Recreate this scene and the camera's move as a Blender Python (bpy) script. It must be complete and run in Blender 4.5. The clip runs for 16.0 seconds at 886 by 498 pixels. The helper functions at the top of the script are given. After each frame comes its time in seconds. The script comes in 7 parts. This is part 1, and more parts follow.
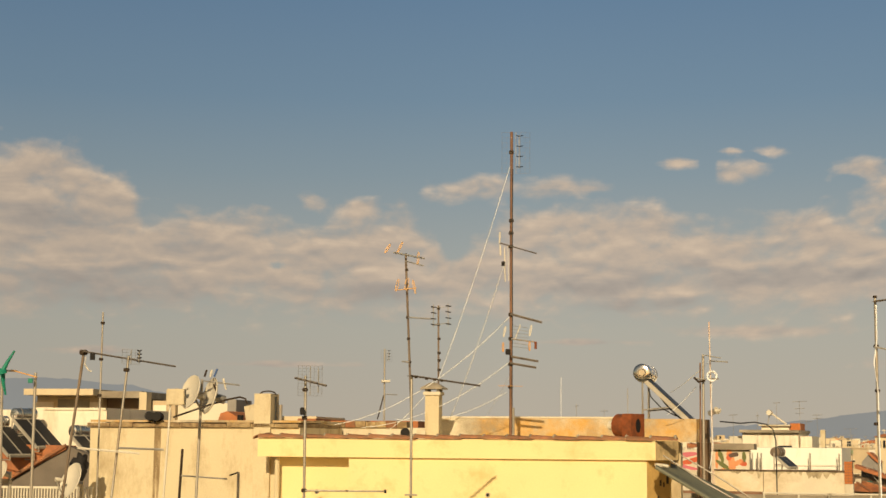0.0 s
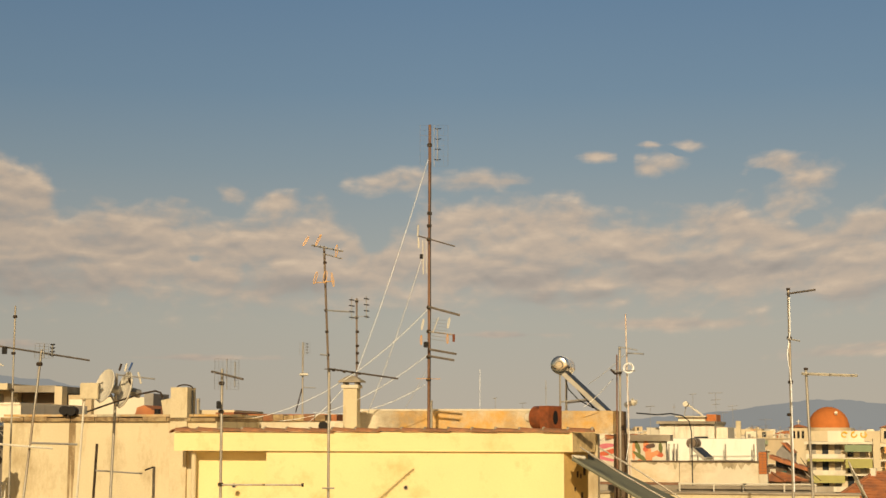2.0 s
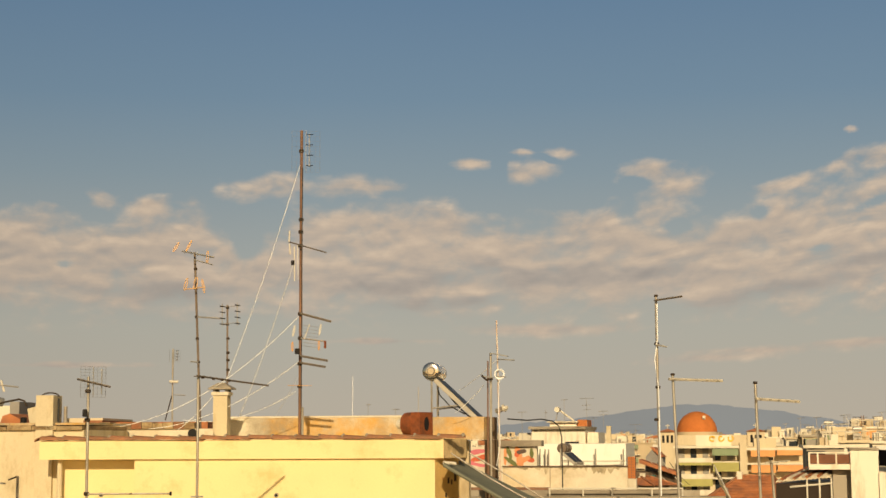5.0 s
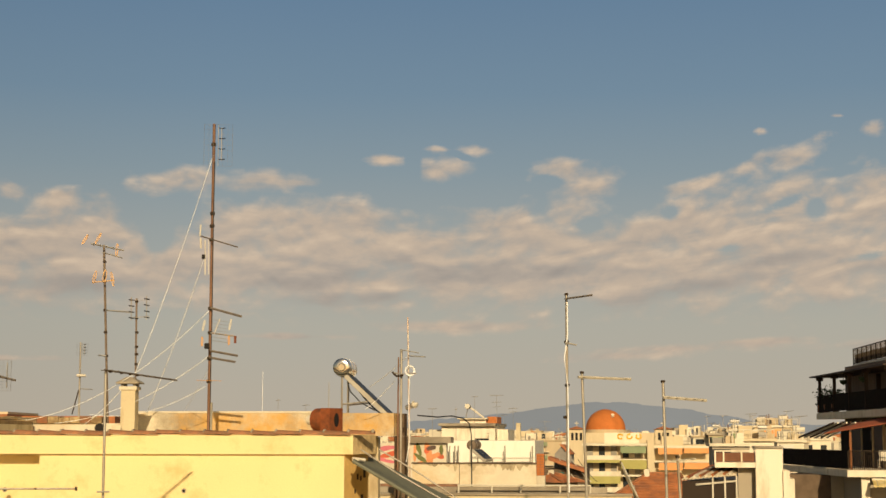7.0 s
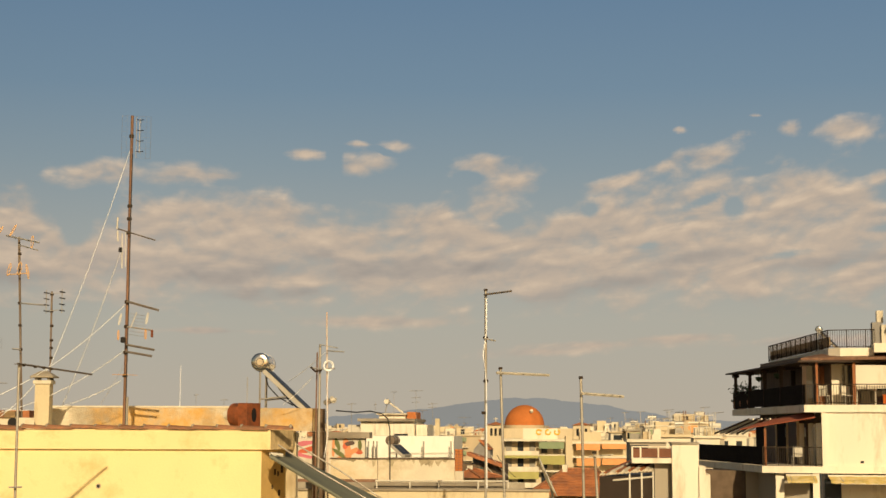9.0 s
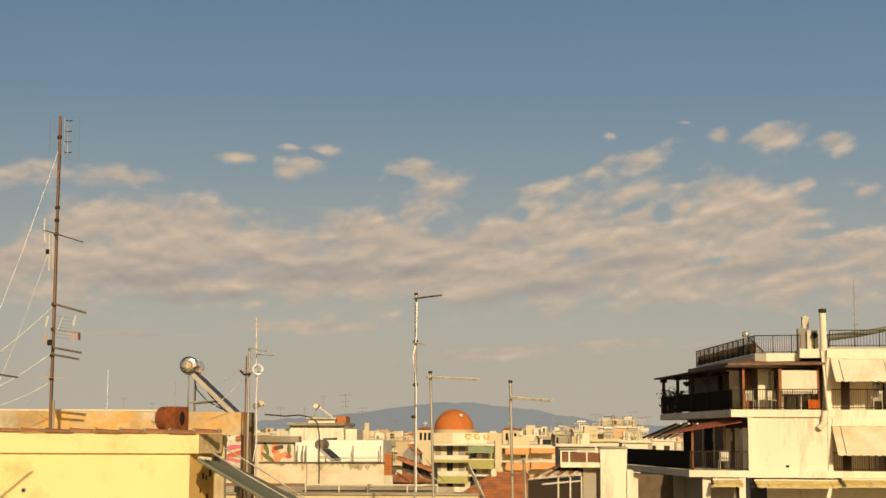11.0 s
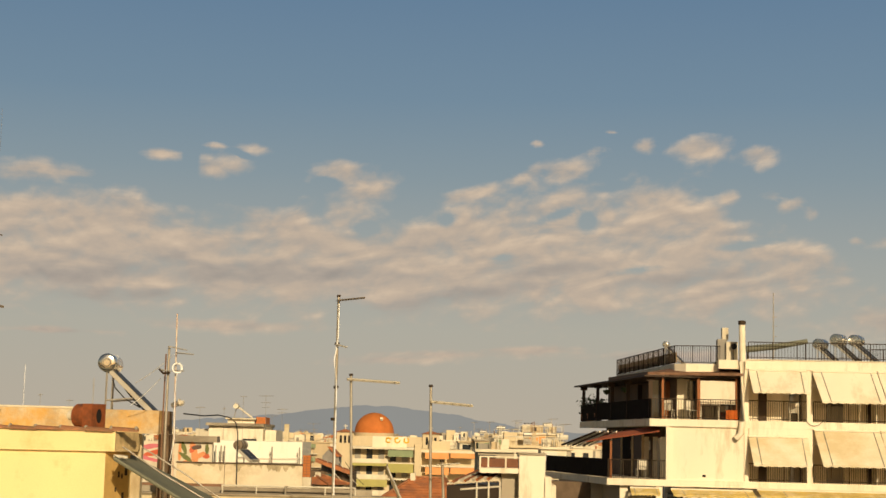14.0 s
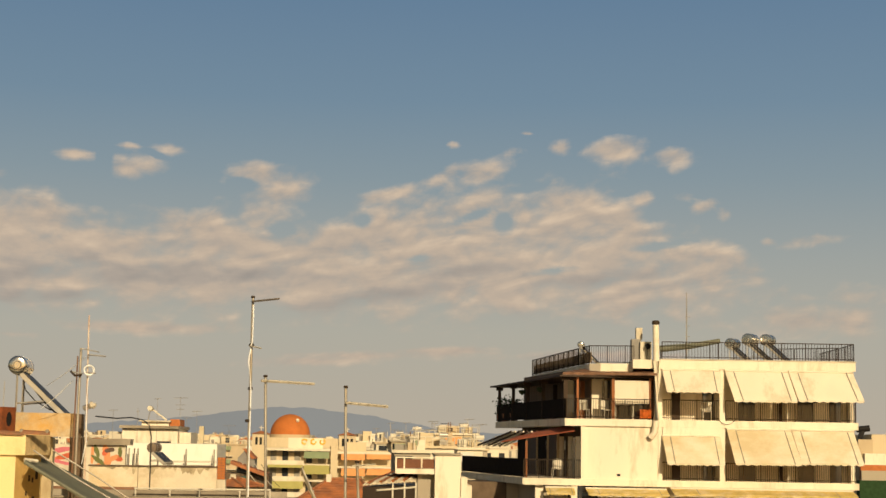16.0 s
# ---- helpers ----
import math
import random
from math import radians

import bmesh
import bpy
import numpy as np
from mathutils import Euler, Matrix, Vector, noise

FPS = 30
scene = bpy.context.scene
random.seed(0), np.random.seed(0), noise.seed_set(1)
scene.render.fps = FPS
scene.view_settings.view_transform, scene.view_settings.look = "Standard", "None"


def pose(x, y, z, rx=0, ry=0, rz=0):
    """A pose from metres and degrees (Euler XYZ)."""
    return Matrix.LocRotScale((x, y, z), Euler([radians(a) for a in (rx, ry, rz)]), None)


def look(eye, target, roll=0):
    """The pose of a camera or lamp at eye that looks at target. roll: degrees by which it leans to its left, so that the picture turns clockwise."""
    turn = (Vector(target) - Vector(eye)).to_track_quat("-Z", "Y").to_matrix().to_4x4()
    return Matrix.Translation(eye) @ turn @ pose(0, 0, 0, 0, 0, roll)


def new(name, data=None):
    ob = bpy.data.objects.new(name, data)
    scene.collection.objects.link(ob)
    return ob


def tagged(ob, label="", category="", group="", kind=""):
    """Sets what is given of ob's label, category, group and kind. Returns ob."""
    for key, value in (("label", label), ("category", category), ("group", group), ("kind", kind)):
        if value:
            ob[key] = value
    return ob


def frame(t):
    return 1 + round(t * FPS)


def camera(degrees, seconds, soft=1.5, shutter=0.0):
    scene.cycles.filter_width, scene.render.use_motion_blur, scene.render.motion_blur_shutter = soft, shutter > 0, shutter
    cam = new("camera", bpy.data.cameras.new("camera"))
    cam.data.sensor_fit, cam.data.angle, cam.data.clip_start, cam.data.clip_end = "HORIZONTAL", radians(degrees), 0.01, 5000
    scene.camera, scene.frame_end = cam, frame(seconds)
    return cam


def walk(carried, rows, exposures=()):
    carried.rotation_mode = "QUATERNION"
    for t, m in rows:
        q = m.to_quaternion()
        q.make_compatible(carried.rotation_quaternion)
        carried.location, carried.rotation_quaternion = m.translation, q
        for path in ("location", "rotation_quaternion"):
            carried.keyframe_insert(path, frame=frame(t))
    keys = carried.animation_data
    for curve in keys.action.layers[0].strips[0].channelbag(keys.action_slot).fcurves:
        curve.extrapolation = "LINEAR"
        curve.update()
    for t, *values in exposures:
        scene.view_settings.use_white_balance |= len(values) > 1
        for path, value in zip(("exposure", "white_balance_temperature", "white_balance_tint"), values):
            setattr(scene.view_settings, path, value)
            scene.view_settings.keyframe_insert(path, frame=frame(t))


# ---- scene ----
cam = camera(31.42, 16.0)
EYE = 20.0  # the eye's height over the street
ROWS = [
    (0, -0.000, -0.000, 0.000, 0.000, 6.946, 0.427),
    (0.5, 0.009, -0.009, -0.004, -0.679, 6.923, 0.076),
    (1, 0.006, -0.010, -0.001, -1.577, 6.807, 0.368),
    (1.5, 0.012, 0.008, -0.006, -2.335, 6.811, 0.113),
    (2, 0.028, 0.012, 0.001, -2.942, 6.699, 0.092),
    (2.5, 0.026, 0.004, -0.001, -3.509, 6.612, -0.344),
    (3, 0.032, 0.007, 0.003, -4.266, 6.622, -0.282),
    (3.5, 0.043, 0.012, 0.003, -4.798, 6.760, 0.046),
    (4, 0.053, 0.011, 0.001, -5.729, 6.843, -0.108),
    (6.5, 0.076, 0.011, 0.009, -9.919, 6.876, -0.005),
    (7, 0.074, 0.002, 0.007, -10.756, 6.779, 0.051),
    (7.5, 0.082, 0.024, 0.003, -11.665, 6.784, -0.064),
    (8, 0.085, 0.026, -0.001, -12.367, 6.676, 0.018),
    (8.5, 0.087, 0.034, 0.006, -12.791, 6.681, 0.063),
    (9, 0.101, 0.041, 0.009, -13.653, 6.617, 0.184),
    (11.5, 0.098, 0.022, -0.001, -16.538, 6.884, 0.420),
    (12, 0.103, 0.010, 0.003, -16.893, 6.984, 0.767),
    (12.5, 0.109, 0.017, 0.003, -17.099, 7.165, 1.500),
    (13, 0.114, 0.032, 0.003, -17.595, 7.446, 1.747),
    (13.5, 0.115, 0.040, 0.001, -17.998, 7.314, 2.008),
    (14, 0.119, 0.047, -0.001, -18.937, 6.962, 1.379),
    (14.5, 0.127, 0.057, -0.005, -19.644, 7.106, 0.830),
    (15, 0.137, 0.044, 0.000, -20.296, 7.060, 0.693),
    (15.5, 0.136, 0.042, -0.003, -21.108, 6.898, 0.732),
    (16, 0.141, 0.043, -0.003, -22.001, 7.055, 0.966),
]
walk(cam, [(t, pose(x, y, EYE + z, 90 + pitch, 0, yaw) @ pose(0, 0, 0, 0, 0, roll)) for t, x, y, z, yaw, pitch, roll in ROWS])

# ---- light: a low afternoon sun behind the viewer, a little to the left ----
SUN_AZ, SUN_EL = 186.0, 22.5
world = bpy.data.worlds.new("world")
scene.world = world
world.use_nodes = True
wn, wl = world.node_tree.nodes, world.node_tree.links
sky = wn.new("ShaderNodeTexSky")
sky.sky_type, sky.sun_disc = "NISHITA", False
sky.sun_elevation, sky.sun_rotation = radians(SUN_EL), radians(SUN_AZ)
tint = wn.new("ShaderNodeMix")
tint.data_type, tint.blend_type = "RGBA", "MULTIPLY"
tint.inputs["Factor"].default_value, tint.inputs["B"].default_value = 1.0, (1.0, 0.80, 0.54, 1)  # the warm white balance
wl.new(sky.outputs[0], tint.inputs["A"])
wl.new(tint.outputs["Result"], wn["Background"].inputs[0])
wn["Background"].inputs[1].default_value = 0.07
sun = new("sun", bpy.data.lights.new("sun", "SUN"))
sun.data.energy, sun.data.angle, sun.data.color = 4.4, radians(0.5), (1.0, 0.797, 0.50)
s = Vector((math.sin(radians(SUN_AZ)), math.cos(radians(SUN_AZ)), math.tan(radians(SUN_EL))))
sun.matrix_world = look(s * 50, (0, 0, 0))
scene.view_settings.exposure = 0.0


# ---- materials ----
def mat(name, col, rough=0.8, metal=0.0, var=0.12, scale=1.5, stain=None, stain_amount=0.0, stain_scale=0.4, bump=0.15, streak=1.0, grain=40.0, rnd=0.0, spec=0.3, stain2=None, stain2_amount=0.0, stain2_scale=1.5):
    """A surface with broad and fine variation of its colour, stains of a second colour, relief."""
    m = bpy.data.materials.new(name)
    m.use_nodes = True
    n, l = m.node_tree.nodes, m.node_tree.links
    b = n["Principled BSDF"]
    b.inputs["Roughness"].default_value, b.inputs["Metallic"].default_value = rough, metal
    b.inputs["Specular IOR Level"].default_value = spec
    tc = n.new("ShaderNodeTexCoord")
    mp = n.new("ShaderNodeMapping")
    mp.inputs["Scale"].default_value = (1, 1, 1.0 / streak)
    l.new(tc.outputs["Object"], mp.inputs[0])
    big, fine = n.new("ShaderNodeTexNoise"), n.new("ShaderNodeTexNoise")
    big.inputs["Scale"].default_value, big.inputs["Detail"].default_value = scale, 6
    fine.inputs["Scale"].default_value, fine.inputs["Detail"].default_value = grain, 4
    l.new(mp.outputs[0], big.inputs[0])
    l.new(tc.outputs["Object"], fine.inputs[0])

    def mix(kind, fac, a, c):
        k = n.new("ShaderNodeMix")
        k.data_type, k.blend_type = "RGBA", kind
        for socket, v in ((k.inputs["Factor"], fac), (k.inputs["A"], a), (k.inputs["B"], c)):
            if hasattr(v, "is_linked"):
                l.new(v, socket)
            else:
                socket.default_value = v
        return k.outputs["Result"]

    def ramp(src, lo, hi, c0, c1):
        k = n.new("ShaderNodeValToRGB")
        k.color_ramp.elements[0].position, k.color_ramp.elements[1].position = lo, hi
        k.color_ramp.elements[0].color, k.color_ramp.elements[1].color = (*c0, 1), (*c1, 1)
        l.new(src, k.inputs[0])
        return k.outputs[0]

    shade = ramp(big.outputs[0], 0.3, 0.7, (1 - var,) * 3, (1 + var * 0.3,) * 3)
    out = mix("MULTIPLY", 1.0, (*col, 1), shade)
    grainy = ramp(fine.outputs[0], 0.25, 0.75, (1 - var * 0.6,) * 3, (1 + var * 0.3,) * 3)
    out = mix("MULTIPLY", 1.0, out, grainy)
    if rnd:
        info = n.new("ShaderNodeObjectInfo")
        out = mix("MULTIPLY", 1.0, out, ramp(info.outputs["Random"], 0, 1, (1 - rnd,) * 3, (1 + rnd * 0.5,) * 3))
    for colour, amount, size, away in ((stain, stain_amount, stain_scale, 0.0), (stain2, stain2_amount, stain2_scale, 31.0)):
        if not colour:
            continue
        st, mv = n.new("ShaderNodeTexNoise"), n.new("ShaderNodeVectorMath")
        mv.inputs[1].default_value = (away, away * 0.7, away * 0.3)
        st.inputs["Scale"].default_value, st.inputs["Detail"].default_value, st.inputs["Roughness"].default_value = size, 8, 0.68
        l.new(mp.outputs[0], mv.inputs[0])
        l.new(mv.outputs[0], st.inputs[0])
        edge = 0.62 - amount * 0.3
        out = mix("MIX", ramp(st.outputs[0], edge - 0.08, edge + 0.12, (0, 0, 0), (0.85,) * 3), out, (*colour, 1))
    l.new(out, b.inputs["Base Color"])
    if bump:
        bp = n.new("ShaderNodeBump")
        bp.inputs["Strength"].default_value, bp.inputs["Distance"].default_value = bump, 0.02
        l.new(fine.outputs[0], bp.inputs["Height"])
        l.new(bp.outputs[0], b.inputs["Normal"])
    return m


YELLOW = mat("yellow_plaster", (0.82, 0.66, 0.33), 0.85, var=0.06, scale=0.8, stain=(0.62, 0.42, 0.17), stain_amount=0.05, stain_scale=1.2)
CREAM = mat("cream_plaster", (0.66, 0.56, 0.37), 0.9, var=0.18, scale=0.9, stain=(0.60, 0.50, 0.32), stain_amount=0.4, stain_scale=0.8, streak=2.5, stain2=(0.36, 0.27, 0.15), stain2_amount=0.12, stain2_scale=2.2)
OCHRE = mat("lichen_concrete", (0.68, 0.59, 0.43), 0.95, var=0.3, scale=1.6, stain=(0.24, 0.185, 0.115), stain_amount=0.42, stain_scale=0.9, bump=0.5, stain2=(0.56, 0.30, 0.05), stain2_amount=0.3, stain2_scale=1.0)
CONCRETE = mat("old_concrete", (0.42, 0.36, 0.27), 0.95, var=0.3, scale=1.2, stain=(0.20, 0.16, 0.11), stain_amount=0.4, bump=0.4)
GREY = mat("grey_render", (0.28, 0.26, 0.23), 0.9, var=0.2)
WHITE = mat("white_paint", (0.85, 0.758, 0.59), 0.8, var=0.09, scale=0.5, stain=(0.70, 0.60, 0.42), stain_amount=0.08, stain_scale=0.6, streak=4, stain2=(0.52, 0.42, 0.27), stain2_amount=0.03, stain2_scale=1.5)
DIRTYWHITE = mat("weathered_white", (0.70, 0.63, 0.49), 0.9, var=0.16, scale=0.8, stain=(0.42, 0.34, 0.22), stain_amount=0.3, stain_scale=0.8, streak=3)
TILE = mat("terracotta", (0.42, 0.17, 0.075), 0.85, var=0.3, scale=5, stain=(0.20, 0.12, 0.07), stain_amount=0.3, stain_scale=4, rnd=0.35, bump=0.3)
RUST = mat("rusted_steel", (0.30, 0.085, 0.027), 0.8, metal=0.1, var=0.35, scale=6, stain=(0.10, 0.04, 0.02), stain_amount=0.3, stain_scale=5)
RUSTPIPE = mat("rusty_pipe", (0.27, 0.145, 0.085), 0.7, metal=0.2, var=0.3, scale=4, stain=(0.13, 0.07, 0.04), stain_amount=0.3, stain_scale=3, streak=6)
STEEL = mat("galvanised_steel", (0.46, 0.42, 0.35), 0.5, metal=0.55, var=0.2, scale=5, stain=(0.28, 0.2, 0.12), stain_amount=0.2, stain_scale=4, streak=5)
ALU = mat("dull_aluminium", (0.42, 0.39, 0.34), 0.45, metal=0.6, var=0.2, scale=8)
DARKALU = mat("tarnished_aluminium", (0.17, 0.14, 0.11), 0.6, metal=0.3, var=0.3, scale=8)
CHROME = mat("polished_steel", (0.60, 0.60, 0.60), 0.15, metal=1.0, var=0.1, scale=4, bump=0.05)
BRUSHED = mat("brushed_steel", (0.80, 0.77, 0.71), 0.27, metal=0.95, var=0.12, scale=4, bump=0.05)
BLACK = mat("black_plastic", (0.018, 0.016, 0.015), 0.6, var=0.2, spec=0.12)
ORANGE = mat("orange_plastic", (0.72, 0.36, 0.09), 0.5, var=0.12)
DISH = mat("off_white_enamel", (0.66, 0.60, 0.48), 0.5, var=0.1, scale=3)
CASING = mat("collector_casing", (0.44, 0.40, 0.33), 0.6, metal=0.2, var=0.2, scale=4)
OLDPIPE = mat("weathered_pipe", (0.24, 0.18, 0.125), 0.7, metal=0.2, var=0.3, scale=4, stain=(0.12, 0.08, 0.05), stain_amount=0.3, stain_scale=3, streak=6)
PALEORANGE = mat("faded_orange_plastic", (0.70, 0.42, 0.18), 0.6, var=0.2)
CORD = mat("white_cord", (0.88, 0.88, 0.86), 0.7, var=0.05)
DARKCABLE = mat("dark_cable", (0.03, 0.028, 0.025), 0.6, var=0.1)
GLASS = mat("dark_window_glass", (0.035, 0.04, 0.045), 0.08, var=0.2, spec=0.6, bump=0)
PANEL = mat("solar_absorber", (0.03, 0.028, 0.027), 0.45, var=0.2, spec=0.3, bump=0)
GREEN = mat("green_enamel", (0.01, 0.20, 0.13), 0.5, var=0.15)
DOME = mat("terracotta_dome", (0.50, 0.155, 0.035), 0.85, var=0.15, scale=0.8, grain=6)
ROOF = mat("clay_roof", (0.48, 0.18, 0.07), 0.9, var=0.25, scale=1.5, stain=(0.22, 0.10, 0.06), stain_amount=0.3, stain_scale=1)
SHEET = mat("grey_green_sheet", (0.17, 0.17, 0.12), 0.7, var=0.15, scale=2)


def canvas(name, col, through_light=0.4, **more):
    """Woven awning cloth that lets part of the sun through."""
    m = mat(name, col, 0.9, **more)
    n, l = m.node_tree.nodes, m.node_tree.links
    b, tr, mx = n["Principled BSDF"], n.new("ShaderNodeBsdfTranslucent"), n.new("ShaderNodeMixShader")
    l.new(b.inputs["Base Color"].links[0].from_socket, tr.inputs[0])
    mx.inputs[0].default_value = through_light
    l.new(b.outputs[0], mx.inputs[1])
    l.new(tr.outputs[0], mx.inputs[2])
    l.new(mx.outputs[0], n["Material Output"].inputs[0])
    return m


CANVAS = canvas("cream_canvas", (0.96, 0.87, 0.70), 0.27, var=0.05, scale=1, stain=(0.66, 0.55, 0.36), stain_amount=0.08, stain_scale=0.8, streak=3)
OLDCANVAS = canvas("water_stained_canvas", (0.95, 0.86, 0.68), 0.27, var=0.06, scale=0.7, stain=(0.70, 0.57, 0.33), stain_amount=0.5, stain_scale=0.35, streak=0.6)
YELLOWCANVAS = canvas("faded_yellow_canvas", (0.76, 0.58, 0.20), 0.25, var=0.25, scale=2, stain=(0.8, 0.68, 0.42), stain_amount=0.25, stain_scale=1.5)
DARKRAIL = mat("dark_iron", (0.055, 0.040, 0.028), 0.9, spec=0.08, var=0.2)
SCREEN = mat("dark_screen", (0.020, 0.015, 0.011), 0.95, var=0.3, scale=3, spec=0.05)
WOOD = mat("orange_wood", (0.33, 0.115, 0.034), 0.6, var=0.3, scale=4, streak=6)
DARKWOOD = mat("dark_wood", (0.06, 0.035, 0.02), 0.7, var=0.3, scale=4, streak=6)
BROWNPANEL = mat("brown_balustrade", (0.20, 0.085, 0.045), 0.8, var=0.2, scale=3)
REDCANVAS = mat("faded_red_canvas", (0.34, 0.095, 0.045), 0.9, var=0.15, scale=2)
DARKPIER = mat("dark_concrete_and_shade", (0.15, 0.10, 0.062), 0.95, var=0.4, scale=3, stain=(0.16, 0.12, 0.08), stain_amount=0.3, stain_scale=2)
LEDGE = mat("mossy_brown_ledge", (0.30, 0.20, 0.10), 0.95, var=0.35, scale=3, stain=(0.14, 0.09, 0.05), stain_amount=0.45, stain_scale=3, bump=0.5, stain2=(0.50, 0.38, 0.2), stain2_amount=0.25, stain2_scale=4)
BLOTCHY = mat("blotchy_roof_wall", (0.80, 0.70, 0.52), 0.95, var=0.2, scale=0.7, stain=(0.42, 0.32, 0.19), stain_amount=0.3, stain_scale=0.7, stain2=(0.56, 0.42, 0.22), stain2_amount=0.3, stain2_scale=0.4)
GROUND = mat("asphalt", (0.06, 0.055, 0.05), 0.95, var=0.3, scale=0.05, grain=2)


# ---- mesh helpers ----
def box(bm, x0, x1, y0, y1, z0, z1):
    v = [bm.verts.new(p) for p in ((x0, y0, z0), (x1, y0, z0), (x1, y1, z0), (x0, y1, z0), (x0, y0, z1), (x1, y0, z1), (x1, y1, z1), (x0, y1, z1))]
    for f in ((3, 2, 1, 0), (4, 5, 6, 7), (0, 1, 5, 4), (1, 2, 6, 5), (2, 3, 7, 6), (3, 0, 4, 7)):
        bm.faces.new([v[i] for i in f])
    return bm


def prism(bm, pts, y0, y1):
    """An outline of (x, z) points, drawn out along y."""
    a, b = [bm.verts.new((x, y0, z)) for x, z in pts], [bm.verts.new((x, y1, z)) for x, z in pts]
    bm.faces.new(a)
    bm.faces.new(b[::-1])
    for i in range(len(pts)):
        j = (i + 1) % len(pts)
        bm.faces.new((a[j], a[i], b[i], b[j]))
    bmesh.ops.recalc_face_normals(bm, faces=bm.faces)
    return bm


def slab(bm, pts, z0, z1):
    """A plan of (x, y) points, drawn up from z0 to z1."""
    a, b = [bm.verts.new((x, y, z0)) for x, y in pts], [bm.verts.new((x, y, z1)) for x, y in pts]
    bm.faces.new(a[::-1])
    bm.faces.new(b)
    for i in range(len(pts)):
        j = (i + 1) % len(pts)
        bm.faces.new((a[i], a[j], b[j], b[i]))
    bmesh.ops.recalc_face_normals(bm, faces=bm.faces)
    return bm


def tube(bm, path, r0, r1=None, seg=8):
    """A round bar along a path of points, tapering from r0 to r1."""
    r1 = r0 if r1 is None else r1
    path = [Vector(p) for p in path]
    rings = []
    for i, p in enumerate(path):
        d = (path[min(i + 1, len(path) - 1)] - path[max(i - 1, 0)]).normalized()
        side = d.cross(Vector((0, 0, 1)))
        side = Vector((1, 0, 0)) if side.length < 1e-3 else side.normalized()
        up = side.cross(d)
        r = r0 + (r1 - r0) * i / max(1, len(path) - 1)
        rings.append([bm.verts.new(p + r * (math.cos(6.2832 * k / seg) * side + math.sin(6.2832 * k / seg) * up)) for k in range(seg)])
    for a, b in zip(rings, rings[1:]):
        for k in range(seg):
            bm.faces.new((a[k], a[(k + 1) % seg], b[(k + 1) % seg], b[k]))
    bm.faces.new(rings[0][::-1])
    bm.faces.new(rings[-1])
    bmesh.ops.recalc_face_normals(bm, faces=bm.faces)
    return bm


def sagging(a, b, sag, n=10):
    a, b = Vector(a), Vector(b)
    return [a.lerp(b, i / n) - Vector((0, 0, sag * 4 * (i / n) * (1 - i / n))) for i in range(n + 1)]


def lathe(bm, profile, seg=24, m=None):
    """(radius, z) points turned round the z axis."""
    rings = []
    for r, z in profile:
        rings.append([bm.verts.new((r * math.cos(6.2832 * k / seg), r * math.sin(6.2832 * k / seg), z)) for k in range(seg)] if r > 1e-5 else [bm.verts.new((0, 0, z))])
    made = [v for ring in rings for v in ring]
    for a, b in zip(rings, rings[1:]):
        for k in range(seg):
            q = [a[k % len(a)], a[(k + 1) % len(a)], b[(k + 1) % len(b)], b[k % len(b)]]
            q = [v for i, v in enumerate(q) if v not in q[:i]]
            if len(q) > 2:
                bm.faces.new(q)
    if m is not None:
        bmesh.ops.transform(bm, matrix=m, verts=made)
    bmesh.ops.recalc_face_normals(bm, faces=bm.faces)
    return bm


def mesh_of(name, bm, material, smooth=False, bevel=0.0):
    if bevel:
        bmesh.ops.bevel(bm, geom=[e for e in bm.edges if e.calc_face_angle(0) > 0.6], offset=bevel, segments=2, affect="EDGES", clamp_overlap=True)
    me = bpy.data.meshes.new(name)
    bm.to_mesh(me)
    bm.free()
    me.materials.append(material)
    if smooth:
        me.shade_smooth()
        me.set_sharp_from_angle(angle=0.7)
    return me


def part(name, bm, material, parent, label="", smooth=False, bevel=0.0):
    ob = new(name, mesh_of(name, bm, material, smooth, bevel))
    ob.parent = parent
    return tagged(ob, label)


def thing(name, m, label, category, group="", kind=""):
    ob = new(name)
    ob.matrix_world = m
    ob.empty_display_size = 0.2
    return tagged(ob, label, category, group, kind)


def solid(name, bm, material, label, category="", kind="", m=None, smooth=False, bevel=0.0, group=""):
    ob = new(name, mesh_of(name, bm, material, smooth, bevel))
    if m is not None:
        ob.matrix_world = m
    return tagged(ob, label, category, group, kind)


B = bmesh.new


WM = {}


def standing(name, base, label, category, group="", yaw=0.0):
    """A thing whose parts are given in world places; its origin is its base."""
    m = Matrix.Translation(Vector(base)) @ pose(0, 0, 0, 0, 0, yaw)
    ob = thing(name, m, label, category, group)
    WM[ob.name] = m
    return ob


def wpart(name, bm, material, parent, label="", smooth=False, bevel=0.0):
    """A part that is built in world places."""
    top = parent if parent.parent is None else parent.parent
    bmesh.ops.transform(bm, matrix=WM[top.name].inverted(), verts=bm.verts)
    return part(name, bm, material, parent, label, smooth, bevel)


def down(top, low, z):
    """The line from top through low, carried down to the height z."""
    a, b = Vector(top), Vector(low)
    return a + (b - a) * ((z - a.z) / (b.z - a.z))


def arrow(a, b, s):
    return Vector(a).lerp(Vector(b), s)


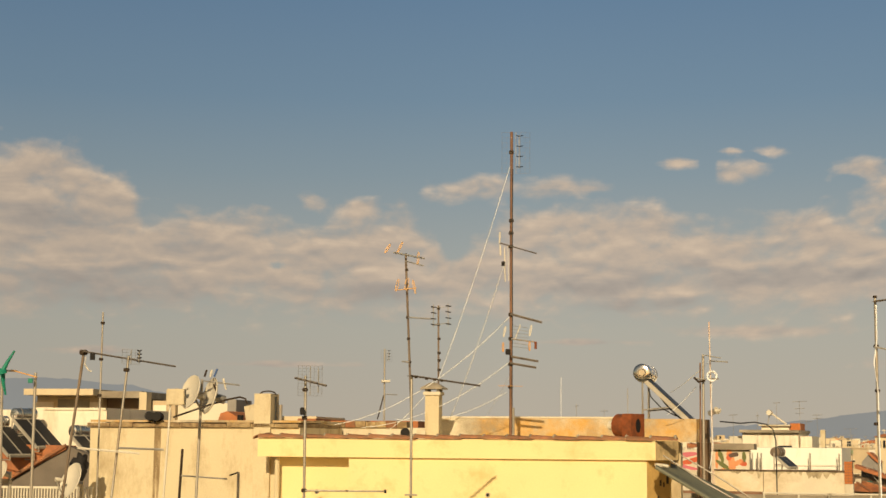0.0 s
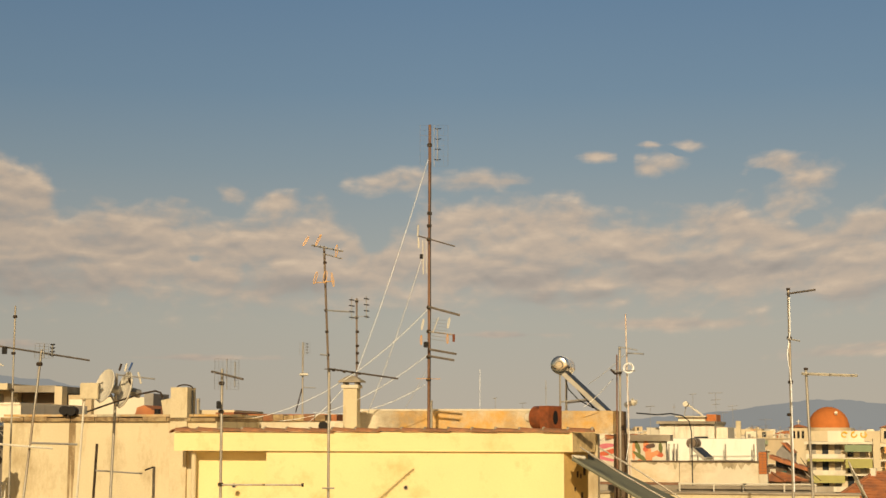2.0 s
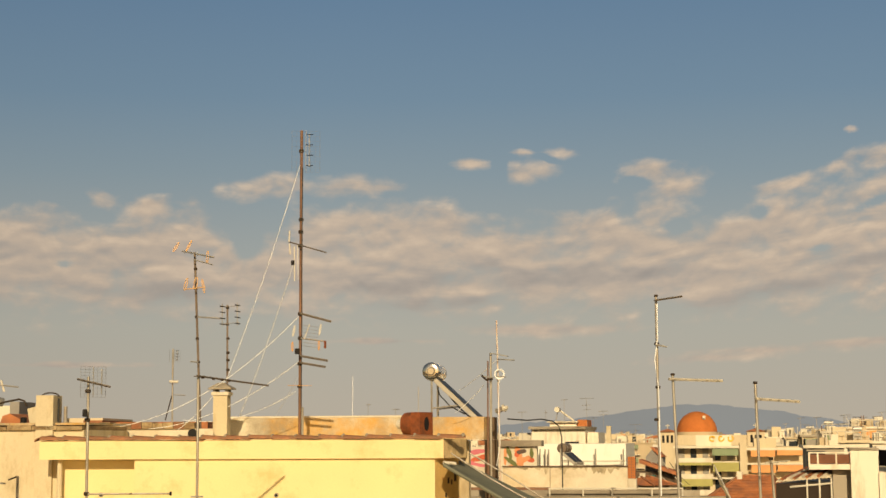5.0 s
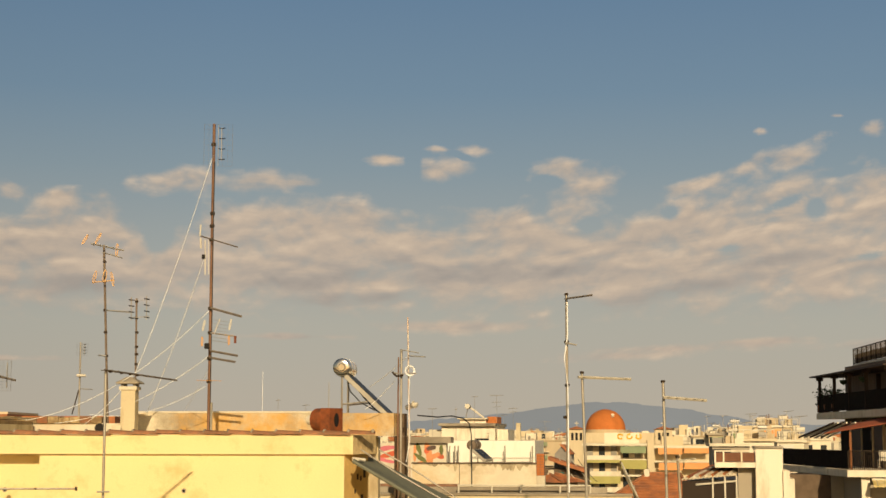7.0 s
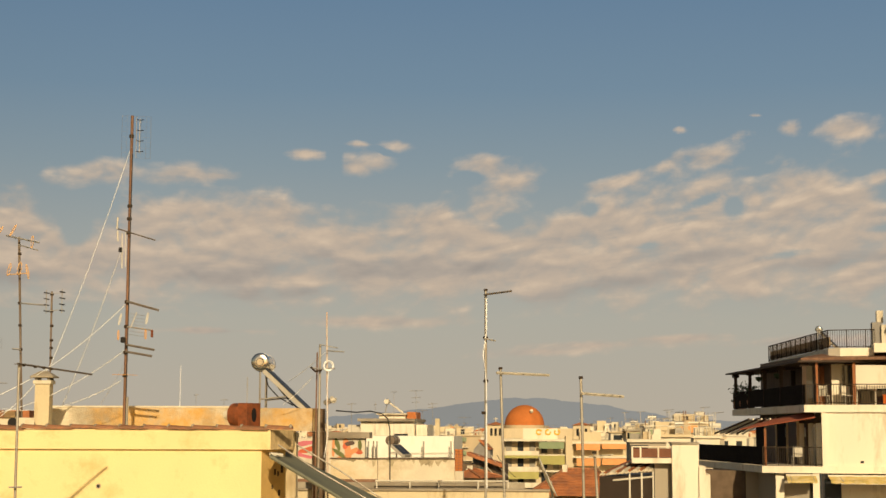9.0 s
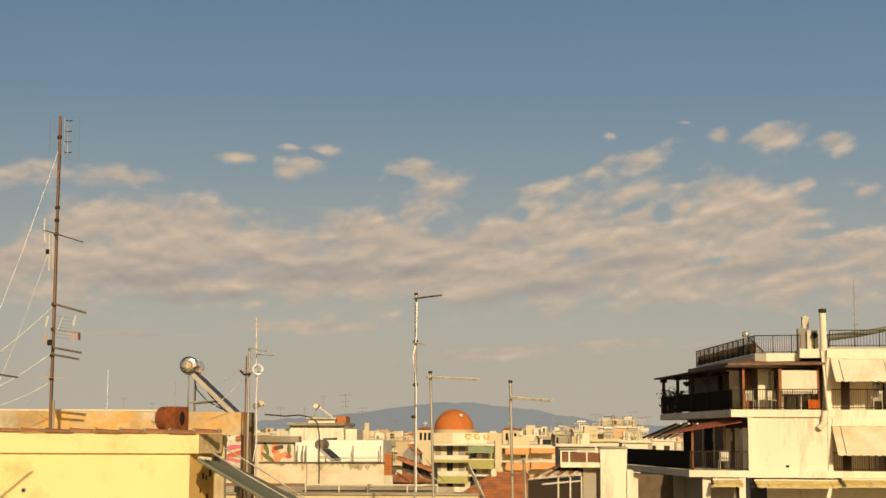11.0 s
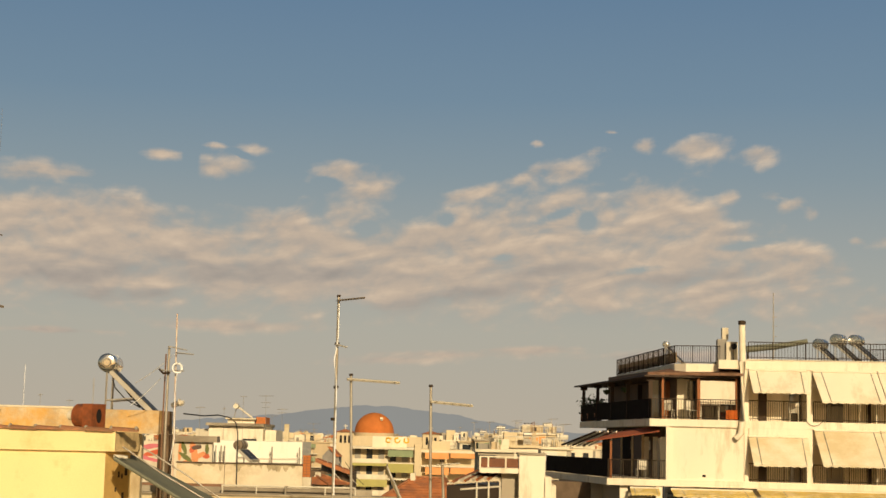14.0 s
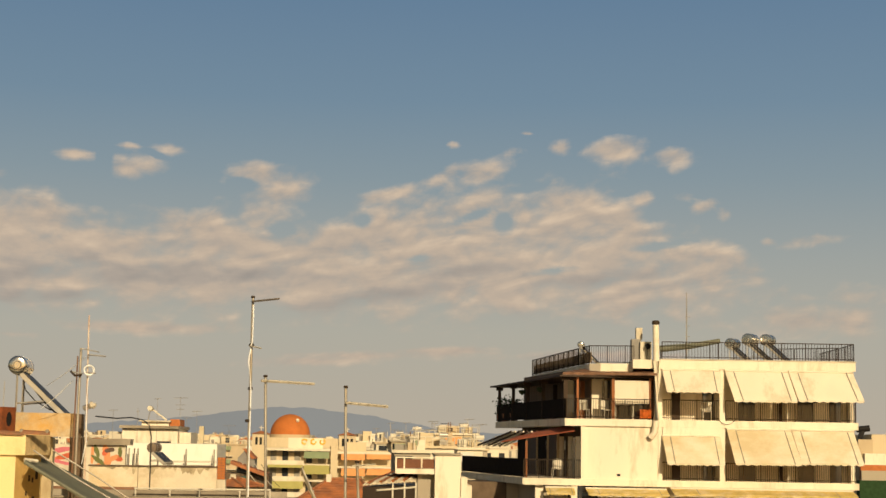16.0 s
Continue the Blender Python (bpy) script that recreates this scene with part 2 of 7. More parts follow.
def yagi(parent, a, b, n, half, across=None, r=0.012, material=None, element_material=None, taper=0.4):
    """A boom from a to b with n cross elements."""
    a, b = Vector(a), Vector(b)
    material = material or ALU
    boom = wpart("boom", tube(B(), [a, b], r, r, 6), material, parent)
    d = (b - a).normalized()
    side = Vector(across) if across is not None else d.cross(Vector((0, 0, 1))).normalized()
    for i in range(n):
        p = a.lerp(b, (i + 0.4) / n)
        h = half * (1 - taper * i / n)
        wpart("element", tube(B(), [p - side * h, p + side * h], 0.006, 0.006, 5), element_material or material, boom)
    return boom


def panel_antenna(parent, c, w, h, material, yaw=0.0, bars=9, wires=7, dipoles=4):
    """A wire-grid reflector with bow-tie dipoles in front of it."""
    c = Vector(c)
    ax, fw = Vector((math.cos(radians(yaw)), math.sin(radians(yaw)), 0)), Vector((math.sin(radians(yaw)), -math.cos(radians(yaw)), 0))
    grid = wpart("reflector_grid", tube(B(), [c - Vector((0, 0, h / 2)) , c + Vector((0, 0, h / 2))], 0.006, 0.006, 5), material, parent)
    for i in range(bars):
        z = Vector((0, 0, -h / 2 + h * i / (bars - 1)))
        wpart("wire", tube(B(), [c - ax * w / 2 + z, c + ax * w / 2 + z], 0.0012, 0.0012, 4), material, grid)
    for i in range(wires):
        x = ax * (-w / 2 + w * i / (wires - 1))
        wpart("wire", tube(B(), [c + x - Vector((0, 0, h / 2)), c + x + Vector((0, 0, h / 2))], 0.0014 if 0 < i < wires - 1 else 0.0022, None, 4), material, grid)
    for i in range(dipoles):
        p = c + fw * 0.12 + Vector((0, 0, -h * 0.375 + h * 0.25 * i)) + ax * 0.06
        bm = B()
        tube(bm, [p, p + ax * w * 0.14 + Vector((0, 0, 0.012))], 0.008, 0.008, 5)
        tube(bm, [p, p - ax * w * 0.1 + Vector((0, 0, 0.012))], 0.008, 0.008, 5)
        wpart("dipole", bm, BLACK, grid)
    wpart("feed_line", tube(B(), [c + fw * 0.12 - Vector((0, 0, h * 0.4)) + ax * 0.06, c + fw * 0.12 + Vector((0, 0, h * 0.4)) + ax * 0.06], 0.008, 0.008, 5), ALU, grid)
    return grid


def blade(bm, p, h, w, lean=0.0, r=0.008):
    """An upright loop-shaped radiator."""
    p = Vector(p)
    pts = [p + Vector((w * math.cos(k * 0.6283) * 0.3 + lean * math.sin(k * 0.6283), 0, h * 0.5 * math.sin(k * 0.6283))) for k in range(11)]
    return tube(bm, pts, r, r, 6)


def clamp(parent, p, s=0.05):
    p = Vector(p)
    bm = box(B(), p.x - s, p.x + s, p.y - s, p.y + s, p.z - s * 0.7, p.z + s * 0.7)
    return wpart("clamp", bm, DARKRAIL, parent, bevel=s * 0.2)


def dish(name, c, r, yaw, tilt, label, parent=None, depth=0.22):
    """A satellite dish: bowl with rolled rim, arm, receiver head. It faces yaw (0 towards -y)."""
    m = Matrix.Translation(Vector(c)) @ pose(0, 0, 0, 0, 0, yaw) @ pose(0, 0, 0, 90 - tilt, 0, 0)
    prof = [(r * k / 8, r * depth * (k / 8) ** 2) for k in range(9)] + [(r * 1.02, r * depth - 0.01), (r * 0.98, r * depth - 0.02)]
    prof += [(r * k / 8, r * depth * (k / 8) ** 2 - 0.02) for k in range(7, -1, -1)]
    bowl = wpart("bowl", lathe(B(), prof, 28, m), DISH, parent, smooth=True)
    tip = m @ Vector((0, -r * 0.25, r * 1.05))
    wpart("feed_arm", tube(B(), [m @ Vector((0, -r, 0.03)), m @ Vector((0, -r * 0.7, r * 0.6)), tip], 0.013, 0.013, 6), ALU, bowl)
    wpart("receiver_head", tube(B(), [tip, tip + (m.translation - tip).normalized() * 0.12], 0.035, 0.03, 10), DISH, bowl)
    wpart("bracket", tube(B(), [m @ Vector((0, 0, -0.01)), m @ Vector((0, 0, -0.16))], 0.05, 0.05, 8), ALU, parent)
    return bowl


def solar_heater(name, m, label, tank_len=1.1, tank_r=0.24, col_len=1.9, col_w=1.1, slope=42, mirrorlike=True, group="", skin=None):
    """A roof solar water heater: a lying tank over a sloped collector on a steel frame. Local x runs along the tank, the collector faces -y."""
    ob = thing(name, m, label, "solar heater", group)
    h = col_len * math.sin(radians(slope)) + 0.15
    run = col_len * math.cos(radians(slope))
    L, r = tank_len / 2, tank_r
    prof = [(0, -L - 0.05), (r * 0.35, -L - 0.05), (r * 0.42, -L - 0.02), (r * 0.8, -L - 0.02), (r * 0.97, -L), (r, -L + 0.04), (r, L - 0.04), (r * 0.97, L), (r * 0.8, L + 0.02), (r * 0.42, L + 0.02), (0, L + 0.05)]
    tank = part("tank", lathe(B(), prof, 28, pose(0, 0.1, h + r * 0.75, 0, 90, 0)), skin or (CHROME if mirrorlike else BRUSHED), ob, smooth=True)
    for x in (-L * 0.5, L * 0.5):
        part("strap", lathe(B(), [(r + 0.004, -0.02), (r + 0.008, -0.02), (r + 0.008, 0.02), (r + 0.004, 0.02)], 28, pose(x, 0.1, h + r * 0.75, 0, 90, 0)), ALU, tank)
    cm = pose(0, -run, 0.15, slope, 0, 0)
    bm = box(B(), -col_w / 2, col_w / 2, 0, col_len, -0.09, 0)
    bmesh.ops.transform(bm, matrix=cm, verts=bm.verts)
    col = part("collector", bm, CASING, ob, bevel=0.008)
    for i in (0, 1):
        x0, x1 = -col_w / 2 + 0.04 + i * col_w / 2, -0.03 + i * (col_w / 2)
        bm = box(B(), x0, x1, 0.05, col_len - 0.05, 0.003, 0.012)
        bmesh.ops.transform(bm, matrix=cm, verts=bm.verts)
        part("glass_cover", bm, PANEL, col)
    for x in (-col_w / 2 + 0.06, col_w / 2 - 0.06):
        part("leg", tube(B(), [(x, 0.1, 0), (x, 0.1, h + 0.1)], 0.02, 0.02, 6), STEEL, ob)
        part("rail", tube(B(), [(x, 0.1, 0.02), (x, -run, 0.02)], 0.018, 0.018, 6), STEEL, ob)
        part("brace", tube(B(), [(x, 0.1, h * 0.45), (x, -run * 0.42, h * 0.5)], 0.016, 0.016, 6), STEEL, ob)
        part("foot", tube(B(), [(x, -run, 0), (x, -run, 0.17)], 0.018, 0.018, 6), STEEL, ob)
    part("hose", tube(B(), sagging((col_w * 0.3, 0.12, h + 0.1), (col_w * 0.3, -run * 0.8, 0.2), 0.16), 0.018, 0.018, 6), DARKCABLE, ob)
    return ob


# ---- sky and distance ----
def sky_material():
    m = bpy.data.materials.new("evening_sky")
    m.use_nodes = True
    n, l = m.node_tree.nodes, m.node_tree.links
    n.clear()
    out, em = n.new("ShaderNodeOutputMaterial"), n.new("ShaderNodeEmission")
    l.new(em.outputs[0], out.inputs[0])
    at = n.new("ShaderNodeAttribute")
    at.attribute_name = "sky_angle"
    cov = n.new("ShaderNodeAttribute")
    cov.attribute_name = "cloud_cover"
    dark = n.new("ShaderNodeAttribute")
    dark.attribute_name = "grey_base"
    sep = n.new("ShaderNodeSeparateXYZ")
    l.new(at.outputs["Vector"], sep.inputs[0])

    def math_node(op, a, b=None, c=None, clampit=False):
        k = n.new("ShaderNodeMath")
        k.operation, k.use_clamp = op, clampit
        for i, v in enumerate((a, b, c)):
            if v is None:
                continue
            if hasattr(v, "is_linked"):
                l.new(v, k.inputs[i])
            else:
                k.inputs[i].default_value = v
        return k.outputs[0]

    def ramp(src, stops):
        k = n.new("ShaderNodeValToRGB")
        while len(k.color_ramp.elements) < len(stops):
            k.color_ramp.elements.new(0.5)
        for e, (p, c) in zip(k.color_ramp.elements, stops):
            e.position, e.color = p, (*c, 1)
        l.new(src, k.inputs[0])
        return k.outputs[0]

    height = math_node("DIVIDE", sep.outputs[1], 20.0)
    base = ramp(height, [(0.0, (0.472, 0.408, 0.320)), (0.08, (0.456, 0.408, 0.328)), (0.20, (0.424, 0.407, 0.343)), (0.33, (0.345, 0.366, 0.345)), (0.48, (0.240, 0.306, 0.342)), (0.62, (0.171, 0.256, 0.336)), (0.80, (0.130, 0.215, 0.318)), (1.0, (0.108, 0.190, 0.303))])
    # drifting coordinates: the bank's layers lie flat at one end and climb at the other
    flow = n.new("ShaderNodeCombineXYZ")
    l.new(sep.outputs[0], flow.inputs[0])
    l.new(math_node("SUBTRACT", sep.outputs[1], sep.outputs[2]), flow.inputs[1])

    def cloud_noise(shift, scale, detail, rough, stretch, bend=0.3):
        mp = n.new("ShaderNodeMapping")
        mp.inputs["Location"].default_value = (3.7, shift, 0)
        mp.inputs["Scale"].default_value = (1, stretch, 1)
        l.new(flow.outputs[0], mp.inputs[0])
        k = n.new("ShaderNodeTexNoise")
        k.inputs["Scale"].default_value, k.inputs["Detail"].default_value, k.inputs["Roughness"].default_value = scale, detail, rough
        k.inputs["Distortion"].default_value = bend
        l.new(mp.outputs[0], k.inputs[0])
        return math_node("SUBTRACT", k.outputs[0], 0.5)

    lump, lump_up = cloud_noise(0.0, 0.55, 7, 0.46, 1.75), cloud_noise(0.42, 0.55, 4, 0.46, 1.75)
    layer, layer_up = cloud_noise(5.0, 0.33, 6, 0.48, 3.4, 0.6), cloud_noise(5.75, 0.33, 4, 0.45, 3.4, 0.6)
    wisp = cloud_noise(9.0, 1.5, 7, 0.5, 1.5)
    d = math_node("MULTIPLY_ADD", lump, 1.7, cov.outputs["Fac"])
    d = math_node("MULTIPLY_ADD", wisp, 0.8, d)
    d = math_node("MULTIPLY_ADD", layer, 0.7, d)
    dens = n.new("ShaderNodeMapRange")
    dens.interpolation_type = "SMOOTHSTEP"
    dens.inputs["From Min"].default_value, dens.inputs["From Max"].default_value = -0.12, 0.86
    l.new(d, dens.inputs["Value"])
    lit = math_node("MULTIPLY_ADD", math_node("SUBTRACT", lump, lump_up), 0.95, 0.58)
    lit = math_node("MULTIPLY_ADD", math_node("SUBTRACT", layer, layer_up), 1.0, lit)
    lit = math_node("MULTIPLY_ADD", wisp, 0.28, lit)
    lit = math_node("MULTIPLY_ADD", dark.outputs["Fac"], -0.34, lit)
    lit = math_node("MULTIPLY_ADD", math_node("MAXIMUM", math_node("SUBTRACT", height, 0.34), -0.06), 0.55, lit, True)
    cloud = ramp(lit, [(0.0, (0.340, 0.298, 0.262)), (0.35, (0.435, 0.368, 0.306)), (0.65, (0.555, 0.440, 0.335)), (1.0, (0.745, 0.575, 0.410))])
    mx = n.new("ShaderNodeMix")
    mx.data_type = "RGBA"
    l.new(math_node("MULTIPLY", dens.outputs[0], 0.93), mx.inputs["Factor"])
    l.new(base, mx.inputs["A"])
    l.new(cloud, mx.inputs["B"])
    fade = n.new("ShaderNodeMapRange")
    fade.inputs["From Min"].default_value, fade.inputs["From Max"].default_value, fade.inputs["To Min"].default_value = -15.0, 3.0, 0.90
    l.new(sep.outputs[0], fade.inputs["Value"])
    l.new(fade.outputs[0], em.inputs["Strength"])
    l.new(mx.outputs["Result"], em.inputs[0])
    return m


# the cloud bank's upper edge, bearing and height in degrees
BANK_EDGE = [(-60, 8.0), (-16.0, 10.3), (-14.8, 10.3), (-13.4, 9.9), (-12.0, 9.5), (-11.3, 8.8), (-10.9, 7.9), (-7.9, 8.1), (-5.9, 7.9), (-4.6, 7.5), (-3.0, 7.9), (-1.3, 8.4), (-0.3, 7.4), (0.3, 6.7), (1.4, 7.1), (2.4, 8.0), (3.6, 8.6), (5.5, 8.4), (7.6, 8.6), (8.6, 7.8), (10.4, 7.5), (11.9, 7.9), (13.7, 8.1), (16.3, 7.5), (17.3, 7.3), (18.1, 7.9), (19.8, 8.6), (21.4, 8.5), (23.1, 8.9), (24.7, 9.2), (25.6, 8.3), (26.8, 9.0), (28.6, 8.9), (29.7, 8.0), (32.5, 7.5), (33.1, 6.8), (34.6, 5.8), (36.8, 6.0), (60, 5.5)]
# single clouds, thin low streaks, gaps of blue and grey cloud bases: bearing, height, half width, half height, tilt in degrees
PUFFS = [(-4.7, 8.57, 0.8, 0.46, 0), (-3.2, 8.33, 0.95, 0.46, 0), (1.4, 9.13, 1.95, 0.49, 4), (4.2, 9.13, 1.44, 0.45, 6), (5.1, 9.13, 0.93, 0.21, 3), (8.7, 10.0, 0.62, 0.2, 0), (10.45, 9.62, 0.74, 0.42, 0), (11.1, 9.8, 0.66, 0.4, 0), (10.5, 10.4, 0.41, 0.12, 0), (11.9, 10.36, 0.7, 0.23, -4), (14.95, 9.62, 1.05, 0.46, -5), (16.2, 8.95, 1.15, 0.75, 15), (15.4, 8.13, 1.2, 0.85, 40)]
RIDGES = [(19.9, 8.97, 1.54, 0.31, 14), (22.0, 9.64, 1.03, 0.29, 22), (23.3, 9.82, 1.44, 0.45, 24), (24.4, 10.55, 0.62, 0.21, 24), (23.5, 8.84, 1.19, 0.58, 6), (26.7, 8.7, 1.89, 0.91, 8), (28.2, 10.68, 1.15, 0.46, 4), (30.2, 10.39, 0.78, 0.39, 4), (26.3, 10.78, 0.41, 0.29, 0), (22.3, 10.83, 0.24, 0.13, 0), (25.0, 11.29, 0.22, 0.08, 0), (30.7, 9.01, 0.45, 0.19, 0), (31.5, 8.64, 0.53, 0.25, 10), (32.2, 8.34, 0.33, 0.33, 0), (35.4, 7.4, 1.23, 0.27, 6), (33.8, 7.35, 0.27, 0.16, 0), (29.3, 8.89, 0.53, 0.29, 10)]
STREAKS = [(10.9, 3.96, 3.2, 0.26, 0), (5.3, 3.58, 2.47, 0.14, 0), (-5.6, 2.71, 3.09, 0.12, 0), (18.6, 3.11, 3.5, 0.21, 2), (17.1, 2.89, 3.09, 0.21, 3), (22.0, 3.34, 2.26, 0.16, 2), (-12.8, 3.1, 1.85, 0.16, 0), (35.2, 4.5, 2.67, 0.72, 2), (27.5, 3.2, 4.0, 0.25, 1)]
GAPS = [(9.65, 9.85, 0.4, 0.6, 0), (11.45, 10.15, 0.5, 0.14, -20), (0.4, 7.07, 0.66, 0.66, 20), (-6.0, 6.27, 0.45, 0.19, 8), (24.2, 8.02, 0.45, 0.53, 20), (30.0, 7.25, 1.44, 0.19, 8), (21.1, 6.71, 0.62, 0.19, 14), (-6.1, 8.62, 1.23, 0.29, -4), (-1.8, 9.21, 1.23, 0.41, 0), (23.1, 8.27, 1.23, 0.21, 20), (26.1, 6.32, 1.23, 0.19, 8), (14.6, 9.24, 0.62, 0.29, 0), (19.1, 8.02, 0.45, 0.33, 30), (16.1, 7.64, 0.62, 0.29, 0), (12.1, 8.65, 1.44, 0.37, 0)]
DARK = [(-12.5, 5.27, 4.53, 0.86, 0), (-14.1, 7.75, 2.67, 0.62, -4), (-9.3, 6.81, 1.65, 0.29, 4), (-3.0, 5.29, 3.29, 0.45, 0), (6.1, 5.73, 3.5, 0.53, 0), (11.7, 5.91, 3.5, 0.53, 3), (7.4, 4.94, 3.29, 0.29, 2), (19.4, 5.25, 3.29, 0.37, 8), (22.7, 6.22, 2.26, 0.29, 10), (15.1, 5.94, 2.47, 0.33, 4), (28.6, 6.14, 2.47, 0.29, 6)]
az, el = np.meshgrid(np.linspace(-60, 75, 751), np.linspace(-1.5, 30, 287))


def spread(a, e, w, h, turn):
    """1 at a blob's middle, 0 at its rim, below that outside."""
    c, s = math.cos(radians(turn)), math.sin(radians(turn))
    u, v = (az - a) * c + (el - e) * s, (el - e) * c - (az - a) * s
    return 1.0 - np.sqrt((u / w) ** 2 + (v / h) ** 2)


edge = np.interp(az, [k[0] for k in BANK_EDGE], [k[1] for k in BANK_EDGE])
broken = np.clip((az - 17) / 5.0, 0, 1)
cover = np.minimum(np.clip((edge - el) * 0.75 + 0.25, -1.8, 0.92 - 0.24 * broken), np.clip((el - 4.3) * 0.6, -1.8, 0.8))
thin = np.clip((az - 28.5) / 6.0, 0, 1)
cover -= 0.45 * thin * (cover > -0.6)
for blobs, most in ((PUFFS, 0.74), (RIDGES, 0.76), (STREAKS, 0.9)):
    for blob in blobs:
        q = spread(*blob)
        cover = np.maximum(cover, (most * (q + 0.1) if blobs is STREAKS else np.minimum(most * 1.05 * (q + 0.12), most * 0.72)).clip(-1.8, 1))
for blob in GAPS:
    cover -= 1.1 * spread(*blob).clip(0, 1)
shade = np.zeros_like(az)
for blob in DARK:
    shade = np.maximum(shade, np.clip(spread(*blob) * 1.6, 0, 1) ** 0.8)
climb = 0.12 * np.clip(az - 12, 0, 30)
R_SKY = 4600.0
ra, re = np.radians(az), np.radians(el)
co = np.stack([R_SKY * np.sin(ra), R_SKY * np.cos(ra), EYE + R_SKY * np.tan(re)], -1).reshape(-1, 3)
nu, nv = az.shape[1], az.shape[0]
ids = np.arange(nu * nv).reshape(nv, nu)
quads = np.stack([ids[:-1, 1:], ids[:-1, :-1], ids[1:, :-1], ids[1:, 1:]], -1).reshape(-1, 4)
me = bpy.data.meshes.new("sky_backdrop")
me.from_pydata(co.tolist(), [], quads.tolist())
me.attributes.new("sky_angle", "FLOAT_VECTOR", "POINT").data.foreach_set("vector", np.stack([az, el, climb], -1).ravel())
me.attributes.new("cloud_cover", "FLOAT", "POINT").data.foreach_set("value", cover.ravel())
me.attributes.new("grey_base", "FLOAT", "POINT").data.foreach_set("value", shade.ravel())
me.materials.append(sky_material())
tagged(new("sky_backdrop", me), "blue-grey evening sky with a long bank of beige clouds", "sky", kind="structure")


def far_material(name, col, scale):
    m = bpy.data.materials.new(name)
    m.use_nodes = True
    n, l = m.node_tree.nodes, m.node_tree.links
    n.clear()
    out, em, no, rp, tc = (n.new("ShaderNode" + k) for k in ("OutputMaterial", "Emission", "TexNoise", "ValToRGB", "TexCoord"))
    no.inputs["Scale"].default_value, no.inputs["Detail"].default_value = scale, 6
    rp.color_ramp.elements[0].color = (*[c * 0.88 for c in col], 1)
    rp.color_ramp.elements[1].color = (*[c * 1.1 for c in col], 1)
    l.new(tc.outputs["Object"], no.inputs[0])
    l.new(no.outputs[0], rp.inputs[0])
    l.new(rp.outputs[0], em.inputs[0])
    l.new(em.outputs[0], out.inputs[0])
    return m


def ridge(name, profile, dist, material, label):
    """A far range: bearing and height in degrees along its crest."""
    bm = B()
    rows = []
    bearings = np.arange(profile[0][0], profile[-1][0], 0.12)
    hs = np.interp(bearings, [p[0] for p in profile], [p[1] for p in profile])
    for i, (a, h) in enumerate(zip(bearings, hs)):
        z = dist * math.tan(radians(h)) + dist * 0.0012 * noise.fractal(Vector((a * 1.3, dist * 0.01, 0)), 1.0, 2.0, 4)
        s, c = math.sin(radians(a)), math.cos(radians(a))
        rows.append([bm.verts.new((dist * s, dist * c, 0)), bm.verts.new((dist * s, dist * c, EYE + z)), bm.verts.new((dist * 1.1 * s, dist * 1.1 * c, 0))])
    for a, b in zip(rows, rows[1:]):
        bm.faces.new((a[0], b[0], b[1], a[1]))
        bm.faces.new((a[1], b[1], b[2], a[2]))
    return solid(name, bm, material, label, "hill", "structure")


# the ridge glows by itself; its haze is put into the colour
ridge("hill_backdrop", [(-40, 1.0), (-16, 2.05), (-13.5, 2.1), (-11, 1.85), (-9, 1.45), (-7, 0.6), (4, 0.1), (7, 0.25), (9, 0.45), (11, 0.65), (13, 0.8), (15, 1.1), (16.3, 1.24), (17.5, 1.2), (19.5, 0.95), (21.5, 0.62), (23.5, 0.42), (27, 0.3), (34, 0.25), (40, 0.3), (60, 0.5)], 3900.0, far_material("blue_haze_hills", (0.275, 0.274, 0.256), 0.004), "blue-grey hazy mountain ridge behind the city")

solid("ground", box(B(), -2500, 3500, -400, 4500, -1, 0), GROUND, "grey street ground between the houses", "ground", "structure")

viewer = thing("viewing_block", pose(0, 0, 0), "plain cream apartment block with a flat roof terrace", "building")
part("body", box(B(), -9, 9, -12, 5, 0, 18.2), CREAM, viewer)
part("roof_terrace", box(B(), -8.8, 8.8, -11.8, 4.8, 18.204, 18.3), CONCRETE, viewer)
for x0, x1, y0, y1 in ((-9, 9, 4.8, 5), (-9, 9, -12, -11.8), (-9, -8.8, -11.8, 4.8), (8.8, 9, -11.8, 4.8)):
    part("parapet", box(B(), x0, x1, y0, y1, 18.204, 18.75), CREAM, viewer)

# ---- the near roofs ----
ROOF_Z = 16.8
near = thing("apartment_block", pose(3.541, 26.262, 0, 0, 0, -14), "plain cream apartment block under the roof terraces", "building")
part("body", box(B(), -15.5, 1.2, -13, 13, 0, ROOF_Z), CREAM, near)
near2 = thing("apartment_block", pose(3.541, 26.262, 0, 0, 0, -14), "plain cream apartment block with a flat roof", "building")
part("body", box(B(), 1.25, 14, -6.5, 9, 0, ROOF_Z), CREAM, near2)

blk = thing("stair_house", pose(3.541, 26.262, 0, 0, 0, -14) @ pose(0, 0, ROOF_Z), "yellow plastered roof stair house with terracotta coping tiles", "building")
F_TOP, F_LOW = 20.031 - ROOF_Z, 19.706 - ROOF_Z
F_L = -6.986
part("parapet", box(B(), F_L, 0, 0, 4.3, F_LOW, F_TOP), YELLOW, blk, bevel=0.012)
part("front_wall", box(B(), -5.324, -0.154, 0.07, 4.2, 0, F_LOW - 0.002), YELLOW, blk)
part("recessed_wall", box(B(), -6.747, -5.324 - 0.003, 0.42, 4.2, 0, F_LOW - 0.002), YELLOW, blk)
part("corner_pipe", tube(B(), [(-6.689, 0.2, 0), (-6.689, 0.2, F_LOW)], 0.045, 0.045, 10), CREAM, blk)
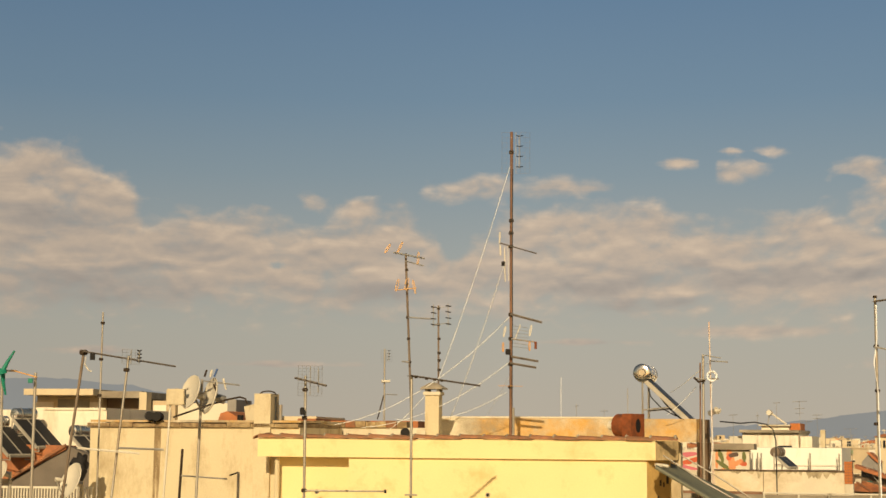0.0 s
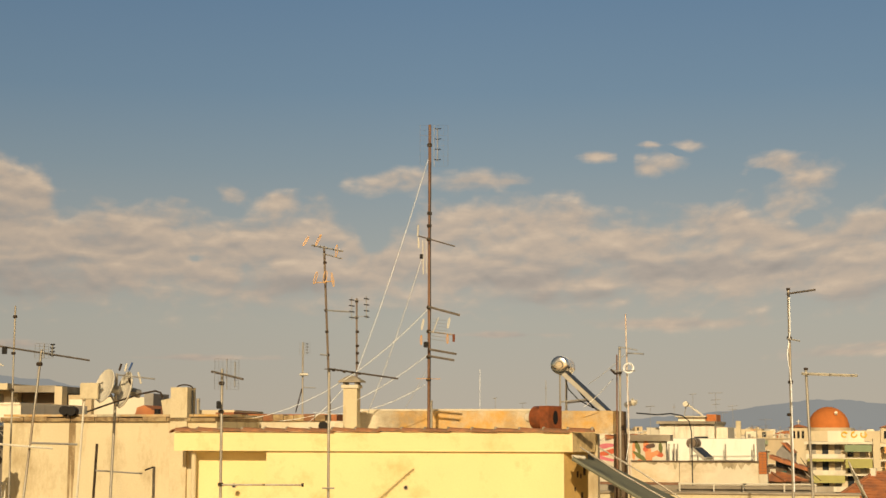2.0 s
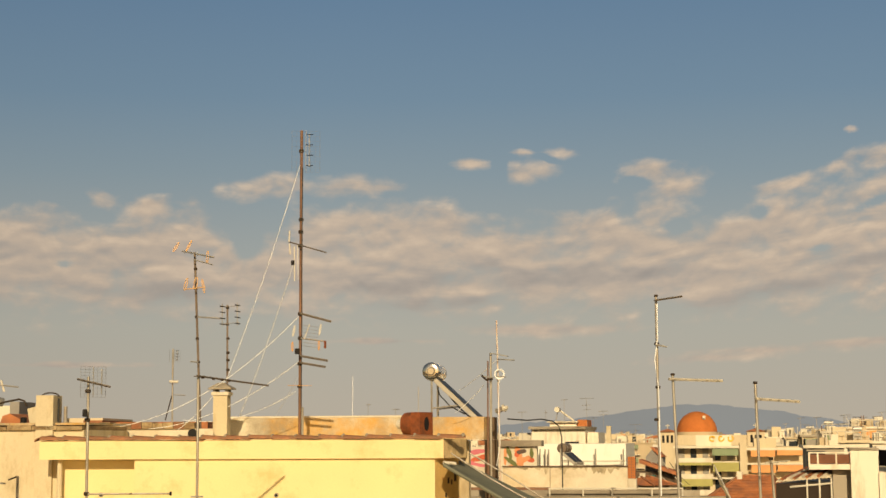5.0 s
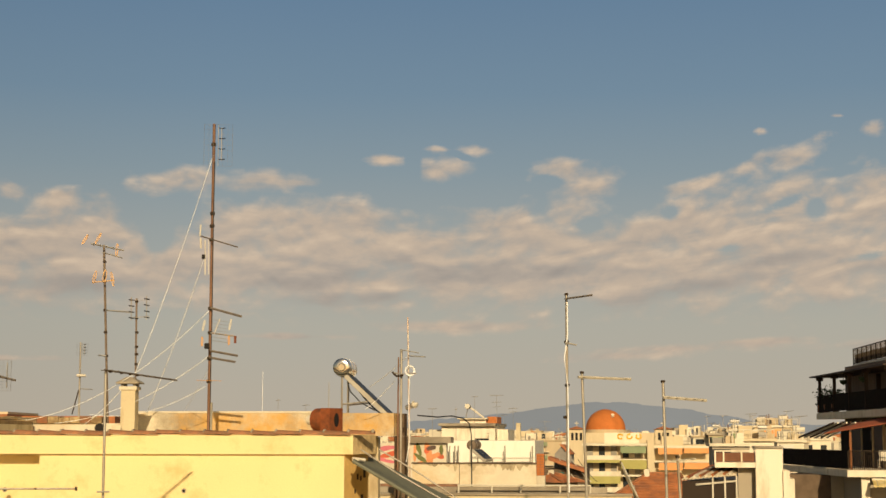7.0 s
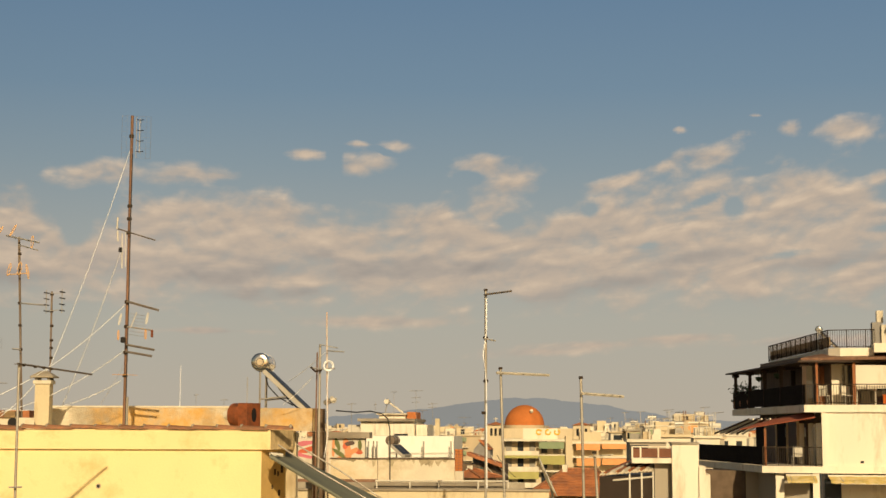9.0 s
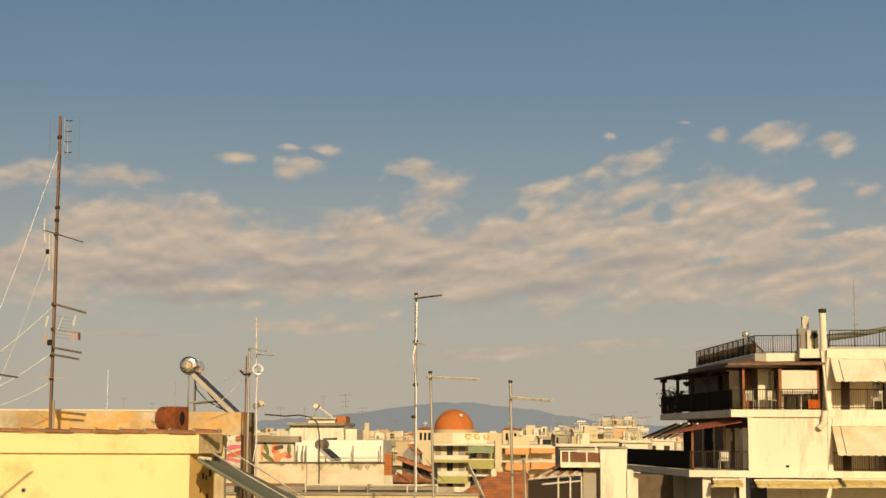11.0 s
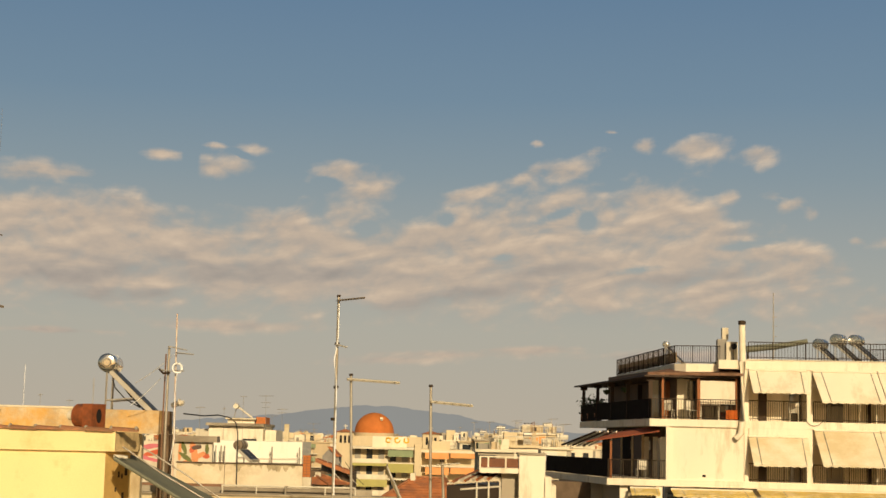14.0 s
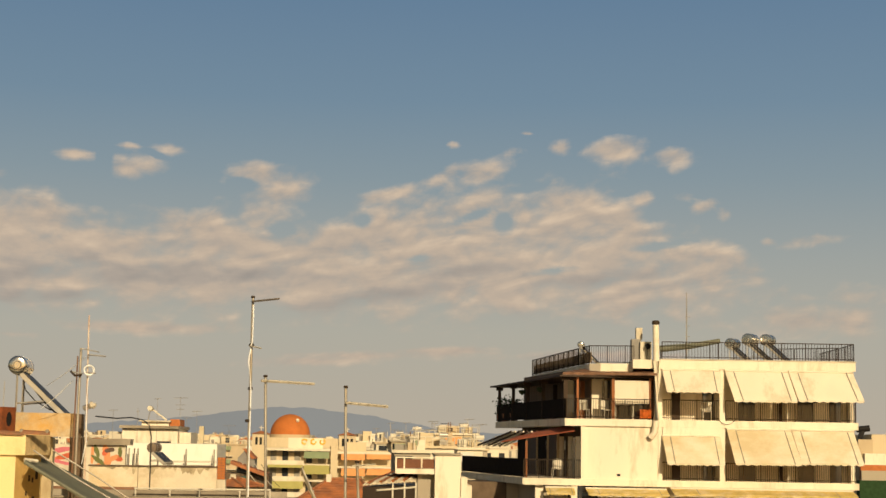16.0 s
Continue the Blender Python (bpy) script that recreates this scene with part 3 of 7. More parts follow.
# yellow plaster with its warm shade and bounce put into the colour
SHADEYELLOW = mat("yellow_plaster_shade_ochre", (0.76, 0.50, 0.17), 0.9, var=0.18, scale=1.2, stain=(0.52, 0.33, 0.12), stain_amount=0.3, stain_scale=1.4, bump=0.3)
# the splayed end: a wedge added so that it turns towards the sun
part("edge_slab", slab(B(), [(0.004, 0.02), (0.30, 0.78), (0.004, 2.2)], F_LOW, F_TOP - 0.01), mat("bare_tan_render", (0.80, 0.59, 0.30), 0.95, var=0.3, scale=2, stain=(0.36, 0.25, 0.12), stain_amount=0.35, stain_scale=2.5, bump=0.6), blk, "bare tan render on the end wedge added to catch sun")
part("side_wall", slab(B(), [(-0.15, 0.075), (0.16, 0.85), (-0.15, 2.2)], 0, F_LOW - 0.004), SHADEYELLOW, blk, "splayed side wall, yellow plaster coloured ochre as in warm shade")
for s0, w, z, h in ((0.52, 0.07, F_LOW - 0.43, 0.1), (0.66, 0.06, F_LOW - 0.45, 0.08), (0.8, 0.1, F_LOW - 0.40, 0.14), (0.42, 0.06, F_LOW - 0.66, 0.07), (0.7, 0.09, F_LOW - 0.78, 0.1)):
    p, q = Vector((-0.15, 0.075, 0)).lerp(Vector((0.16, 0.85, 0)), s0), Vector((-0.15, 0.075, 0)).lerp(Vector((0.16, 0.85, 0)), s0 + w)
    o = Vector((0.005, -0.002, 0))
    part("hole", slab(B(), [tuple((p + o)[:2]), tuple((q + o)[:2]), tuple((q - 4 * o)[:2]), tuple((p - 4 * o)[:2])], z, z + h), DARKWOOD, blk, "dark broken hole in the plaster")
for u, zz in ((-2.85, F_LOW - 0.61), (-5.9, F_LOW - 0.6)):
    part("vent_ring", lathe(B(), [(0.025, -0.02), (0.042, -0.02), (0.042, 0.006), (0.025, 0.006)], 14, pose(u, 0.06, zz, 90, 0, 0)), CONCRETE, blk)
    part("vent_core", lathe(B(), [(0, -0.015), (0.025, -0.015), (0.025, 0.004), (0, 0.004)], 14, pose(u, 0.06, zz, 90, 0, 0)), BLACK, blk)


def tile_mesh():
    bm = B()
    rows = []
    for s in (0, 1):
        ring = []
        for k in range(9):
            a = math.pi * k / 8
            for r in ((0.098 - 0.018 * s), (0.083 - 0.018 * s)):
                ring.append(bm.verts.new((0.44 * s, -r * math.cos(a), (r - 0.01) * math.sin(a) * 0.8)))
        rows.append(ring)
    a, b = rows
    for k in range(8):
        o = 2 * k
        bm.faces.new((a[o], b[o], b[o + 2], a[o + 2]))
        bm.faces.new((a[o + 1], a[o + 3], b[o + 3], b[o + 1]))
        bm.faces.new((a[o], a[o + 2], a[o + 3], a[o + 1]))
        bm.faces.new((b[o], b[o + 1], b[o + 3], b[o + 2]))
    bmesh.ops.recalc_face_normals(bm, faces=bm.faces)
    return mesh_of("coping_tile", bm, TILE, True)


TILE_ME = tile_mesh()
rng = random.Random(4)
n_tiles = int(-F_L / 0.405)
for i in range(n_tiles + 1):
    t = new("coping_tile", TILE_ME)
    t.parent = blk
    t.matrix_basis = pose(F_L + 0.02 + i * 0.405, 0.045 + rng.uniform(-0.012, 0.012), F_TOP + 0.004 + rng.uniform(0, 0.012), rng.uniform(-4, 4), 1.2 + rng.uniform(-1, 1), rng.uniform(-1.5, 1.5))
    bm = B()
    bmesh.ops.create_icosphere(bm, subdivisions=2, radius=1.0)
    for v in bm.verts:
        v.co *= 1 + 0.25 * noise.noise(v.co * 2 + Vector((i, 0, 0)))
        v.co = Vector((v.co.x * 0.035, v.co.y * 0.085, v.co.z * 0.045)) + Vector((F_L + 0.02 + (i + 1) * 0.405, 0.05, F_TOP + 0.05))
    part("mortar_joint", bm, CONCRETE, blk, smooth=True)
t = new("coping_tile", TILE_ME)
t.parent = blk
t.matrix_basis = pose(F_L + 0.03, 0.0, F_TOP - 0.02, 0, -6, 92) @ Matrix.Diagonal((1.2, 1.3, 1.1, 1))

# the cream wall beside it
side = thing("terrace_wall", pose(-3.091, 28.734, 0, 0, 0, -14) @ pose(0, 0, ROOF_Z), "stained cream plaster wall with a dark weathered ledge", "wall")
SW_TOP = 20.216 - ROOF_Z
part("plaster_wall", box(B(), -3.569, 0.55, 0, 2.5, 0, SW_TOP), CREAM, side)
for i in range(9):
    x0 = -3.603
    w = (0.55 - x0) / 9
    part("ledge_slab", box(B(), x0 + i * w, x0 + (i + 1) * w - 0.012, -0.07, 2.5, SW_TOP + 0.002, SW_TOP + 0.075 + 0.012 * math.sin(i * 2.3)), LEDGE, side, bevel=0.012)
    part("ledge_cap", box(B(), x0 + i * w, x0 + (i + 1) * w - 0.006, 0.06, 2.4, SW_TOP + 0.09, SW_TOP + 0.13), OCHRE, side, bevel=0.01)
STREAK = mat("dark_water_stain", (0.27, 0.19, 0.10), 0.95, var=0.35, scale=3, stain=(0.58, 0.46, 0.28), stain_amount=0.2, stain_scale=2.5, streak=2)
srng = random.Random(8)
for k in range(9):
    x = -2.273 + 0.013 * k + srng.uniform(-0.01, 0.01)
    z1 = SW_TOP - 0.02
    z0 = max(0.0, z1 - srng.uniform(0.5, 2.5))
    part("water_stain", prism(B(), [(x, z1), (x + 0.03, z1), (x + 0.034, (z0 + z1) / 2), (x + 0.016, z0), (x - 0.004, (z0 + z1) / 2)], -0.003 - 0.0006 * k, 0.01), STREAK, side, "dark streak of water stain")

# pillar chimney on the corner
lc = thing("pillar_chimney", pose(-3.091, 28.734, 0, 0, 0, -14) @ pose(-0.310, 0.02, ROOF_Z), "square cream plastered chimney pillar on the terrace wall", "chimney")
lw = 0.006 - -0.310
part("shaft", box(B(), 0, lw, -0.09, 0.35, 0, 20.829 - ROOF_Z), CREAM, lc, bevel=0.02)
part("hoop", tube(B(), [(0.04 + 0.15 + 0.16 * math.cos(math.pi * k / 10), 0.1, 20.829 - ROOF_Z - 0.02 + 0.07 * math.sin(math.pi * k / 10)) for k in range(11)], 0.012), DARKRAIL, lc)
part("down_pipe", tube(B(), [(lw + 0.03, 0.1, 20.777 - ROOF_Z), (lw + 0.03, 0.1, 1.5)], 0.02), DARKCABLE, lc)

# lower parapet behind the stair house, and its stained continuation
bp = thing("back_parapet", pose(4.841, 29.607, 0, 0, 0, -14) @ pose(0, 0, ROOF_Z), "peeling white parapet with a tiled brown ledge", "wall")
part("parapet_wall", box(B(), -8.617, -4.354, 0, 0.3, 0, 20.248 - ROOF_Z), DIRTYWHITE, bp)
x0, x1 = -8.620, -5.669
for i in range(14):
    w = (x1 - x0) / 14
    part("ledge_slab", box(B(), x0 + i * w, x0 + (i + 1) * w - 0.01, -0.06, 0.36, 20.248 - ROOF_Z + 0.002, 20.370 - ROOF_Z + 0.015 * math.sin(i * 1.7)), LEDGE if i % 4 else TILE, bp, bevel=0.012)
ob = thing("stained_parapet", pose(4.841, 29.607, 0, 0, 0, -14) @ pose(0, 0, ROOF_Z), "concrete parapet with orange lichen and dark stains", "wall")
zt = 20.441 - ROOF_Z
part("parapet_wall", box(B(), -5.008, -0.01, -0.004, 0.45, 20.010 - ROOF_Z, zt), OCHRE, ob, bevel=0.02)
part("white_edge", box(B(), -5.008, -1.590, -0.015, 0.4, zt + 0.002, zt + 0.035), DIRTYWHITE, ob)
part("dark_end", box(B(), 0, 0.135, 0.0, 0.44, 20.010 - ROOF_Z, zt - 0.01), DARKPIER, ob, "dark brown parapet end")
part("pier", box(B(), -0.081, 0.149, 0.05, 0.45, 0, 20.010 - ROOF_Z - 0.003), DARKPIER, ob, "dark grey concrete pier")
part("lower_wall", box(B(), -5.008, -0.426, 0.5, 0.9, 0, 19.989 - ROOF_Z), CREAM, ob)

# capped chimney
cc = (-0.151, 29.2, 20.108)
ch = standing("capped_chimney", (cc[0], cc[1], ROOF_Z), "slim cream chimney with a flared pyramid cap", "chimney", yaw=-14)
cz = 20.895 - ROOF_Z
part("shaft", box(B(), -0.13, 0.13, -0.13, 0.13, 0, cz - 0.06), CREAM, ch, bevel=0.012)
part("collar", box(B(), -0.16, 0.16, -0.16, 0.16, cz - 0.06, cz), DIRTYWHITE, ch, bevel=0.012)
for x in (-0.11, 0.11):
    for y in (-0.11, 0.11):
        part("cap_post", box(B(), x - 0.025, x + 0.025, y - 0.025, y + 0.025, cz, cz + 0.05), GREY, ch)
bm = B()
v = [bm.verts.new((sx * 0.21, sy * 0.21, z)) for z in (cz + 0.05, cz + 0.07) for sx, sy in ((-1, -1), (1, -1), (1, 1), (-1, 1))] + [bm.verts.new((sx * 0.06, sy * 0.06, cz + 0.17)) for sx, sy in ((-1, -1), (1, -1), (1, 1), (-1, 1))]
for k in (0, 4):
    for i in range(4):
        bm.faces.new((v[k + i], v[k + (i + 1) % 4], v[k + 4 + (i + 1) % 4], v[k + 4 + i]))
bm.faces.new(v[3::-1])
bm.faces.new(v[8:12])
part("cap", bm, CONCRETE, ch)

# bent duct between the chimney and the coping
du = standing("duct_elbow", (-0.657, 28.603, ROOF_Z), "grey duct elbow with a black round mouth", "duct")
wpart("duct", tube(B(), [(-0.657, 28.753, ROOF_Z), (-0.657, 28.753, 20.025), (-0.657, 28.703, 20.125), (-0.657, 28.603, 20.145)], 0.088, 0.088, 16), OLDPIPE, du, smooth=True)
wpart("mouth", lathe(B(), [(0, 0), (0.083, 0), (0.083, 0.006), (0, 0.006)], 18, Matrix.Translation((-0.657, 28.599, 20.145)) @ pose(0, 0, 0, 90, 0, 0)), BLACK, du, "black round mouth")
wpart("vent_block", box(B(), -0.457, -0.297, 28.809, 29.009, ROOF_Z, 20.197), DIRTYWHITE, du)

# rusty fan housing on the parapet edge
fz = F_TOP + ROOF_Z
fp = (3.228, 27.008, 20.105)
fan = standing("fan_housing", (fp[0], fp[1], fz + 0.05), "rusty red steel fan housing with an oval outlet", "fan housing", yaw=-40)
part("drum", lathe(B(), [(0, -0.26), (0.19, -0.26), (0.2, -0.24), (0.2, 0.1), (0.19, 0.12), (0, 0.12)], 22, pose(-0.02, 0, 0.2, 0, 90, 0)), RUST, fan, smooth=True)
bm = B()
ring_o, ring_i, ring_b = [], [], []
for k in range(24):
    a = 6.2832 * k / 24
    sq = 0.2 / max(abs(math.cos(a)), abs(math.sin(a)))
    ring_o.append(bm.verts.new((0.14, sq * math.cos(a), 0.2 + sq * math.sin(a))))
    ring_i.append(bm.verts.new((0.142, 0.075 * math.cos(a), 0.2 + 0.12 * math.sin(a))))
    ring_b.append(bm.verts.new((0.0, 0.075 * math.cos(a), 0.2 + 0.12 * math.sin(a))))
for k in range(24):
    j = (k + 1) % 24
    bm.faces.new((ring_o[k], ring_o[j], ring_i[j], ring_i[k]))
    bm.faces.new((ring_i[k], ring_i[j], ring_b[j], ring_b[k]))
bm.faces.new(ring_b)
part("outlet_plate", bm, RUST, fan, "rusty plate with an oval opening")
part("casing", box(B(), -0.05, 0.138, -0.2, 0.2, 0.0, 0.4), RUST, fan, bevel=0.01)
part("outlet_hole", lathe(B(), [(0, 0), (0.074, 0), (0.074, 0.004), (0, 0.004)], 20, pose(0.141, 0, 0.2, 0, 90, 0) @ Matrix.Diagonal((1.6, 1, 1, 1))), BLACK, fan, "dark opening")
part("motor", tube(B(), [(-0.28, -0.02, 0.2), (-0.42, -0.02, 0.2)], 0.09, 0.08, 14), DIRTYWHITE, fan)

# lean-to sheet beside the stair house
sh = standing("sheet_canopy", (3.52, 25.715, 19.621), "sloping grey-green metal sheet canopy on light tubes", "canopy")
a, b, c, d = (Vector(p) for p in ((3.465, 25.722, 19.621), (4.087, 28.16, 19.623), (5.815, 27.452, 18.747), (4.755, 25.011, 18.828)))
bm = B()
n_rib = 9
cols = []
for i in range(n_rib * 2 + 1):
    s = i / (n_rib * 2)
    lift = Vector((0, 0, 0.02 if i % 2 else 0))
    cols.append([bm.verts.new(a.lerp(b, s) + lift), bm.verts.new(d.lerp(c, s) + lift), bm.verts.new(d.lerp(c, s) + lift - Vector((0, 0, 0.025))), bm.verts.new(a.lerp(b, s) + lift - Vector((0, 0, 0.025)))])
for p, q in zip(cols, cols[1:]):
    for k in range(4):
        bm.faces.new((p[k], p[(k + 1) % 4], q[(k + 1) % 4], q[k]))
bmesh.ops.recalc_face_normals(bm, faces=bm.faces)
wpart("sheet", bm, SHEET, sh)
wpart("edge_trim", tube(B(), [a - Vector((0, 0.02, 0.02)), d - Vector((0, 0.02, 0.02))], 0.03, 0.03, 6), SHEET, sh)
wpart("rail", tube(B(), [(3.562, 25.507, 19.795), (4.178, 25.416, 19.39), (4.969, 25.174, 18.927)], 0.013), STEEL, sh, "rusty tube rail")
wpart("rail", tube(B(), [(4.136, 27.345, 19.78), (4.847, 27.129, 19.347), (5.692, 26.865, 18.774)], 0.013), STEEL, sh, "rusty tube rail")
wpart("post", tube(B(), [d.lerp(c, 0.5), (d.lerp(c, 0.5).x, d.lerp(c, 0.5).y, ROOF_Z)], 0.025), STEEL, sh)
wpart("bracket", tube(B(), [(3.491, 25.92, 19.636), (3.705, 25.992, 19.616)], 0.03), DISH, sh)

# ---- masts and antennas ----
def pole_thing(name, top, low, r, material, label, group="roof antennas", r_top=None, z=ROOF_Z):
    foot = down(top, low, z)
    ob = standing(name, foot, label, "antenna", group)
    wpart("pole", tube(B(), [foot, arrow(foot, top, 0.5), Vector(top)], r, r_top or r, 10), material, ob, smooth=True)
    wpart("base_plate", box(B(), foot.x - 0.1, foot.x + 0.1, foot.y - 0.1, foot.y + 0.1, z, z + 0.02), STEEL, ob)
    return ob


tm = pole_thing("antenna_mast", (1.224, 27.973, 25.545), (1.221, 27.973, 20.113), 0.032, RUSTPIPE, "tall rusty steel antenna mast with many aerials", r_top=0.026, z=ROOF_Z)
panel_antenna(tm, (1.299, 27.92, 25.153), 0.5, 0.75, ALU, yaw=-4)
for p in ((1.22, 27.973, 25.172), (1.222, 27.973, 23.928), (1.218, 27.973, 23.703), (1.213, 27.974, 23.458), (1.216, 27.974, 22.241), (1.217, 27.974, 21.809), (1.213, 27.974, 21.357), (1.214, 27.974, 20.958)):
    clamp(tm, p, 0.042)
yagi(tm, (0.994, 27.782, 23.503), (1.671, 27.85, 23.324), 8, 0.06, r=0.012, material=DARKALU)
bm = tube(B(), [(1.013, 27.781, 23.696), (1.004, 27.782, 23.493)], 0.014)
tube(bm, [(1.014, 27.781, 23.463), (1.025, 27.781, 23.281)], 0.014)
wpart("whip_element", bm, DISH, tm, "white upright aerial element")
wpart("whip_element", tube(B(), [(1.094, 27.778, 23.423), (1.106, 27.778, 22.807)], 0.01), DISH, tm)
wpart("whip_element", tube(B(), [(1.154, 27.776, 23.443), (1.166, 27.776, 22.828)], 0.006), DISH, tm)
c = Vector((1.07, 27.779, 23.13))
wpart("junction_box", box(B(), c.x - 0.03, c.x + 0.03, c.y - 0.03, c.y + 0.03, c.z - 0.04, c.z + 0.04), BLACK, tm, "black plastic box", bevel=0.006)
yagi(tm, (1.202, 27.874, 22.243), (1.761, 27.844, 22.095), 3, 0.04, r=0.022, material=DARKALU)
yagi(tm, (1.203, 27.874, 21.492), (1.701, 27.848, 21.405), 3, 0.04, r=0.022, material=DARKALU)
yagi(tm, (1.203, 27.874, 21.372), (1.662, 27.85, 21.295), 3, 0.04, r=0.022, material=DARKALU)
yagi(tm, (1.218, 27.773, 21.796), (1.655, 27.751, 21.738), 4, 0.15, r=0.014, element_material=ORANGE)
bm = blade(B(), (1.096, 27.728, 21.921), 0.2, 0.04, 0.02)
wpart("loop_element", bm, DISH, tm)
wpart("loop_element", blade(B(), (1.072, 27.729, 21.643), 0.17, 0.04, 0.0), ORANGE, tm)
wpart("loop_element", blade(B(), (1.553, 27.706, 21.943), 0.2, 0.04, 0.02), DISH, tm)
wpart("loop_element", blade(B(), (1.534, 27.708, 21.665), 0.17, 0.04, 0.0), ORANGE, tm)
wpart("slanted_element", tube(B(), [(1.374, 27.716, 22.042), (1.276, 27.721, 21.773)], 0.008), DISH, tm)
wpart("end_box", tube(B(), [(1.64, 27.651, 21.741), (1.64, 27.651, 21.612)], 0.022), RUST, tm)
grid = wpart("reflector_grid", tube(B(), [(1.248, 27.772, 22.025), (1.526, 27.758, 21.987)], 0.0035, 0.0035, 4), ALU, tm)
for k in range(1, 7):
    low = Vector((0, 0, 0.06 * k))
    wpart("wire", tube(B(), [Vector((1.248, 27.772, 22.025)) - low, Vector((1.526, 27.758, 21.987)) - low], 0.0035, 0.0035, 4), ALU, grid)
c = Vector((1.157, 27.726, 21.563))
wpart("amplifier_box", box(B(), c.x - 0.045, c.x + 0.045, c.y - 0.03, c.y + 0.03, c.z - 0.05, c.z + 0.05), BLACK, tm, "black plastic box", bevel=0.01)
wpart("side_arm", tube(B(), [(0.995, 27.882, 20.973), (1.423, 27.864, 20.965)], 0.004), ORANGE, tm)
wpart("stub_pole", tube(B(), [(1.251, 27.672, 20.583), (1.252, 27.672, 20.063)], 0.02), STEEL, tm)
wpart("cable", tube(B(), [(1.243, 27.902, 24.85), (1.235, 27.903, 23.622), (1.243, 27.902, 22.206), (1.236, 27.903, 20.806), (1.237, 27.903, 20.093)], 0.009, 0.009, 6), DARKCABLE, tm)
GUYS = [((1.2, 27.974, 24.924), (-0.056, 29.5, 21.179), 0.12), ((-0.056, 29.5, 21.179), (-0.986, 30.184, 20.212), 0.08), ((1.075, 27.779, 23.079), (0.144, 30.5, 20.385), 0.10), ((1.206, 27.974, 22.211), (-2.052, 30.331, 20.291), 0.35), ((1.208, 27.974, 21.407), (-1.533, 30.361, 20.241), 0.25), ((1.149, 27.976, 20.868), (-0.886, 30.387, 20.408), 0.2), ((1.228, 27.973, 21.207), (0.843, 30.989, 20.429), 0.02)]
for i, (a, b, sag) in enumerate(GUYS):
    g = standing("guy_rope", b, "thin white guy rope stretched from the mast", "rope", "guy ropes")
    wpart("rope", tube(B(), sagging(a, b, sag, 14), 0.0055 if i < 6 else 0.003, None, 6), CORD, g)

# orange aerials on a slim mast behind the stair house
FAR = 2.3


def back(x, y, z):
    return Vector((x * FAR, y * FAR, EYE + (z - EYE) * FAR))


m2 = pole_thing("antenna_mast", back(-0.393, 16.495, 21.959), back(-0.325, 16.497, 20.469), 0.028, OLDPIPE, "slim weathered mast with orange loop aerials")
yagi(m2, back(-0.521, 16.392, 21.957), back(-0.189, 16.399, 21.895), 5, 0.36, r=0.019)
yagi(m2, back(-0.402, 16.395, 21.869), back(-0.2, 16.399, 21.817), 3, 0.22, r=0.014)
for p, h, w, lean in (((-0.581, 16.39, 21.998), 0.10, 0.035, 0.03), ((-0.451, 16.394, 22.012), 0.12, 0.03, 0.03), ((-0.26, 16.398, 21.9), 0.13, 0.035, 0.005), ((-0.476, 16.393, 21.613), 0.13, 0.04, 0.015), ((-0.376, 16.396, 21.625), 0.13, 0.06, 0.01), ((-0.298, 16.397, 21.597), 0.15, 0.03, -0.015)):
    wpart("loop_element", blade(B(), back(*p), h * FAR, w * FAR, lean * FAR, 0.012), PALEORANGE, m2, "orange plastic loop")
yagi(m2, back(-0.499, 16.392, 21.559), back(-0.275, 16.398, 21.585), 3, 0.11, r=0.013, material=PALEORANGE)
yagi(m2, back(-0.36, 16.396, 21.276), back(-0.107, 16.4, 21.261), 2, 0.06, r=0.018)
yagi(m2, back(-0.42, 16.395, 20.816), back(-0.338, 16.396, 20.811), 2, 0.06, r=0.018)
for p in ((-0.382, 16.496, 21.785), (-0.377, 16.496, 21.582), (-0.365, 16.496, 21.284), (-0.354, 16.496, 21.059), (-0.34, 16.496, 20.816)):
    clamp(m2, back(*p), 0.042)
m3 = pole_thing("antenna_mast", (-0.424, 21.996, 20.908), (-0.419, 21.996, 19.227), 0.019, STEEL, "galvanised pole with a long comb-shaped aerial")
yagi(m3, (-0.442, 21.896, 20.896), (0.564, 23.593, 20.821), 12, 0.09, r=0.014, material=DARKALU)
for x in (0.05, 0.2, 0.32, 0.42):
    clamp(m3, arrow((-0.41, 21.896, 20.88), (0.555, 23.593, 20.821), x), 0.022)
yagi(m3, (-0.503, 21.894, 19.26), (-0.332, 21.897, 19.261), 2, 0.03, r=0.012)

# stacked dipole mast behind the capped chimney
m4 = pole_thing("antenna_mast", (-0.084, 32, 22.738), (-0.07, 32, 21.028), 0.019, OLDPIPE, "weathered pole with three upright dipole stacks")
for a, b in (((-0.187, 31.899, 22.751), (-0.183, 31.899, 22.291)), ((0.111, 31.9, 22.777), (0.115, 31.9, 22.305))):
    st = wpart("dipole_stack", tube(B(), [a, b], 0.008), STEEL, m4)
    for k in range(4):
        p = arrow(a, b, 0.1 + 0.26 * k)
        wpart("dipole", tube(B(), [p - Vector((0.05, 0, 0)), p + Vector((0.06, 0, -0.015))], 0.011), BLACK, st)
wpart("cross_bar", tube(B(), [(-0.23, 31.949, 22.341), (0.16, 31.95, 22.378)], 0.006), STEEL, m4)
wpart("cross_bar", tube(B(), [(-0.233, 31.949, 22.686), (0.158, 31.95, 22.712)], 0.004), STEEL, m4)
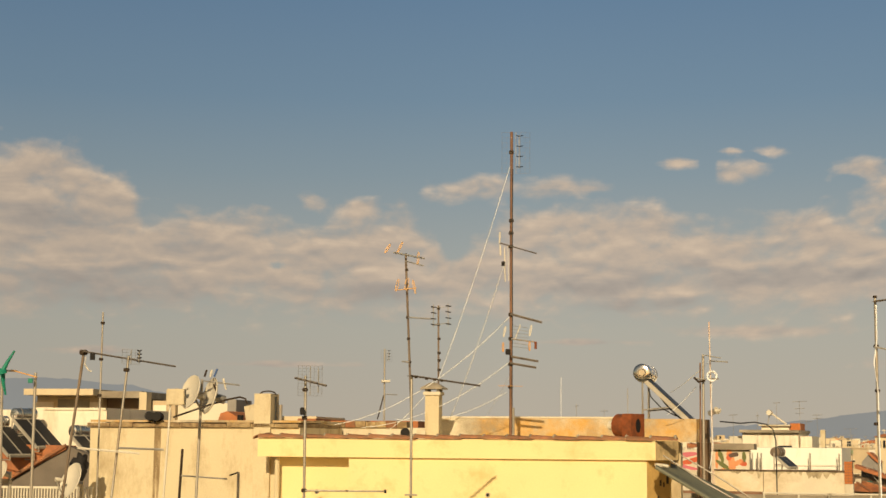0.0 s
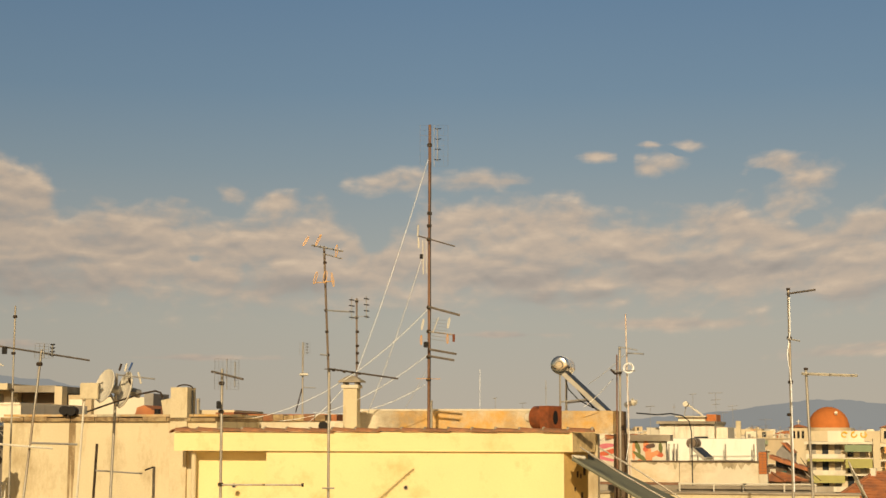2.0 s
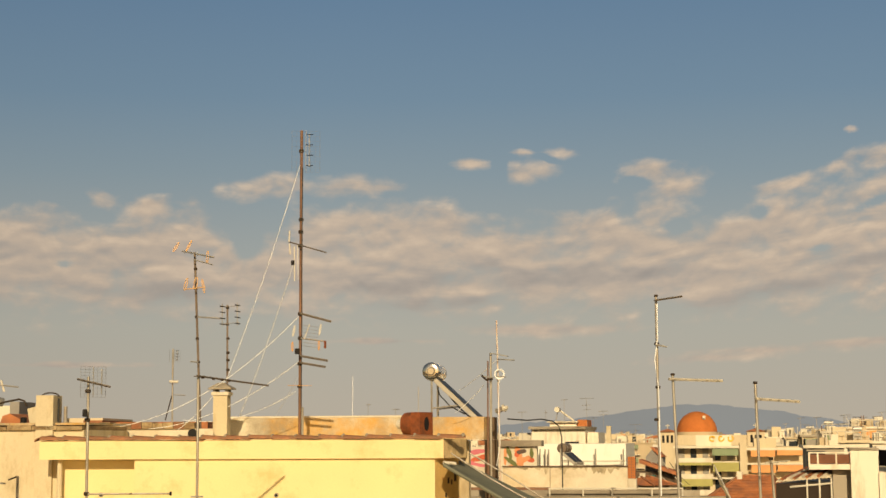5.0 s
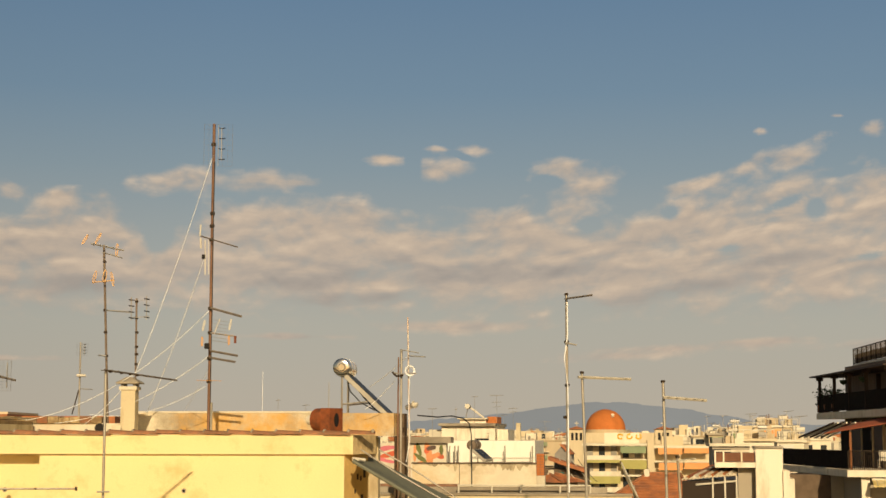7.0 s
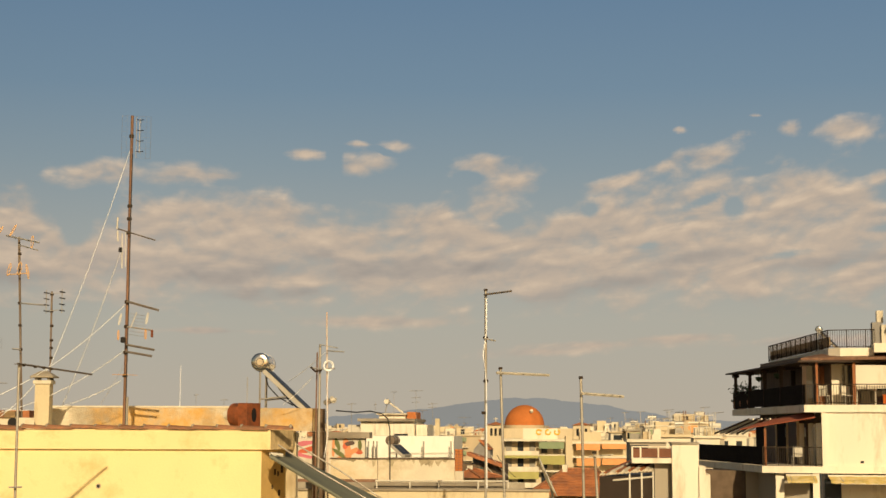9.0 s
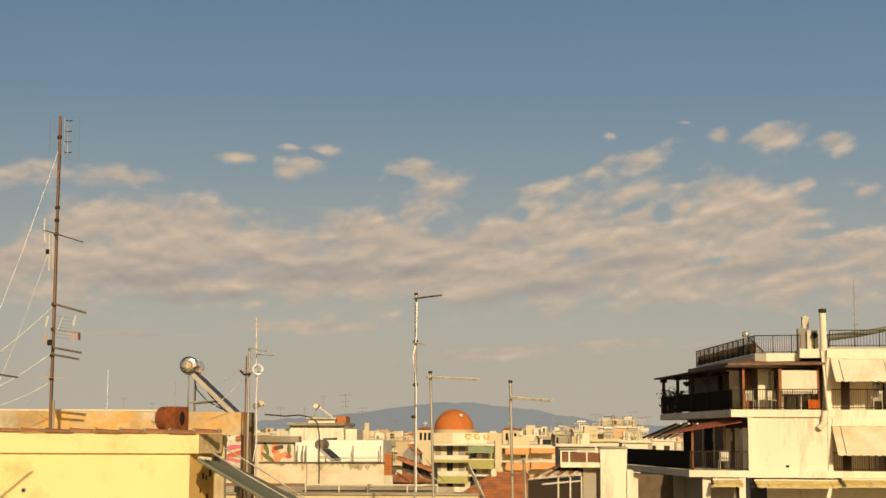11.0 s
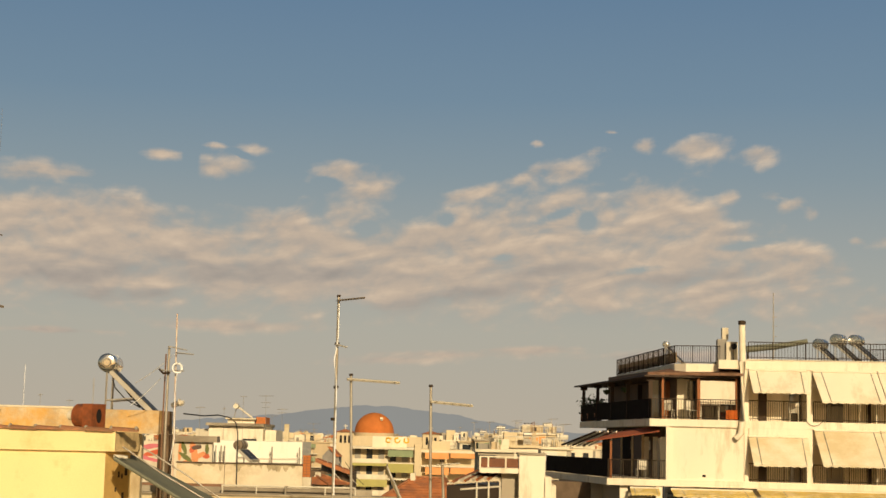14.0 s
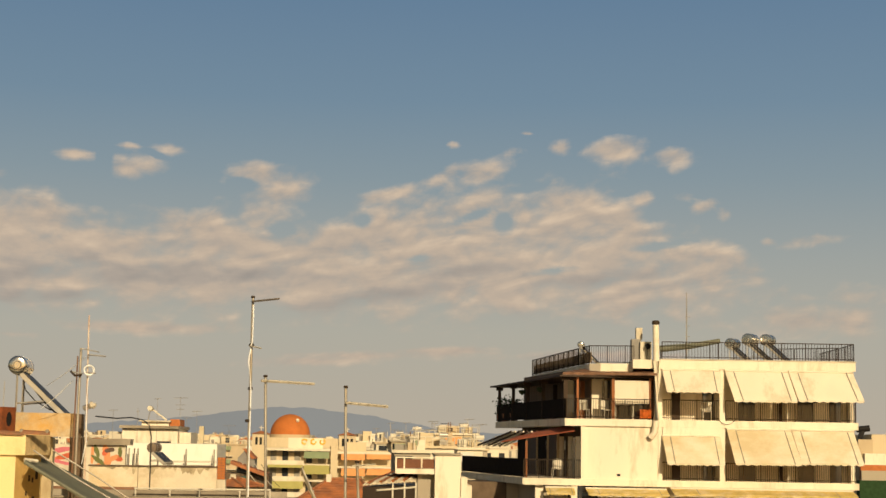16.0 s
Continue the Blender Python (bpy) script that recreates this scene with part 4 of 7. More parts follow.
for y in ((-0.083, 32, 22.68), (-0.081, 32, 22.346), (-0.067, 32, 22.058), (-0.065, 32, 21.771), (-0.063, 32, 21.622), (-0.062, 32, 21.427)):
    clamp(m4, y, 0.035)
m5 = pole_thing("antenna_mast", (-1.458, 39.973, 22.302), (-1.455, 39.974, 20.847), 0.02, STEEL, "thin far pole with a small grid aerial")
panel_antenna(m5, (-1.409, 39.875, 22.126), 0.26, 0.3, ALU, bars=5, wires=5)
wpart("feed_horn", tube(B(), [(-1.53, 39.871, 21.483), (-1.316, 39.878, 21.485)], 0.035), DISH, m5)
yagi(m5, (-1.441, 39.874, 21.157), (-1.127, 39.884, 21.145), 2, 0.03, r=0.012)
wpart("stay", tube(B(), [(-1.473, 39.973, 21.131), (-1.622, 39.967, 20.533)], 0.015), DARKRAIL, m5)

# grid aerial over the stair house
m6 = pole_thing("antenna_mast", (-1.833, 21.221, 20.857), (-1.827, 21.221, 19.243), 0.019, STEEL, "galvanised pole with a wire grid aerial and a side arm")
panel_antenna(m6, (-1.763, 21.127, 20.786), 0.36, 0.4, ALU, yaw=32, bars=11, wires=7, dipoles=0)
yagi(m6, (-1.966, 21.109, 20.822), (-1.53, 20.944, 20.714), 6, 0.05, r=0.016, material=DARKALU, element_material=BLACK)
c = Vector((-1.861, 21.118, 20.379))
wpart("amplifier_box", box(B(), c.x - 0.03, c.x + 0.03, c.y - 0.03, c.y + 0.03, c.z - 0.05, c.z + 0.05), BLACK, m6, bevel=0.008)
wpart("side_arm", tube(B(), [(-1.805, 21.123, 19.332), (-0.743, 21.187, 19.327)], 0.012), STEEL, m6)
wpart("arm_end", tube(B(), [(-0.758, 21.186, 19.327), (-0.728, 21.187, 19.327)], 0.025), BLACK, m6)
clamp(m6, (-1.256, 21.163, 19.331), 0.018)
for p in ((-1.837, 21.221, 20.668), (-1.838, 21.221, 20.291), (-1.828, 21.221, 19.333)):
    clamp(m6, p, 0.035)

# poles over the cream wall
m7 = pole_thing("antenna_mast", (-3.997, 17.592, 20.969), (-4.174, 17.551, 19.342), 0.016, OLDPIPE, "leaning dark pole with a long notched aerial")
yagi(m7, (-3.997, 17.51, 20.958), (-3.045, 18.035, 20.821), 18, 0.035, r=0.011, material=DARKALU)
wpart("hanging_box", box(B(), *(lambda c: (c[0] - 0.025, c[0] + 0.025, c[1] - 0.02, c[1] + 0.02, c[2] - 0.04, c[2] + 0.04))((-3.888, 17.534, 20.904))), BLACK, m7)
clamp(m7, (-4.002, 17.59, 20.95), 0.04)
wpart("loose_cable", tube(B(), [(-3.959, 17.518, 20.896), (-3.968, 17.516, 20.815), (-3.93, 17.525, 20.753), (-3.894, 17.533, 20.735)], 0.008), DISH, m7)
m8 = pole_thing("antenna_mast", (-3.982, 18.435, 21.468), (-3.985, 18.434, 19.312), 0.012, STEEL, "very slim tall pole with bare tip", r_top=0.01)
for p in ((-3.981, 18.435, 21.342), (-3.987, 18.434, 20.918), (-3.992, 18.433, 20.497)):
    clamp(m8, p, 0.022)
m9 = pole_thing("antenna_mast", (-3.517, 17.694, 20.922), (-3.656, 17.666, 19.342), 0.014, STEEL, "leaning galvanised pole with a faint grid aerial")
panel_antenna(m9, (-3.477, 17.62, 20.905), 0.2, 0.16, ALU, yaw=25, bars=6, wires=5)
yagi(m9, (-3.579, 17.6, 19.896), (-3.094, 17.692, 19.88), 2, 0.02, r=0.014)
yagi(m9, (-4.015, 17.506, 19.893), (-3.354, 17.644, 19.835), 2, 0.02, r=0.014, material=DISH)
clamp(m9, (-3.537, 17.69, 20.763), 0.03)
m10 = pole_thing("antenna_mast", (-3.048, 17.781, 20.409), (-3.098, 17.772, 19.342), 0.013, DISH, "plain pale pole with a cream box on top")
c = Vector((-2.988, 17.791, 20.467))
wpart("cabinet", box(B(), c.x - 0.1, c.x + 0.1, c.y - 0.08, c.y + 0.08, c.z - 0.09, c.z + 0.09), CREAM, m10, "cream sheet-metal box", bevel=0.008)
m11 = pole_thing("satellite_mast", (-2.831, 18.646, 20.698), (-2.867, 18.641, 19.313), 0.017, STEEL, "galvanised pole carrying two satellite dishes")
dish("satellite_dish", (-2.919, 18.511, 20.54), 0.2, -52, 16, "", m11)
dish("satellite_dish", (-2.702, 18.625, 20.499), 0.215, -62, 14, "", m11)
for a, b, mt in (((-2.782, 18.492, 20.725), (-2.758, 18.496, 20.805), DARKRAIL), ((-2.717, 18.502, 20.719), (-2.699, 18.504, 20.806), DISH), ((-2.671, 18.508, 20.727), (-2.635, 18.513, 20.82), mat("blue_plastic", (0.05, 0.10, 0.25), 0.5)), ((-2.676, 18.508, 20.641), (-2.642, 18.512, 20.562), DARKRAIL), ((-2.567, 18.523, 20.708), (-2.531, 18.528, 20.577), DISH)):
    wpart("rod_element", tube(B(), [a, b], 0.012), mt, m11)
yagi(m11, (-2.819, 18.486, 20.679), (-2.376, 18.548, 20.631), 4, 0.04, r=0.009)
wpart("swan_neck", tube(B(), [(-3.129, 18.436, 20.248), (-2.837, 18.484, 20.356), (-2.529, 18.528, 20.458), (-2.377, 18.629, 20.495), (-2.317, 18.636, 20.475), (-2.29, 18.64, 20.416)], 0.011), DARKRAIL, m11, "dark bent conduit")
m12 = pole_thing("antenna_mast", (-3.381, 20.726, 19.869), (-3.407, 20.722, 19.235), 0.018, DARKRAIL, "short dark pole with a cross arm")
yagi(m12, (-3.377, 20.625, 19.528), (-2.787, 20.713, 19.487), 2, 0.02, r=0.012)
m13 = pole_thing("antenna_mast", (-2.657, 20.831, 19.573), (-2.657, 20.831, 19.236), 0.018, STEEL, "short galvanised pole with a bent tip")
wpart("bent_tip", tube(B(), [(-2.773, 20.816, 19.528), (-2.657, 20.831, 19.573)], 0.01), DARKRAIL, m13)
m14 = pole_thing("antenna_mast", (-5.237, 20.337, 20.832), (-5.233, 20.338, 19.235), 0.02, STEEL, "galvanised pole with an orange-tipped aerial")
yagi(m14, (-5.504, 20.162, 20.859), (-5.189, 20.246, 20.771), 3, 0.04, r=0.008, material=ORANGE)
c = Vector((-5.269, 20.225, 20.726))
wpart("amplifier_box", box(B(), c.x - 0.03, c.x + 0.03, c.y - 0.02, c.y + 0.02, c.z - 0.03, c.z + 0.03), GREEN, m14, bevel=0.006)
gp = standing("rotor_aerial", down((-5.583, 20.037, 20.817), (-5.549, 20.046, 19.257), ROOF_Z), "green three-bladed rotor on a pole", "aerial", "roof antennas")
wpart("pole", tube(B(), [down((-5.583, 20.037, 20.817), (-5.549, 20.046, 19.257), ROOF_Z), (-5.583, 20.037, 20.817)], 0.018), STEEL, gp)
for a, b, c in (((-5.55, 19.942, 20.834), (-5.495, 19.957, 20.957), (-5.42, 19.978, 21.094)), ((-5.549, 19.942, 20.813), (-5.537, 19.946, 20.671), (-5.505, 19.954, 20.536)), ((-5.556, 19.94, 20.827), (-5.677, 19.906, 20.882), (-5.782, 19.876, 20.865))):
    wpart("blade", tube(B(), [a, b, c], 0.032, 0.012, 8), GREEN, gp, "green plastic blade")
wpart("hub", tube(B(), [(-5.53, 19.844, 20.844), (-5.515, 19.848, 20.795)], 0.05), GREEN, gp)
wpart("tail_boom", tube(B(), [(-5.577, 20.038, 20.846), (-5.462, 20.277, 20.85)], 0.012), STEEL, gp)

# heater behind the stained parapet
plat = thing("roof_block", pose(4.841, 29.607, 0, 0, 0, -14) @ pose(0, 0, 0), "plain cream block behind the parapet", "building")
part("body", box(B(), -4.2, -0.9, 0.95, 4.5, ROOF_Z, 20.151), CREAM, plat)
hp = (4.299, 32.719, 20.501)
solar_heater("solar_heater", pose(hp[0] + 0.02, hp[1], 20.151, 0, 0, 75), "polished steel solar water heater seen from its end", tank_len=1.1, tank_r=0.188, col_len=1.42, col_w=1.1, slope=43)
hb = standing("water_pipe", (4.221, 32.325, 20.152), "thin steel pipes beside the heater", "pipe")
wpart("pipe", tube(B(), [(4.21, 32.327, 20.129), (4.218, 32.326, 21.128)], 0.012), STEEL, hb)
wpart("hose", tube(B(), [(4.216, 32.225, 21.067), (4.26, 32.22, 20.918), (4.462, 32.192, 20.701), (4.778, 32.248, 20.533)], 0.012), DARKCABLE, hb)

# cluster of poles at the parapet's end
m15 = pole_thing("antenna_mast", (4.829, 28.494, 22.176), (4.859, 28.489, 20.243), 0.024, mat("red_white_pipe", (0.50, 0.22, 0.13), 0.6, var=0.35, scale=3, stain=(0.7, 0.62, 0.5), stain_amount=0.6, stain_scale=5, streak=3), "slim red and white striped pole with small aerials", r_top=0.012)
yagi(m15, (4.818, 28.394, 21.465), (5.134, 28.339, 21.445), 3, 0.04, r=0.012)
yagi(m15, (4.775, 28.401, 21.151), (4.972, 28.368, 21.141), 2, 0.03, r=0.012)
rc = Vector((4.854, 28.388, 21.191))
bm = B()
for k, rr in ((0, 0.085), (0.012, 0.078), (-0.01, 0.09)):
    tube(bm, [rc + Vector((rr * math.cos(6.2832 * i / 20), k, rr * math.sin(6.2832 * i / 20))) for i in range(21)], 0.011, 0.011, 6)
wpart("cable_coil", bm, CORD, m15, "coil of white cable")
wpart("cable", tube(B(), [rc - Vector((0, 0, 0.09)), (4.836, 28.442, 20.646), (4.866, 28.437, 19.941), (4.802, 28.447, 19.539)], 0.006), CORD, m15)
m16 = pole_thing("antenna_mast", (4.685, 28.315, 21.572), (4.677, 28.316, 19.341), 0.022, STEEL, "galvanised pole tied to the parapet end")
yagi(m16, (4.649, 28.22, 21.567), (4.982, 28.163, 21.505), 3, 0.03, r=0.01)
yagi(m16, (4.535, 28.238, 21.143), (4.722, 28.207, 21.123), 3, 0.05, r=0.014)
wpart("tie", tube(B(), [(4.506, 28.243, 21.163), (4.584, 28.23, 21.082), (4.702, 28.211, 21.102)], 0.02), DARKRAIL, m16)
pole_thing("antenna_mast", (4.666, 28.521, 21.44), (4.65, 28.523, 19.336), 0.014, RUSTPIPE, "thin rusty pole beside the parapet end")
for a, b in (((4.805, 28.498, 21.44), (4.384, 30.284, 20.952)), ((4.591, 28.533, 21.002), (4.165, 29.305, 20.504))):
    g = standing("guy_rope", b, "thin white guy rope stretched from the mast", "rope", "guy ropes")
    wpart("rope", tube(B(), sagging(a, b, 0.03, 8), 0.005), CORD, g)
dish("satellite_dish", (4.951, 28.523, 20.578), 0.07, 55, 20, "", m15)
wpart("dish_arm", tube(B(), [(4.862, 28.488, 20.495), (4.949, 28.574, 20.569)], 0.012), STEEL, m15)

# the three poles over the low parapet further along
PALETUBE = mat("pale_weathered_tube", (0.56, 0.50, 0.39), 0.6, metal=0.2, var=0.25, scale=6)


def side_yagi(top, low, a, b, label, boom_r=0.018, n=4, boom=PALETUBE):
    ob = pole_thing("antenna_mast", top, low, 0.022, STEEL, label)
    yagi(ob, a, b, n, 0.10, r=boom_r, taper=0.1, material=boom)
    clamp(ob, top, 0.028)
    return ob


q1 = side_yagi((6.928, 25.142, 22.343), (6.93, 25.141, 19.09), (6.887, 25.05, 22.259), (7.366, 25.123, 22.335), "tall galvanised mast with two short aerials", n=9, boom=DARKALU)
yagi(q1, (6.873, 25.053, 21.536), (7.06, 25.002, 21.495), 2, 0.04, r=0.014)
for p in ((6.926, 25.143, 21.552), (6.93, 25.142, 20.841), (6.901, 25.149, 20.318)):
    clamp(q1, p, 0.035)
wpart("cable", tube(B(), [(6.928, 25.09, 22.208), (6.927, 25.09, 21.651), (6.877, 25.104, 21.281), (6.926, 25.091, 20.822), (6.93, 25.09, 19.817), (6.935, 25.088, 19.092)], 0.01), CORD, q1)
side_yagi((6.892, 24.115, 21.009), (6.947, 24.099, 19.128), (6.808, 24.034, 20.933), (7.746, 24.278, 20.915), "galvanised pole with a long pale aerial", 0.024, 5)
side_yagi((7.783, 22.795, 20.831), (7.812, 22.784, 19.18), (7.756, 22.698, 20.589), (8.489, 22.864, 20.55), "galvanised pole with a pale box-section aerial", 0.024, 5)
side_yagi((7.806, 22.258, 19.71), (7.833, 22.249, 19.199), (7.697, 22.19, 19.653), (8.092, 22.264, 19.68), "short grey pole with a small aerial", 0.012, 3)
q5 = standing("satellite_dish", down((8.273, 25.79, 19.07), (8.285, 25.786, 18.976), ROOF_Z), "satellite dish seen edge-on on a short post", "satellite dish")
wpart("bowl", lathe(B(), [(0.36 * k / 8, 0.045 * (k / 8) ** 2) for k in range(9)] + [(0.36 * k / 8, 0.045 * (k / 8) ** 2 - 0.012) for k in range(8, -1, -1)], 28, Matrix.Translation((8.169, 25.822, 19.238)) @ pose(0, 0, 0, 0, 0, 72) @ pose(0, 0, 0, 65, 0, 0)), DISH, q5, smooth=True)
wpart("post", tube(B(), [down((8.273, 25.79, 19.07), (8.285, 25.786, 18.976), ROOF_Z), (8.243, 25.799, 19.183)], 0.025), STEEL, q5)

# low parapet with a rail beyond the stair house
lp = thing("low_parapet", pose(6.962, 30.273, 0, 0, 0, -16) @ pose(0, 0, ROOF_Z), "cream roof parapet with a grey ledge and white rail", "wall")
part("parapet_wall", box(B(), -2.542, 2.547, 0, 0.2, 0, 18.863 - ROOF_Z), CREAM, lp)
part("ledge", box(B(), -2.565, 2.569, -0.05, 0.25, 18.863 - ROOF_Z + 0.002, 18.901 - ROOF_Z), CONCRETE, lp, bevel=0.006)
part("rear_band", box(B(), -2.565, 2.088, 0.9, 1.1, 0, 18.994 - ROOF_Z), CONCRETE, lp)
part("rail", tube(B(), [(-0.884, 0.6, 19.038 - ROOF_Z), (1.759, 0.6, 19.038 - ROOF_Z)], 0.018), DISH, lp, "white rail")
for x in (-0.861, -0.199, 0.374, 1.155, 1.748):
    part("rail_post", tube(B(), [(x, 0.6, 1.5), (x, 0.6, 19.038 - ROOF_Z)], 0.018), DISH, lp)
# cable pole
cp = standing("cable_pole", down((7.437, 35.286, 19.805), (7.445, 35.284, 18.664), ROOF_Z), "dark pole with a bent black cable", "pole")
wpart("pole", tube(B(), [down((7.435, 35.286, 20.06), (7.445, 35.284, 18.664), ROOF_Z), (7.435, 35.286, 20.06), (7.383, 35.297, 20.302), (7.244, 35.326, 20.416)], 0.014), DARKCABLE, cp)
wpart("cable", tube(B(), [(5.725, 32.559, 20.437), (6.312, 33.469, 20.416), (6.801, 34.394, 20.454), (7.244, 35.326, 20.416)], 0.014), DARKCABLE, cp)
wpart("foot_block", box(B(), *(lambda c: (c[0] - 0.25, c[0] + 0.25, c[1] - 0.2, c[1] + 0.2, ROOF_Z, c[2]))((7.469, 35.279, 18.816))), DIRTYWHITE, cp)


# thin aerials along the skyline
def skyline_aerial(top, low, arms, label, z, mt=STEEL):
    foot = down(top, low, z)
    ob = standing("skyline_aerial", foot, label, "antenna", "skyline aerials")
    wpart("pole", tube(B(), [foot, Vector(top)], 0.016, 0.012, 6), mt, ob)
    for dz, w in arms:
        p = Vector(top) - Vector((0, 0, dz))
        wpart("cross_arm", tube(B(), [p - Vector((w, 0, 0)), p + Vector((w * 1.1, 0, 0.03))], 0.015, 0.015, 5), STEEL, ob)


for top, low, arms, z in (((23.161, 102.478, 22.735), (23.21, 102.467, 20.163), ((0.05, 0.45), (0.5, 0.3), (0.8, 0.25)), 0.0), ((26.522, 111.965, 22.099), (26.569, 111.954, 20.181), ((0.1, 0.35), (0.35, 0.3)), 0.0), ((20.701, 97.896, 22.529), (20.715, 97.894, 20.505), ((0.05, 0.2),), 0.0), ((16.285, 88.574, 21.595), (16.3, 88.572, 20.129), ((0.05, 0.25),), 0.0), ((18.58, 93.227, 21.791), (18.593, 93.224, 20.14), ((0.2, 0.1),), 0.0),
                           ((7.008, 59.642, 22.023), (7.006, 59.643, 20.921), ((0.3, 0.03),), 0.0), ((34.213, 135.822, 20.721), (34.266, 135.809, 18.739), ((0.05, 0.5),), 0.0), ((35.083, 135.6, 20.823), (35.087, 135.6, 18.742), ((0.1, 0.3), (0.4, 0.4)), 0.0), ((7.625, 89.676, 22.108), (7.622, 89.677, 21.185), ((0.1, 0.12),), 0.0), ((9.178, 89.531, 21.83), (9.175, 89.531, 21.194), ((0.1, 0.2),), 0.0),
                           ((26.936, 117.014, 21.687), (27.031, 116.992, 20.136), ((0.1, 0.4),), 0.0), ((37.474, 145.323, 21.447), (37.538, 145.307, 19.449), ((0.1, 0.6),), 0.0)):
    skyline_aerial(top, low, arms, "thin rusty aerial above far roofs", z)

skyline_aerial((5.264, 69.802, 22.83), (5.261, 69.802, 20.991), ((0.6, 0.03),), "slender white pole above far roofs", 0.0, CORD)

# dark bundle and drums on the terrace wall
db = standing("black_drums", (-5.294, 29.123, 20.296), "two black plastic drums on the wall ledge", "drum")
for a, b in (((-5.378, 29.107, 20.419), (-5.389, 29.512, 20.405)), ((-5.239, 29.031, 20.409), (-5.238, 29.438, 20.405))):
    dr = wpart("drum", tube(B(), [a, arrow(a, b, 0.15), arrow(a, b, 0.85), b], 0.085, 0.08, 14), BLACK, db, smooth=True)
    wpart("drum_rim", tube(B(), [arrow(a, b, 0.45), arrow(a, b, 0.55)], 0.092, 0.092, 14), DARKRAIL, dr)
wpart("stand", tube(B(), [(-5.311, 29.221, 20.276), (-5.315, 29.221, 20.401)], 0.04), DARKRAIL, db)
pb = standing("plastic_bag", (-6.479, 28.472, 19.235), "dark crumpled plastic sheet beside the dish", "plastic sheet")
bm = B()
bmesh.ops.create_icosphere(bm, subdivisions=3, radius=1.0)
for v in bm.verts:
    v.co *= 1 + 0.45 * noise.fractal(v.co * 1.8, 1.0, 2.0, 3)
    v.co = Vector((v.co.x * 0.16, v.co.y * 0.1, v.co.z * 0.24)) + Vector((-6.477, 28.473, 19.475))
wpart("sheet", bm, BLACK, pb, smooth=True)
wpart("post", tube(B(), [(-6.488, 28.521, 19.474), ((-6.488, 28.521, 19.474)[0], (-6.488, 28.521, 19.474)[1], ROOF_Z)], 0.02), STEEL, pb)

# ---- middle distance: roofs beyond the low parapet ----
GRAFFITI = [mat("spray_" + k, c, 0.8, var=0.2, scale=3) for k, c in (("pink", (0.62, 0.17, 0.20)), ("red", (0.60, 0.13, 0.06)), ("green", (0.16, 0.17, 0.06)), ("orange", (0.72, 0.30, 0.13)), ("dark", (0.12, 0.08, 0.06)))]
BRICKRED = mat("orange_brick", (0.50, 0.17, 0.05), 0.9, var=0.25, scale=4)
gw = thing("graffiti_wall", pose(9.048, 47.200, 0, 0, 0, -18), "white wall with a colourful graffiti under a concrete slab", "wall")
part("wall_face", box(B(), -2.068, 0.103, 0, 0.3, 0, 19.800), DIRTYWHITE, gw)
part("roof_slab", box(B(), -0.998, 0.253, -0.15, 0.6, 19.803, 19.987), CONCRETE, gw, bevel=0.02)


def splash(cx, cz, w, h, mt, seed, turn=0.0):
    r = random.Random(seed)
    pts = []
    for k in range(14):
        a = 6.2832 * k / 14
        q = 1 + 0.28 * math.sin(2 * a + seed) + r.uniform(-0.12, 0.12)
        x, z = w * q * math.cos(a), h * q * math.sin(a)
        pts.append((cx + x * math.cos(turn) - z * math.sin(turn), cz + x * math.sin(turn) + z * math.cos(turn)))
    part("paint_patch", prism(B(), pts, -0.004 - 0.002 * (seed % 5), 0.01), mt, gw)


for i, (c, w, h, mt, tn) in enumerate((((-1.76, 19.643), 0.3, 0.08, 0, 0), ((-1.637, 19.457), 0.25, 0.1, 1, 0.2), ((-1.807, 19.287), 0.3, 0.07, 0, -0.2), ((-0.742, 19.63), 0.07, 0.2, 2, 0.15), ((-0.67, 19.342), 0.28, 0.06, 2, -0.5), ((-0.431, 19.479), 0.13, 0.26, 3, 0.3),
                                        ((-0.483, 19.597), 0.1, 0.1, 1, 0.1), ((-0.363, 19.649), 0.13, 0.09, 4, 0), ((-0.292, 19.395), 0.17, 0.1, 3, 0.5), ((-0.053, 19.599), 0.06, 0.16, 2, -0.2), ((-0.103, 19.412), 0.13, 0.09, 1, 0.4), ((-0.861, 19.494), 0.06, 0.22, 3, 0), ((-0.583, 19.241), 0.22, 0.05, 3, 0.1))):
    splash(c[0], c[1], w, h, GRAFFITI[mt], i, tn)

cw = thing("roof_wall", pose(9.433, 44.063, 0, 0, 0, -18), "blotchy cream concrete roof wall with dark stains", "wall")
for x0, x1 in ((-1.853, -0.514), (-0.498, 1.682)):
    part("wall_panel", box(B(), x0, x1, 0, 0.25, 0, 19.231), BLOTCHY, cw)
MOSS = mat("dark_moss_stain", (0.46, 0.37, 0.23), 0.95, var=0.35, scale=4, stain=(0.62, 0.52, 0.35), stain_amount=0.3, stain_scale=3)
drip = random.Random(21)
for k in range(26):
    x, w, h = drip.uniform(-1.85, 1.45), drip.uniform(0.08, 0.22), drip.uniform(0.03, 0.1) * (2.6 if drip.random() < 0.2 else 1)
    pts = [(x, 19.228)] + [(x + w * j / 10, 19.228 - h * (0.25 + 0.75 * math.sin(math.pi * j / 10)) * drip.uniform(0.65, 1.0)) for j in range(11)] + [(x + w, 19.228)]
    part("moss_stain", prism(B(), pts, -0.003 - 0.0004 * k, 0.01), MOSS, cw, "dark mossy drip")
part("wall_coping", box(B(), -1.87, 1.7, -0.05, 0.3, 19.234, 19.265), DARKPIER, cw, "dark weathered coping")
